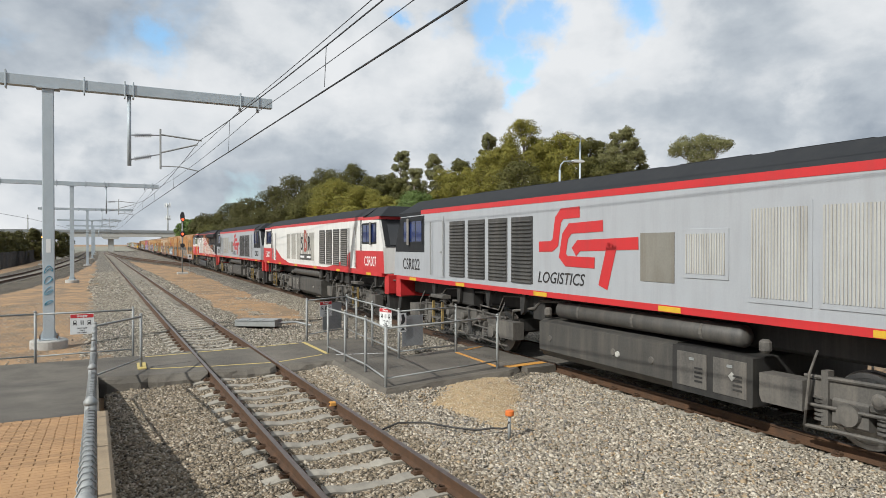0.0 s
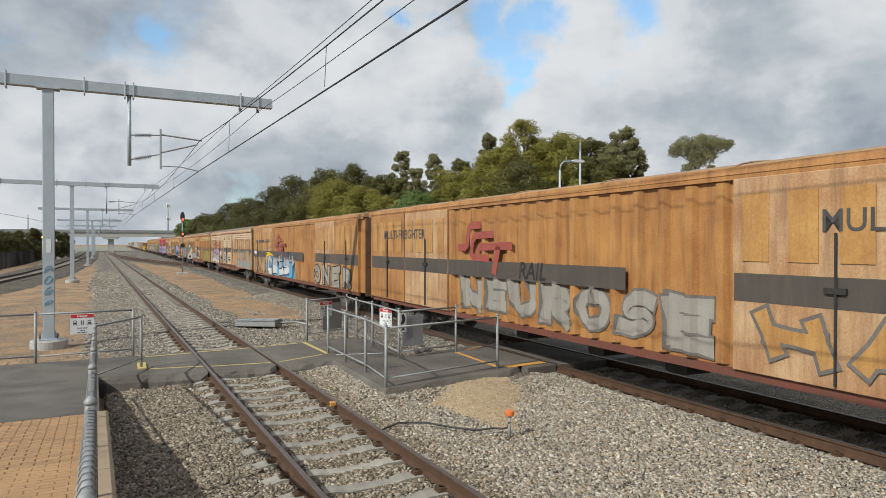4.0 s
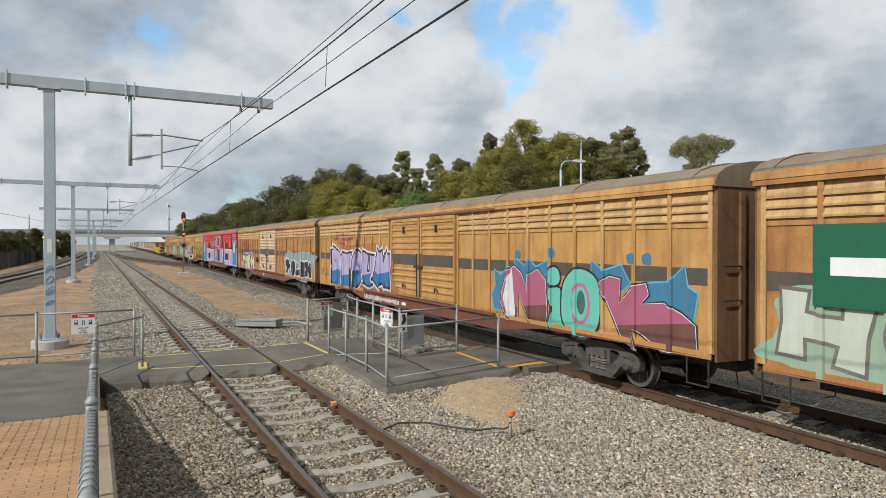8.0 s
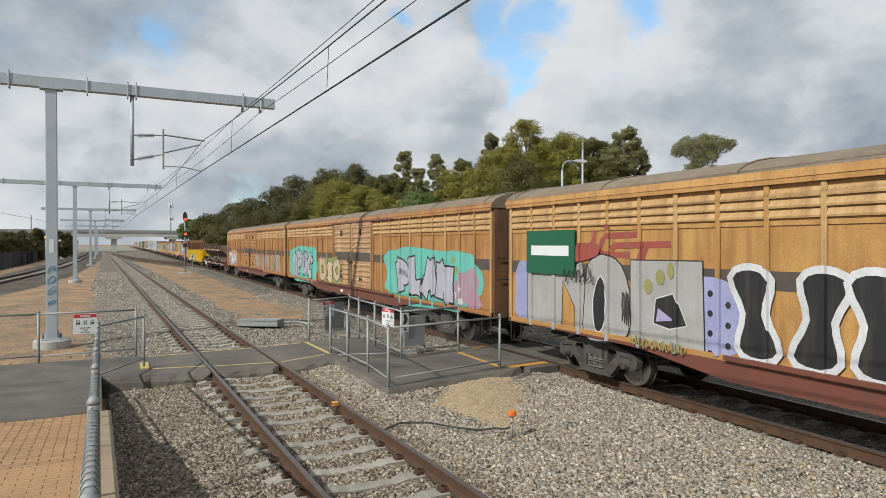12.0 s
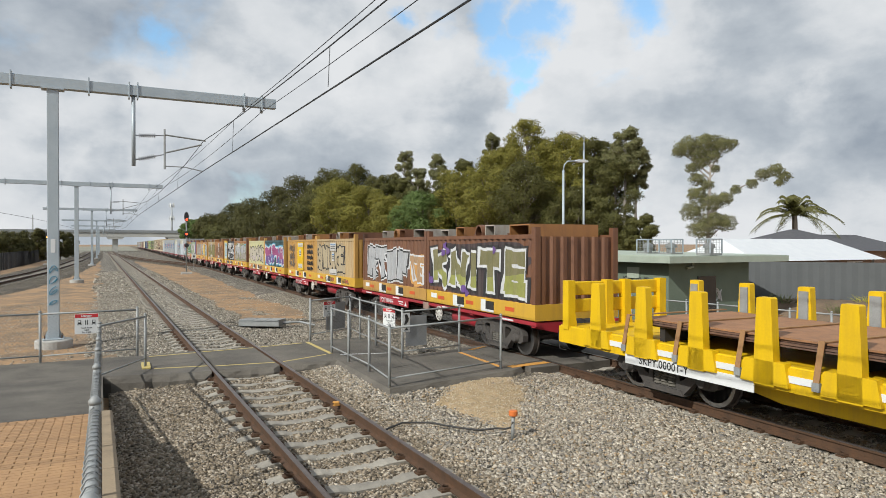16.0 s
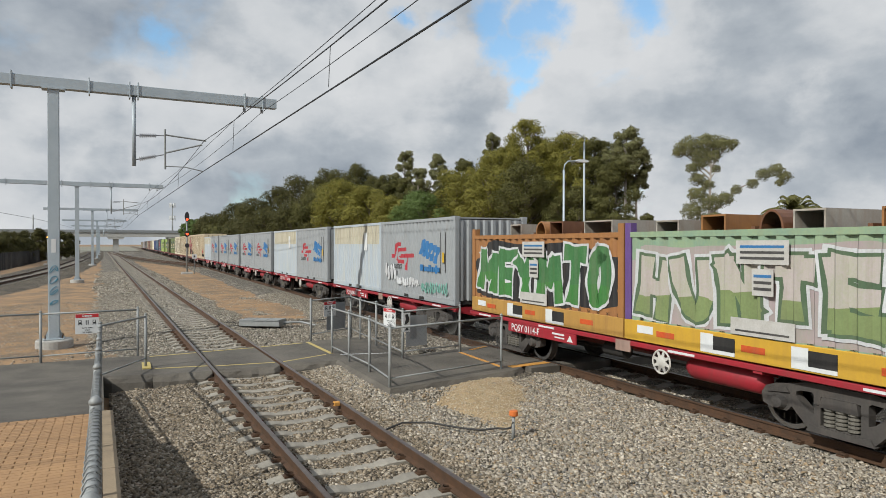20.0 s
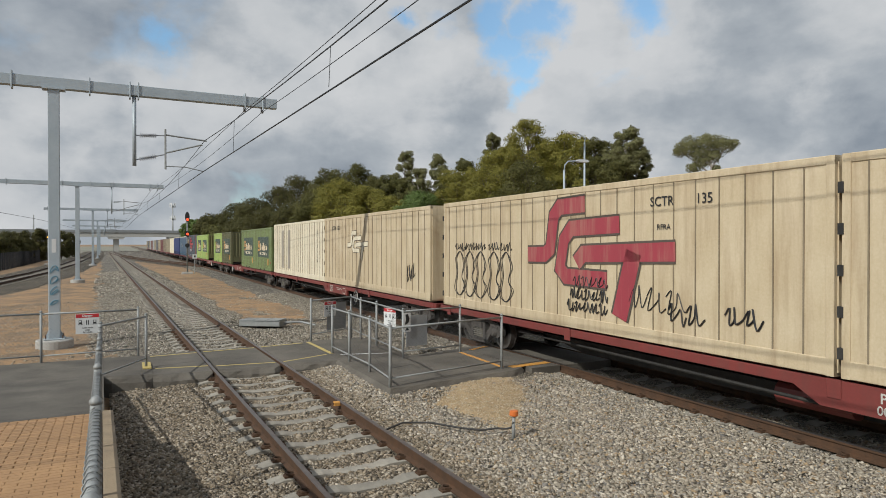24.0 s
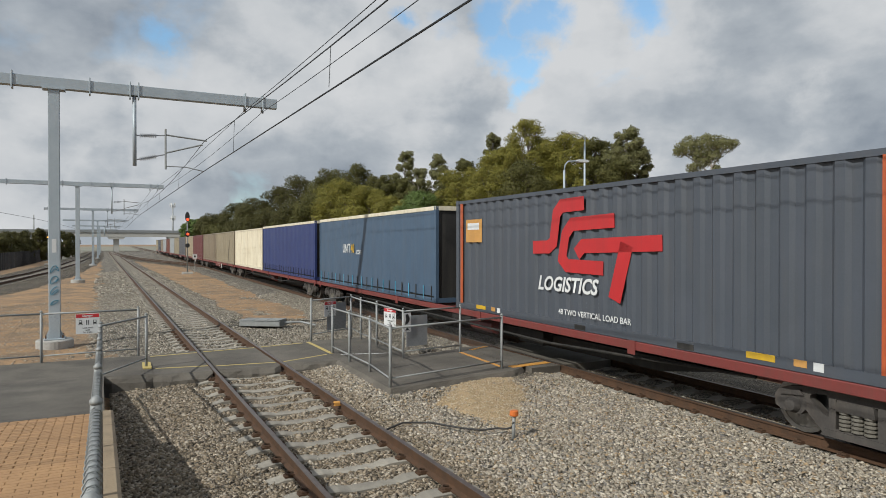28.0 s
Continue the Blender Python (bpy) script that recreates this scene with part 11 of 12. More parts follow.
ochre_pale = paint("container_pale_ochre", (0.52, 0.38, 0.20), (0.44, 0.31, 0.15), (0.27, 0.16, 0.08), 0.5)
brown_c = paint("container_brown", (0.20, 0.085, 0.04), (0.13, 0.055, 0.03), (0.26, 0.12, 0.055), 0.5)
rusty_o = paint("container_rust_orange", (0.42, 0.19, 0.06), (0.34, 0.15, 0.05), (0.18, 0.09, 0.05), 0.5)


COVER_PALE = paint("cover_pale_steel", (0.46, 0.42, 0.36), (0.36, 0.32, 0.27), (0.28, 0.16, 0.09), 0.5, 0.5)


def coil_container(q, ma, end_m, label, seed, base=None):
    """An open half-height steel container with a yellow base, fork pockets, tall corner posts and coil cradles on top."""
    base = base or yellow_base
    L, W, z0, z1 = 6.06, 1.22, 0.96, 2.98
    a = rolling("coil_container", q, label, "container", "open steel-coil containers")
    rng = random.Random(seed)
    part("base_frame", Mesh().box(-W, W, 0.0, L, z0, z0 + 0.38, 0.01), a, "yellow base frame", mats=base)
    for y in (1.95, 3.6):
        part("fork_pocket", Mesh().box(-W - 0.006, -W + 0.02, y + 0.36, y + 0.62, z0 + 0.03, z0 + 0.34), a, "white fork pocket cheek", mats=white_paint)
        # no real opening: the pocket's inner shade is a dark plate
        part("pocket_hole", Mesh().box(-W - 0.008, -W + 0.01, y - 0.06, y + 0.36, z0 + 0.09, z0 + 0.31), a, "dark plate for the shade inside a fork pocket", mats=under_black)
        part("pocket_floor", Mesh().box(-W - 0.010, -W + 0.01, y - 0.06, y + 0.36, z0 + 0.03, z0 + 0.09), a, mats=white_paint)
    for y in (0.9, 3.0, 4.8):
        part("orange_reflector", Mesh().box(-W - 0.008, -W, y, y + 0.42, z0 + 0.14, z0 + 0.24), a, "orange reflector", mats=spray("reflector", (0.72, 0.11, 0.02)))
    part("number_label", Mesh().box(-W - 0.008, -W, L - 0.75, L - 0.35, z0 + 0.16, z0 + 0.30), a, mats=white_paint)
    for s in (-1, 1):
        part("side_panel", corrugated(L - 0.3, z0 + 0.38, z1 - 0.08, ma, 0.30, 0.05), a, at=pose(s * (W - 0.01), 0.15 if s < 0 else L - 0.15, 0, rz=0 if s < 0 else 180))
        part("top_rail", Mesh().box(*sorted((s * W, s * (W - 0.08))), 0.1, L - 0.1, z1 - 0.1, z1), a, mats=ma)
        for y in (0.0, L - 0.16):
            part("corner_post", Mesh().box(*sorted((s * (W + 0.003), s * (W - 0.16))), y, y + 0.16, z0 + 0.38, z1 + 0.17, 0.012), a, mats=end_m)
    for e, y in ((0, 0.02), (1, L - 0.02)):
        part("end_wall", corrugated(2 * W - 0.3, z0 + 0.38, z1 - 0.05, end_m, 0.28, 0.05), a, at=pose(W - 0.15, y, 0, rz=90) if e == 0 else pose(-W + 0.15, y, 0, rz=-90))
    part("floor", Mesh().box(-W + 0.06, W - 0.06, 0.1, L - 0.1, z0 + 0.38, z0 + 0.44), a, mats=under_black)
    # covers that lie across the container, open at their ends
    for k, (y, w, hi) in enumerate(((0.55, 0.9, 0.26), (2.2, 0.5, 0.28), (2.85, 0.42, 0.3), (3.9, 0.5, 0.26), (4.9, 0.55, 0.2))):
        if k == 4 and seed % 3:
            continue
        zt = z1 + hi
        if k == 2:
            outer = [(y + w / 2 - w / 2 * math.cos(t), z1 + hi * math.sin(t)) for t in [i * math.pi / 10 for i in range(11)]]
            inner = [(y + w / 2 + (w / 2 - 0.035) * math.cos(t), z1 + (hi - 0.035) * math.sin(t)) for t in [i * math.pi / 10 for i in range(11)]]
            poly = outer + inner
        else:
            poly = [(y, z1 - 0.3), (y, zt), (y + w, zt), (y + w, z1 - 0.3), (y + w - 0.03, z1 - 0.3), (y + w - 0.03, zt - 0.03), (y + 0.03, zt - 0.03), (y + 0.03, z1 - 0.3)]
        part("coil_cover", Mesh().prism(poly, "x", -1.02, 1.05), a, "open-ended steel coil cover", mats=(rusty_o, COVER_PALE, brown_c)[(k + seed) % 3])
    for y in (1.6, 3.4):
        part("coil_cradle", Mesh().box(-0.95, 0.95, y, y + 0.07, 1.5, z1 + 0.05), a, "rusty cradle plate", mats=brown_c)
    return a


notice_white = mat("notice_white", (0.62, 0.60, 0.56), (0.46, 0.43, 0.38), 0.6, 0, 5, 60, 0.05)


def white_card(a, y, z, w, h, lines=3):
    part("notice_card", Mesh().box(-1.248, -1.235, y, y + w, z, z + h), a, "white notice", mats=notice_white)
    for k in range(lines):
        part("notice_bar", Mesh().box(-1.251, -1.248, y + w * 0.08, y + w * 0.92, z + h * (0.20 + 0.24 * k), z + h * (0.31 + 0.24 * k)), a, mats=S_BSBLUE if k == 2 else louvre_dark)


CODES = ["PQSY 0004-N", "PQSY 0123-E", "PQSY 0117-C", "PQSY 0022-L", "PQSY 0003-E", "PQSY 0138-L", "PQSY 0114-F", "PQSY 0091-H", "PQSY 0013-C", "PQSY 0015-J", "PQSY 0120-K", "PQSY 0033-D"]
WX = -1.235
for _k in range(12):
    skeletal_wagon(365.7 + 13.2 * _k - 0.05, CODES[_k], wheel=6.55 if _k in (1, 5) else 5.1)
S_BRONZE, S_PLUM = spray("bronze", (0.22, 0.16, 0.09), (0.30, 0.24, 0.15)), spray("plum_pink", (0.36, 0.075, 0.20), (0.27, 0.06, 0.17))
S_CHALK, S_MOSS = spray("chalk_pink", (0.50, 0.44, 0.40), (0.42, 0.36, 0.33)), spray("moss", (0.15, 0.14, 0.06), (0.22, 0.20, 0.09))
# side, end, letters, fill, outline, cloud, lower tone, outer glow, weight, description
COIL = [
    (brown_c, brown_c, "KNITE", S_MOSS, S_WHITE, spray("dark_plum", (0.05, 0.035, 0.04)), S_LIME, S_BLACK, 1.0, "brown open coil container with lime and white graffiti"),
    (brown_c, brown_c, "RTEF", S_GREY, S_BLACK, None, None, S_WHITE, 1.2, "brown open coil container with silver graffiti"),
    (ochre_pale, ochre, "SNUKE", spray("wash_cream", (0.46, 0.38, 0.25), (0.38, 0.31, 0.19)), S_BLACK, spray("wash_olive", (0.36, 0.29, 0.17), (0.44, 0.34, 0.20)), None, None, 1.1, "tan open coil container with khaki graffiti"),
    (ochre, ochre, "", None, None, None, None, None, 1.0, "ochre open coil container with a yellow panel and black tags"),
    (spray("dark_teal", (0.03, 0.11, 0.12), (0.015, 0.03, 0.035)), ochre, "EOPTH", S_PLUM, S_WHITE, None, S_PURPLE, S_LBLUE, 1.25, "open coil container covered in magenta and white graffiti"),
    (spray("lemon_wash", (0.50, 0.47, 0.20), (0.56, 0.54, 0.34)), ochre, "KHON", spray("cream_pink", (0.56, 0.50, 0.40)), S_BLACK, None, S_CHALK, None, 1.35, "open coil container with cream and black graffiti"),
    (rusty_o, brown_c, "CERSEC", S_GREY, S_SMOKE, S_DULLGREY, S_DULLGREY, S_LIME, 1.3, "rusty open coil container with grey and blue graffiti"),
    (S_BLACK, ochre, "", None, None, None, None, None, 1.0, "open coil container painted black, white and yellow"),
    (rusty_o, rusty_o, "HARMS", spray("rust_shadow", (0.20, 0.10, 0.05)), spray("rust_pale", (0.42, 0.25, 0.13)), None, None, None, 1.2, "rust-orange open coil container with faded graffiti"),
    (ochre_pale, rusty_o, "CALUE", spray("olive_drab", (0.20, 0.18, 0.06), (0.26, 0.23, 0.09)), S_BLACK, None, None, S_MOSS, 1.05, "tan open coil container with olive and black graffiti"),
    (rusty_o, ochre, "BLCIDI", spray("ice_grey", (0.42, 0.44, 0.42), (0.34, 0.37, 0.38)), S_BLACK, None, S_GREYBLUE, S_WHITE, 0.95, "orange open coil container with silver and blue graffiti"),
    (rusty_o, rusty_o, "DWLK", S_DULLGREY, S_SMOKE, S_BRONZE, None, S_GREY, 1.35, "rust-brown open coil container with grey graffiti"),
    (spray("pastel_green", (0.33, 0.42, 0.24), (0.24, 0.36, 0.26)), S_PURPLE, "HUNTER", spray("pastel_pink", (0.56, 0.47, 0.46), (0.44, 0.44, 0.32)), spray("bottle_green", (0.07, 0.12, 0.065), (0.11, 0.17, 0.09)), spray("pastel_rose", (0.46, 0.34, 0.36), (0.38, 0.36, 0.30)), spray("pastel_sage", (0.26, 0.33, 0.13)), S_WHITE, 1.05, "open coil container with pale green and pink graffiti"),
    (rusty_o, rusty_o, "MEYMTO", spray("deep_green", (0.04, 0.15, 0.045), (0.07, 0.22, 0.07)), S_WHITE, S_BLACK, S_GREEN, None, 1.2, "rusty open coil container with bright green graffiti"),
]
for _k, (_m, _e, _t, _f, _l, _b, _sh, _gl, _bo, _lab) in enumerate(COIL):
    _q = 365.7 + 13.2 * (_k // 2) + 6.1 * (_k % 2)
    _c = coil_container(_q, _m, _e, _lab, _k, ochre if _k in (1, 5, 13) else None)
    if _t:
        graffiti(_c, _t, *((5.5, 1.45) if _k == 1 else (5.0, 0.5) if _k == 11 else (5.75, 1.4) if _k == 2 else (5.75, 0.3)), 1.38, 2.72, _f, _l, _b, on="coil", seed=40 + _k, bold=_bo, shade=_sh, glow=_gl, rim=0.075 if _k in (0, 4) else 0.055)
    if _k in (2, 8, 9, 12, 13):
        white_card(_c, 2.6, 2.45, 0.9, 0.36); white_card(_c, 2.85, 1.98, 0.36, 0.40); white_card(_c, 2.5, 1.36, 1.1, 0.26, 1)
    if _k == 1:
        graffiti(_c, "TE", 1.4, 0.2, 1.45, 2.4, S_DULLORANGE, S_WHITE, S_ORANGE, on="coil", seed=92)
    if _k == 0:
        for _y, _z in ((4.75, 2.7), (4.6, 2.55), (4.9, 2.5), (5.9, 1.8), (5.75, 1.65), (3.6, 1.5), (3.4, 1.4), (1.9, 2.6)):
            face(_c, "graffiti_dot", round_dot(_y, _z, 0.11), S_PURPLE, 0, 0.03, "", "coil")
    if _k in (3, 10):
        part("yellow_panel", Mesh().box(-1.245, -1.235, 2.4, 3.7, 1.36, 2.85), _c, "yellow panel", mats=bright_yellow)
        white_card(_c, 2.6, 1.46, 0.9, 0.24, 1); white_card(_c, 2.9, 2.1, 0.36, 0.36); white_card(_c, 2.5, 2.6, 1.1, 0.2, 1)
    if _k == 3:
        for _i in range(5):
            scrawl(_c, 1.6, 0.5, 1.4 + _i * 0.28, 1.62 + _i * 0.28, S_BLACK, 60 + _i, x=-1.242, r=0.018, n=12)
        for _i in range(3):
            scrawl(_c, 5.6, 4.4, 1.45 + _i * 0.42, 1.9 + _i * 0.42, S_SMOKE, 70 + _i, x=-1.242, r=0.016)
    if _k == 7:
        part("blue_panel", Mesh().box(-1.245, -1.235, 4.1, 5.9, 1.40, 2.9), _c, "pale painted panel", mats=spray("pale_panel", (0.60, 0.60, 0.55), (0.50, 0.53, 0.52)))
        face(_c, "yellow_border", stroke([(4.05, 1.36), (5.98, 1.36), (5.98, 2.94), (4.05, 2.94), (4.05, 1.36)], 0.12), bright_yellow, -1.245, 0.004)
        for _i, _u in enumerate((5.6, 5.2, 4.8, 4.4)):
            face(_c, "graffiti_letter", stroke([tuple(p) for p in smooth_line([(_u + 0.2, 2.6), (_u, 2.75), (_u - 0.15, 2.4), (_u + 0.1, 2.0), (_u - 0.1, 1.75), (_u + 0.2, 1.7)])], 0.09), S_LBLUE, -1.245, 0.004)
        # white branching cracks over black
        for _i, _u in enumerate((3.8, 3.2, 2.5, 1.8, 1.2, 0.7)):
            _w = 0.10 if _i % 2 else 0.16
            face(_c, "white_streak", stroke([(_u, 2.85), (_u - 0.15, 2.45), (_u + 0.1, 2.1), (_u - 0.2, 1.75), (_u, 1.42)], _w), S_WHITE, 0, 0.004, "", "coil")
            face(_c, "white_streak", stroke([(_u + 0.1, 2.1), (_u - 0.35, 1.95), (_u - 0.55, 2.15)], 0.06), S_WHITE, 0, 0.0046, "", "coil")
        white_card(_c, 1.5, 2.5, 1.9, 0.32, 2); white_card(_c, 2.1, 1.98, 0.6, 0.42)
        part("dark_card", Mesh().box(-1.248, -1.235, 2.1, 2.7, 1.52, 1.94), _c, "dark grey notice", mats=louvre_dark)
    if _k == 6:
        white_card(_c, 3.2, 2.5, 0.9, 0.3, 0)
        face(_c, "graffiti_cloud", blob(1.0, 2.45, 0.75, 0.3, random.Random(4), 20, 0.2), S_LBLUE, 0, 0.003, "", "coil")
    if _k == 12:
        scrawl(_c, 1.2, 0.4, 1.5, 2.6, S_WHITE, 103, x=-1.25, r=0.03)
    if _k in (2, 5, 7, 8):
        scrawl(_c, 4.4, 3.0, 1.02, 1.26, S_SMOKE, 120 + _k, x=-1.228, r=0.006); scrawl(_c, 1.8, 0.8, 1.02, 1.26, S_SMOKE, 130 + _k, x=-1.228, r=0.006)

GREY_SET = [1, 0, 1, 0, 1, 1, 1, 1, 1, 0]
for _k, _logo in enumerate(GREY_SET):
    _q = 458.1 + 13.2 * (_k // 2) + 6.1 * (_k % 2)
    _c = container(_q, cont_grey if _logo else cont_pale, "grey corrugated container with a red emblem and blue waves" if _logo else "pale blue-grey corrugated container with a cream upper part", doors_front=_k == 2)
    if _logo:
        curved_logo(_c, 5.07, 1.95, 1.87, 0.95, -1.222, S_LOGORED, on="cont")
        wave_emblem(_c, 2.66, 1.65, 2.22, 0.62, S_BSBLUE)
        for _i, (_w, _h) in enumerate(((0.14, 0.2), (0.06, 0.2), (0.13, 0.14), (0.13, 0.14), (0.14, 0.2), (0.12, 0.14), (0.14, 0.14), (0.13, 0.2), (0.13, 0.14))):
            _y = 2.48 - _i * 0.162
            part("brand_shape", Mesh().box(-1.226, -1.207, _y - _w, _y, 1.90 - (0.05 if _i == 7 else 0), 1.90 + _h), _c, mats=S_BSBLUE)
        word(_c, "LOGISTICS", 4.55, 1.98, 0.21, S_BLACK, -1.226, 0.004, 0.25)
        for _y in (0.62, 0.95):
            part("code_bar", Mesh().box(-1.226, -1.222, _y, _y + 0.04, 1.9, 3.1), _c, "column of small dark codes", mats=louvre_dark)
        part("yellow_label", Mesh().box(-1.227, -1.222, 0.72, 0.85, 2.2, 2.5), _c, mats=step_yellow)
    else:
        part("cream_band", corrugated(5.78, 2.75, 3.45, paint("cream_band", (0.58, 0.53, 0.40), (0.52, 0.47, 0.35))), _c, "cream upper band", at=pose(-1.213, 0.14, 0))
        part("notice_card", Mesh().box(-1.224, -1.218, 1.5, 1.9, 2.5, 3.2), _c, mats=white_paint)
    if _k == 0:
        scrawl(_c, 5.6, 4.6, 1.5, 2.1, S_WHITE, 100, x=-1.225, r=0.035); scrawl(_c, 4.5, 2.6, 1.35, 1.65, S_WHITE, 101, x=-1.225, r=0.028); scrawl(_c, 2.4, 0.5, 1.2, 1.6, spray("mint", (0.25, 0.55, 0.45)), 102, x=-1.225, r=0.02)


def flat_wagon(q, code, label="long maroon container flat wagon", L=24.2, turned=False, slim=False):
    a = rolling("flat_wagon", q, label, "railway wagon", "maroon flat wagons")
    for s in (-1, 1):
        part("side_sill", Mesh().box(*sorted((s * 1.25, s * 1.17)), 0.0, L, 0.775, 0.94, 0.012), a, mats=wagon_maroon)
    part("deck_beam", Mesh().box(-0.34, 0.34, 0.1, L - 0.1, 0.52, 0.91, 0.02), a, mats=wagon_maroon)
    part("deck_plate", Mesh().box(-0.42, 0.42, 0.1, L - 0.1, 0.915, 0.935), a, "worn brown deck plate", mats=rust_plate)
    for e in (0.1, L - 4.1):
        part("end_deck", Mesh().box(-1.16, 1.16, e, e + 4.0, 0.90, 0.912), a, mats=wagon_maroon)
    part("train_pipe", Mesh().tube([(-0.8, 4.2, 0.84), (-0.8, L - 4.2, 0.84)], 0.03, 6), a, "grey brake pipe", mats=spring_pale)
    for k in range(13):
        y = 0.2 + k * (L - 0.4) / 12
        part("cross_bearer", Mesh().prism([(-1.17, 0.90), (1.17, 0.90), (1.17, 0.8), (0.34, 0.62), (-0.34, 0.62), (-1.17, 0.8)], "y", y - 0.06, y + 0.06), a, mats=wagon_maroon)
    for y in (0.25, 6.1, 12.0, 17.9, L - 0.6):
        part("stake_pocket", Mesh().box(-1.275, -1.25, y - 0.10, y + 0.10, 0.70, 0.955, 0.006), a, mats=wagon_maroon)
    if not slim:
        part("code_board", Mesh().prism([(11.62, 0.935), (11.62, 0.56), (15.6, 0.56), (16.3, 0.78), (16.3, 0.935)] if turned else [(8.95, 0.935), (8.95, 0.56), (12.2, 0.56), (12.6, 0.78), (12.6, 0.935)], "x", -1.256, -1.17), a, mats=wagon_maroon)
        word(a, code[0], (14.2 if turned else 11.2), 0.81, 0.185, wheel_white, -1.262, 0.003)
        word(a, code[1], (14.2 if turned else 11.2), 0.655, 0.165, wheel_white, -1.262, 0.003)
        for d0, d1, z in ((9.8, 10.4, 0.80), (9.9, 10.3, 0.73), (9.6, 9.75, 0.76)):
            y0, y1 = (d0 + 3.1, d1 + 3.1) if turned else (d0, d1)
            part("data_bar", Mesh().box(-1.262, -1.25, y0, y1, z, z + 0.022), a, mats=wheel_white)
        part("warning_mark", Mesh().box(-1.264, -1.25, (12.65 if turned else 9.3) - 0.16, (12.65 if turned else 9.3) + 0.16, 0.60, 0.86), a, "white framed mark", mats=wheel_white)
        part("warning_mark_centre", Mesh().box(-1.268, -1.264, (12.65 if turned else 9.3) - 0.13, (12.65 if turned else 9.3) + 0.13, 0.63, 0.83), a, mats=wagon_maroon)
        part("hand_wheel", SPOKEWHEEL, a, "white spoked hand wheel", at=pose(-1.30, 16.6 if turned else 7.6, 0.62) @ Matrix.Scale(0.68, 4))
    part("brake_gear", Mesh().box(-0.9, 0.2, 9.5, 10.6, 0.35, 0.68, 0.05), a, mats=under_black)
    part("air_reservoir", Mesh().tube([(-0.7, 12, 0.5), (-0.7, 13.2, 0.5)], 0.18, 12), a, mats=wagon_maroon)
    # solid dark prism for the beams below, added to block light and view
    part("truss_beam", Mesh().prism([(4.4, 0.60), (L - 4.4, 0.60), (L - 6.0, 0.34), (6.0, 0.34)], "x", -0.62, 0.62), a, "dark block for the underframe beams, shutting out light", mats=under_black)
    part("brake_pipe", Mesh().tube([(-1.0, 3.6, 0.7), (-1.05, 9, 0.5), (-1.0, L - 4, 0.6)], 0.03, 6), a, mats=under_black)
    bogie(a, 2.0)
    bogie(a, L - 2.0)
    couplers(a, L)


cream = paint("reefer_cream", (0.69, 0.57, 0.39), (0.57, 0.45, 0.28), (0.34, 0.22, 0.12), 0.6, 0.5)
cream_white = paint("reefer_white", (0.86, 0.78, 0.60), (0.76, 0.67, 0.49), (0.38, 0.28, 0.17), 0.55, 0.5)
line_brown = mat("panel_line", (0.30, 0.24, 0.155), (0.20, 0.155, 0.10), 0.7, 0, 4, 40, 0)


def reefer(q, ma, label, L=11.95):
    a = rolling("insulated_container", q, label, "container", "cream insulated containers")
    W, z0, z1 = 1.25, 0.98, 3.94
    part("body", Mesh().box(-W, W, 0.03, L - 0.03, z0, z1, 0.02), a, mats=ma)
    part("base_rail", Mesh().box(-W - 0.018, W + 0.018, 0.0, L, z0, z0 + 0.24, 0.01), a, mats=ma)
    part("top_rail", Mesh().box(-W - 0.015, W + 0.015, 0.0, L, z1 - 0.12, z1 + 0.005, 0.01), a, mats=ma)
    k = 0.45
    while k < L - 0.3:
        # thin rib whose shading is put into the brown of the strip
        part("seam", Mesh().box(-W - 0.012, -W, k - 0.011, k + 0.011, z0 + 0.24, z1 - 0.12).mesh("seam", line_brown), a)
        k += 0.485
    for y in (0.0, L - 0.12):
        part("corner_post", Mesh().box(-W - 0.02, -W + 0.1, y, y + 0.12, z0, z1, 0.008), a, mats=ma)
    part("door_frame", Mesh().box(-1.2, 1.2, -0.02, 0.03, z0 + 0.05, z1 - 0.08), a, mats=ma)
    for x in (-0.8, -0.3, 0.3, 0.8):
        part("lock_bar", Mesh().tube([(x, -0.04, z0 + 0.1), (x, -0.04, z1 - 0.1)], 0.022, 6), a, mats=bogie_grey)
    for k in range(5):
        part("hinge", Mesh().box(-W - 0.03, -W + 0.06, L - 0.03, L + 0.05, z0 + 0.25 + k * 0.55, z0 + 0.4 + k * 0.55), a, mats=under_black)
    return a


flat_wagon(523.1, ("PQIY", "0031-B"))
flat_wagon(547.6, ("PQIY", "0027D"))
flat_wagon(572.2, ("PQIY", "0040G"), "long maroon container flat wagon, partly empty", turned=True)
flat_wagon(596.4, ("PQIY", "0007-K"), "long maroon container flat wagon, partly empty")
flat_wagon(621.2, ("PQIY", "0012-A"), L=28.4, slim=True)
_c = reefer(523.05, cream, "cream insulated container with an outlined white emblem")
curved_logo(_c, 9.4, 3.0, 2.0, 1.3, -1.264, cream_white, line_brown)
scrawl(_c, 1.9, 0.9, 1.6, 2.2, S_LOGORED, 110, x=-1.27, r=0.014); scrawl(_c, 2.4, 0.3, 1.25, 1.6, S_BLACK, 111, x=-1.27, r=0.014)
emblem_edge = mat("emblem_edge", (0.12, 0.09, 0.07), (0.09, 0.07, 0.055), 0.7, 0, 4, 40, 0)
_c = reefer(535.1, cream, "cream insulated container with a large red emblem and black tags")
curved_logo(_c, 7.42, 4.6, 1.34, 2.42, -1.264, paint("emblem_dull_red", (0.40, 0.055, 0.075), (0.33, 0.05, 0.065), (0.52, 0.36, 0.25), 0.5), emblem_edge)
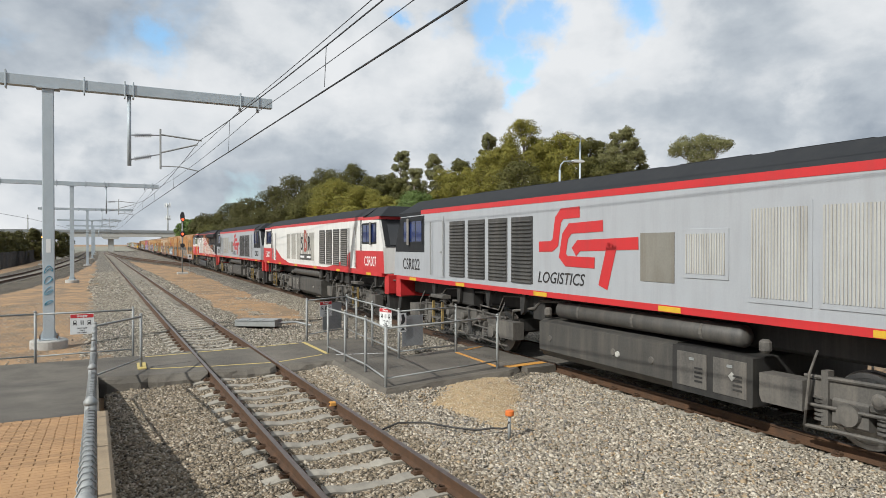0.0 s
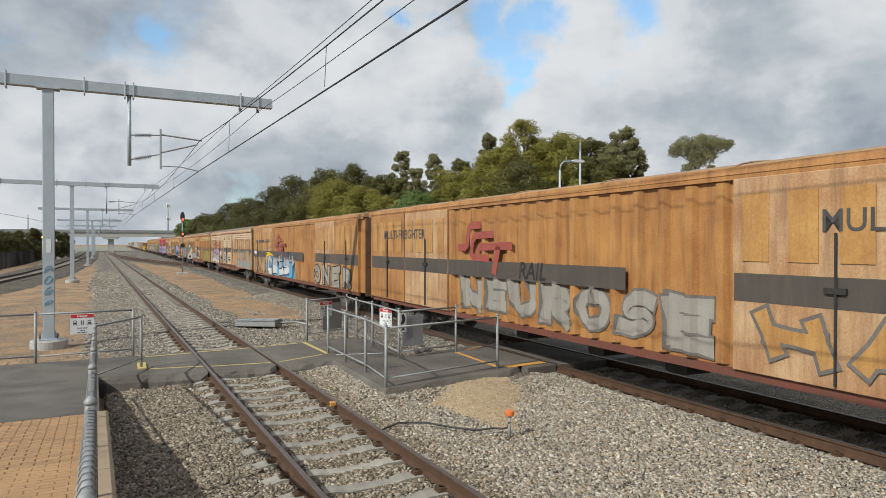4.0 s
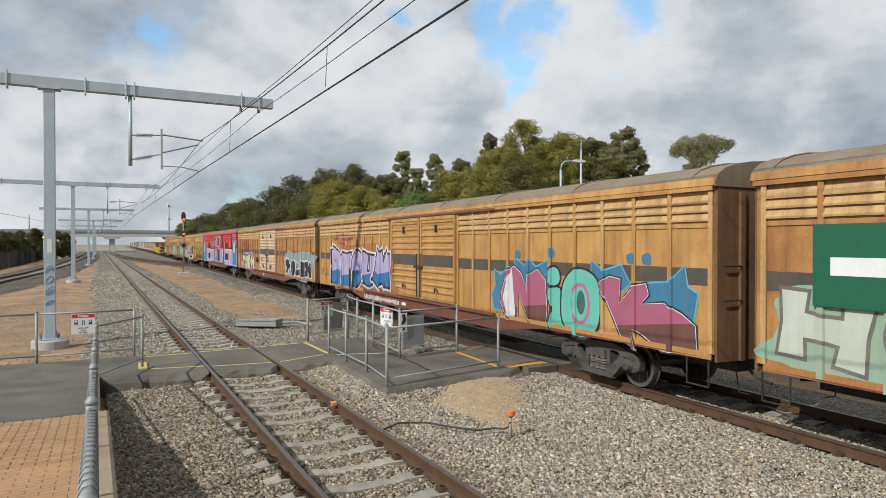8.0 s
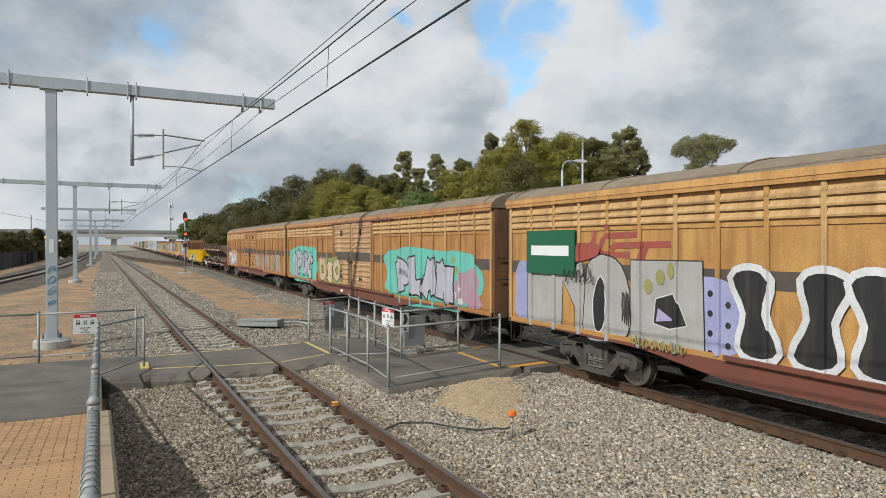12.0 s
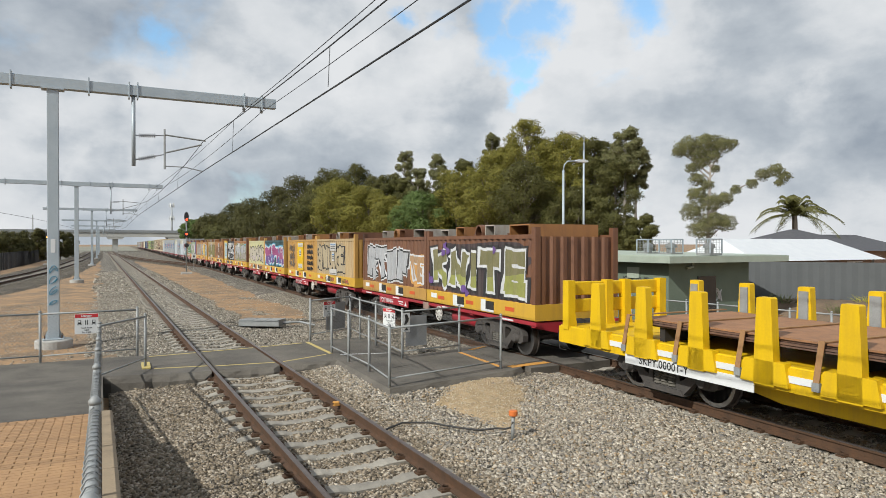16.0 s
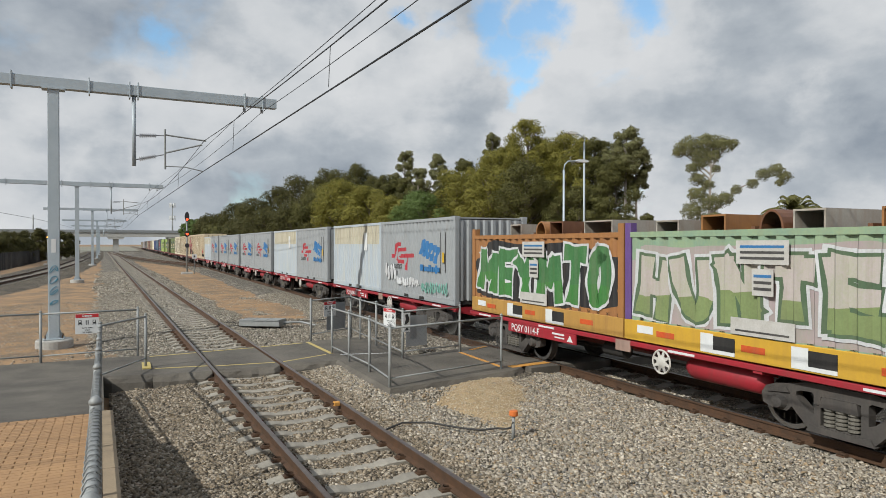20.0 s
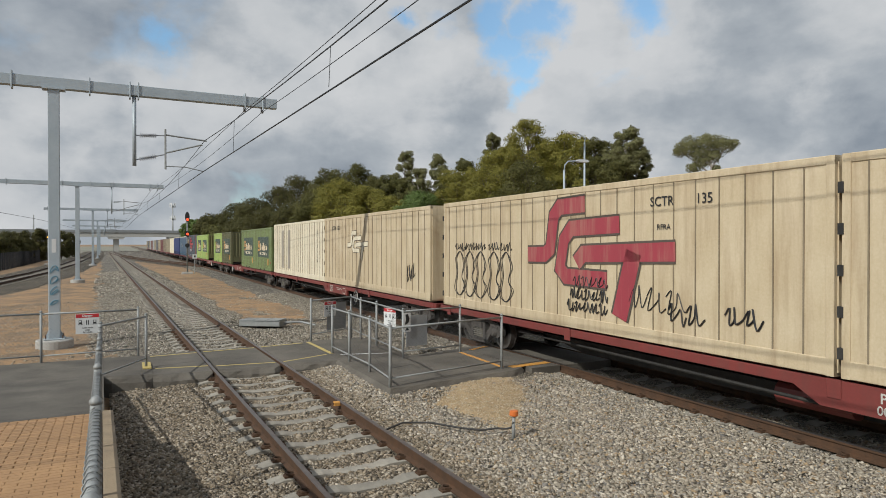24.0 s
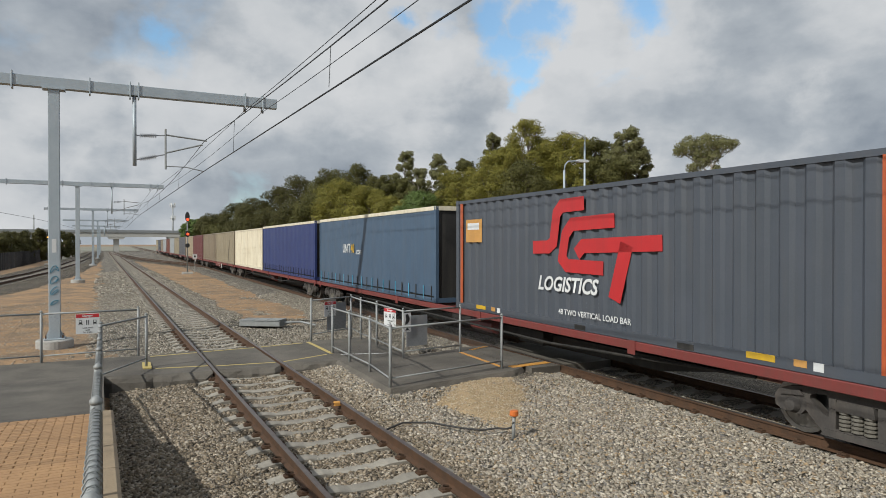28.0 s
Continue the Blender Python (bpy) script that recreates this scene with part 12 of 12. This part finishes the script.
for _i, _u in enumerate((10.9, 10.3, 9.7, 9.0, 8.4)):
    for _s in (1.0, 0.72):
        face(_c, "graffiti_ring", stroke([tuple(p) for p in smooth_line([(_u + 0.3 * _s, 2.35), (_u, 2.55), (_u - 0.28 * _s, 2.2), (_u - 0.1, 1.85), (_u - 0.33 * _s, 1.6), (_u, 1.32), (_u + 0.34 * _s, 1.5), (_u + 0.2 * _s, 1.95), (_u + 0.3 * _s, 2.35)])], 0.022), S_BLACK, -1.262, 0.003)
    scrawl(_c, _u + 0.3, _u - 0.25, 2.55, 2.8, S_BLACK, 112 + _i, x=-1.265, r=0.012)
for _i in range(3):
    scrawl(_c, 5.9 - _i * 0.1, 4.6, 1.32 + _i * 0.26, 1.6 + _i * 0.26, S_BLACK, 120 + _i, x=-1.27, r=0.016)
scrawl(_c, 4.0, 2.6, 1.5, 2.0, S_BLACK, 121, x=-1.265); scrawl(_c, 3.0, 2.2, 1.35, 1.75, S_BLACK, 125, x=-1.265, r=0.02); scrawl(_c, 1.8, 1.1, 1.45, 1.8, S_BLACK, 126, x=-1.265, r=0.022)
word(_c, "SCTR", 3.15, 3.5, 0.24, S_BLACK, -1.266, 0.002); word(_c, "135", 2.2, 3.5, 0.24, S_BLACK, -1.266, 0.002); word(_c, "RFRA", 3.1, 3.05, 0.14, S_BLACK, -1.266, 0.001)
_c = reefer(548.0, cream, "cream insulated container with a small outlined emblem and dark letters")
curved_logo(_c, 8.4, 2.6, 2.15, 1.15, -1.264, cream_white, emblem_edge)
word(_c, "SCTR", 10.4, 3.45, 0.24, S_BLACK, -1.266, 0.002); word(_c, "102", 9.7, 3.45, 0.24, S_BLACK, -1.266, 0.002)
scrawl(_c, 1.9, 1.2, 1.5, 2.1, S_BLACK, 127, x=-1.265, r=0.014)
_c = reefer(559.9, cream_white, "off-white insulated container with two grey panels", L=11.6)
for _y in (7.3, 8.9):
    part("grey_panel", Mesh().box(-1.266, -1.25, _y, _y + 0.52, 1.35, 3.55), _c, "grey-beige vertical panel", mats=paint("panel_greige", (0.40, 0.36, 0.30), (0.34, 0.305, 0.25), (0.28, 0.2, 0.13), 0.5))
for _i, _ch in enumerate("SCTR154"):
    word(_c, _ch, 1.35, 3.35 - _i * 0.24, 0.26, S_BLACK, -1.266, 0.003)

sad_green = paint("container_green", (0.215, 0.275, 0.105), (0.165, 0.215, 0.082), (0.09, 0.065, 0.035), 0.8)
sad_lime = paint("container_lime", (0.42, 0.56, 0.165), (0.34, 0.47, 0.13), (0.20, 0.13, 0.06), 0.75)
sad_olive = paint("container_olive", (0.13, 0.13, 0.055), (0.10, 0.10, 0.045), (0.12, 0.07, 0.035), 0.5)
sad_panel = paint("board_grey_green", (0.075, 0.105, 0.085), (0.06, 0.085, 0.07), (0.10, 0.10, 0.07), 0.3)


sad_end = paint("container_rusty_end", (0.20, 0.21, 0.065), (0.12, 0.105, 0.04), (0.10, 0.05, 0.022), 0.9)


def green_container(q, ma, label, emblem_m, end_m=None):
    c = container(q, ma, label, z0=0.98, h=2.86, group="green containers", castings=ma, end_m=end_m)
    face(c, "board_panel", [(0.95, 1.84), (4.9, 1.84), (4.9, 3.24), (0.95, 3.24)], sad_panel, 0, 0.003, "dark grey-green painted board", "box")
    face(c, "emblem_panel", [(4.06, 2.26), (4.64, 2.26), (4.64, 2.98), (4.06, 2.98)], emblem_m, 0, 0.005, "yellow panel", "box")
    for v, d in ((2.79, 1), (2.45, -1)):
        m = 4.35
        face(c, "emblem_arrow", [(m + d * 0.22, v), (m + d * 0.06, v + 0.13), (m + d * 0.06, v + 0.05), (m - d * 0.28, v + 0.05), (m - d * 0.28, v - 0.05), (m + d * 0.06, v - 0.05), (m + d * 0.06, v - 0.13)], sad_panel, 0, 0.007, "", "box")
    x = 3.86
    rng = random.Random(int(q))
    for wdt, hgt in ((0.36, 0.50), (0.30, 0.36), (0.32, 0.52), (0.11, 0.52), (0.30, 0.36), (0.11, 0.46), (0.19, 0.36), (0.28, 0.36)):
        face(c, "brand_shape", blob(x - wdt / 2, 2.30 + hgt / 2, wdt / 2, hgt / 2, rng, 18, 0.03), spray("peach", (0.70, 0.55, 0.36), (0.76, 0.62, 0.43)), 0, 0.005, "", "box")
        x -= wdt + 0.06
    me = text_mesh("TRANSPORT SINCE 1895", 0.27, spray("pale_peach", (0.74, 0.63, 0.46), (0.78, 0.68, 0.52)), 0.004, 0, 0.95)
    me.transform(pose(0, 2.85, 2.08, rz=-90))
    part("lettering", drape(me, "box", 0.005), c)
    part("orange_label", Mesh().box(-1.224, -1.216, 0.95, 1.25, 1.35, 1.75), c, mats=S_ORANGE)
    part("red_tag", Mesh().box(-1.224, -1.206, 0.30, 0.38, 1.48, 1.56), c, mats=S_LOGORED)
    part("end_box", Mesh().box(-1.0, -0.15, -0.02, 0.05, 1.15, 1.62, 0.01).box(0.15, 1.0, -0.02, 0.05, 1.15, 1.62, 0.01), c, mats=end_m or ma)
    return c


green_container(572.65, sad_green, "dark green corrugated container with a grey board, streaked with rust", S_ORANGE)
green_container(578.55, sad_green, "dark green corrugated container with a grey board", S_ORANGE)
green_container(590.3, sad_olive, "brownish olive corrugated container with a faded board", S_ORANGE)
green_container(596.7, sad_lime, "lime green corrugated container with a grey board, standing alone", step_yellow, sad_end)
green_container(608.7, sad_lime, "lime green corrugated container with a grey board", step_yellow, sad_end)
green_container(614.65, sad_lime, "lime green corrugated container with a grey board, behind its twin", step_yellow, sad_end)

cont_dark = paint("container_dark_grey", (0.085, 0.095, 0.115), (0.07, 0.08, 0.095), (0.13, 0.12, 0.11), 0.25, 0.45)
cont_orange = paint("container_orange_red", (0.55, 0.11, 0.03), (0.48, 0.09, 0.03))
_c = container(620.9, cont_dark, "dark grey long corrugated container with a large red emblem", z0=0.95, h=3.02, L=13.72, pitch=0.40)
curved_logo(_c, 9.75, 4.1, 1.66, 2.1, -1.222, loco_red)
word(_c, "LOGISTICS", 8.5, 1.86, 0.44, white_paint, -1.226, 0.012, 0.25)
for _y in (13.3, 1.75):
    part("orange_post", Mesh().box(-1.224, -1.206, _y, _y + 0.14, 1.1, 3.88), _c, "orange-red post", mats=cont_orange)
part("orange_patch", Mesh().box(-1.226, -1.218, 12.2, 13.1, 2.8, 3.42), _c, "orange square patch", mats=S_ORANGE)
part("patch_bar", Mesh().box(-1.23, -1.226, 12.35, 13.0, 3.14, 3.32), _c, mats=white_paint)
word(_c, "48 TWO VERTICAL LOAD BAR", 7.6, 1.28, 0.17, white_paint, -1.226, 0.002)
for _y in (3.4, 12.0):
    part("yellow_label", Mesh().box(-1.226, -1.218, _y, _y + 0.5, 1.02, 1.12), _c, mats=step_yellow)
    part("white_label", Mesh().box(-1.226, -1.218, _y - 0.75, _y - 0.6, 1.0, 1.12), _c, mats=white_paint)
    part("orange_label", Mesh().box(-1.226, -1.218, _y - 0.5, _y - 0.3, 1.02, 1.12), _c, mats=S_ORANGE)
curtain_a = paint("curtain_slate_blue", (0.075, 0.125, 0.19), (0.065, 0.105, 0.16), (0.10, 0.11, 0.13), 0.3)
curtain_b = paint("curtain_navy", (0.03, 0.05, 0.17), (0.025, 0.04, 0.14), (0.06, 0.06, 0.10), 0.3)


def curtain_sider(q, ma, label, L=12.6):
    a = rolling("curtain_container", q, label, "container", "curtain-sided containers")
    W, z0, z1 = 1.25, 0.96, 3.9
    part("frame", Mesh().box(-W + 0.06, W - 0.06, 0.05, L - 0.05, z0, z1, 0.02), a, mats=under_black)
    m = Mesh()
    n = 48
    pts = [(-W + 0.03, 0.1)] + [(-W - 0.012 * math.sin(k * 1.7) - 0.006 * math.sin(k * 0.6), 0.1 + (L - 0.2) * k / n) for k in range(n + 1)] + [(-W + 0.03, L - 0.1)]
    part("curtain", m.prism(pts, "z", z0 + 0.2, z1 - 0.12), a, "taut fabric curtain", mats=ma)
    part("top_rail", Mesh().box(-W - 0.02, W + 0.02, 0, L, z1 - 0.12, z1 + 0.01, 0.01), a, mats=cream_white)
    part("bottom_rail", Mesh().box(-W - 0.02, W + 0.02, 0, L, z0, z0 + 0.14, 0.01), a, mats=ma)
    for k in range(22):
        y = 0.3 + k * (L - 0.6) / 21
        part("strap", Mesh().box(-W - 0.03, -W - 0.018, y - 0.025, y + 0.025, z0 + 0.06, z0 + 0.5), a, mats=S_LBLUE if ma is curtain_a and k % 2 else under_black)
    for y in (0.0, L - 0.12):
        part("corner_post", Mesh().box(-W - 0.02, -W + 0.1, y, y + 0.12, z0, z1, 0.01), a, mats=ma)
    return a


_c = curtain_sider(635.9, curtain_a, "slate-blue curtain-sided container with small white lettering", 13.2)
word(_c, "UNIT", 8.9, 2.55, 0.52, white_paint, -1.275, 0.01, width=0.85)
word(_c, "40", 8.1, 2.55, 0.52, step_yellow, -1.275, 0.01, width=0.85)
word(_c, ".com", 7.3, 2.45, 0.36, white_paint, -1.275, 0.008)
curtain_sider(650.0, curtain_b, "navy blue curtain-sided container", 13.6)
flat_wagon(649.8, ("PQIY", "0019-C"), L=27.0, slim=True)
FARCARS = [(664.2, 12.2, cream_white), (677.2, 12.0, paint("far_tan", (0.36, 0.30, 0.20))), (689.4, 12.0, paint("far_brown", (0.28, 0.22, 0.15))), (702.4, 12.0, paint("far_maroon", (0.17, 0.05, 0.05))), (714.6, 12.0, paint("far_dull_cream", (0.42, 0.34, 0.23))), (727.6, 12.0, paint("far_slate", (0.13, 0.13, 0.14))), (739.8, 12.0, paint("far_tan", (0.36, 0.30, 0.20))),
           (753.0, 12.0, cont_grey), (765.2, 12.0, sill_brown), (778.4, 12.0, cont_grey), (790.6, 12.0, paint("far_brown", (0.28, 0.22, 0.15))), (803.8, 12.0, cont_dark), (816.0, 12.0, paint("far_tan", (0.36, 0.30, 0.20)))]
for _i, (_q, _L, _m) in enumerate(FARCARS):
    container(_q, _m, "weathered long container far back on the train", z0=0.97, h=2.9, L=_L, group="far containers", pockets=False, pitch=0.4)
for _q in (677.0, 702.2, 727.4, 752.8, 778.2, 803.6):
    flat_wagon(_q, ("PQIY", "00"), "long maroon container flat wagon far back on the train")


# --- what moves ---
def motions():
    """The whole train rolls towards the eye at an even speed."""
    for ob, q in TRAIN:
        rows = []
        for t in (0.0, 28.0):
            p = line_at(q - SPEED * t)
            rows.append((t, Matrix.Translation(p) @ Matrix.Rotation(-ANG, 4, "Z")))
        walk(ob, rows)


motions()
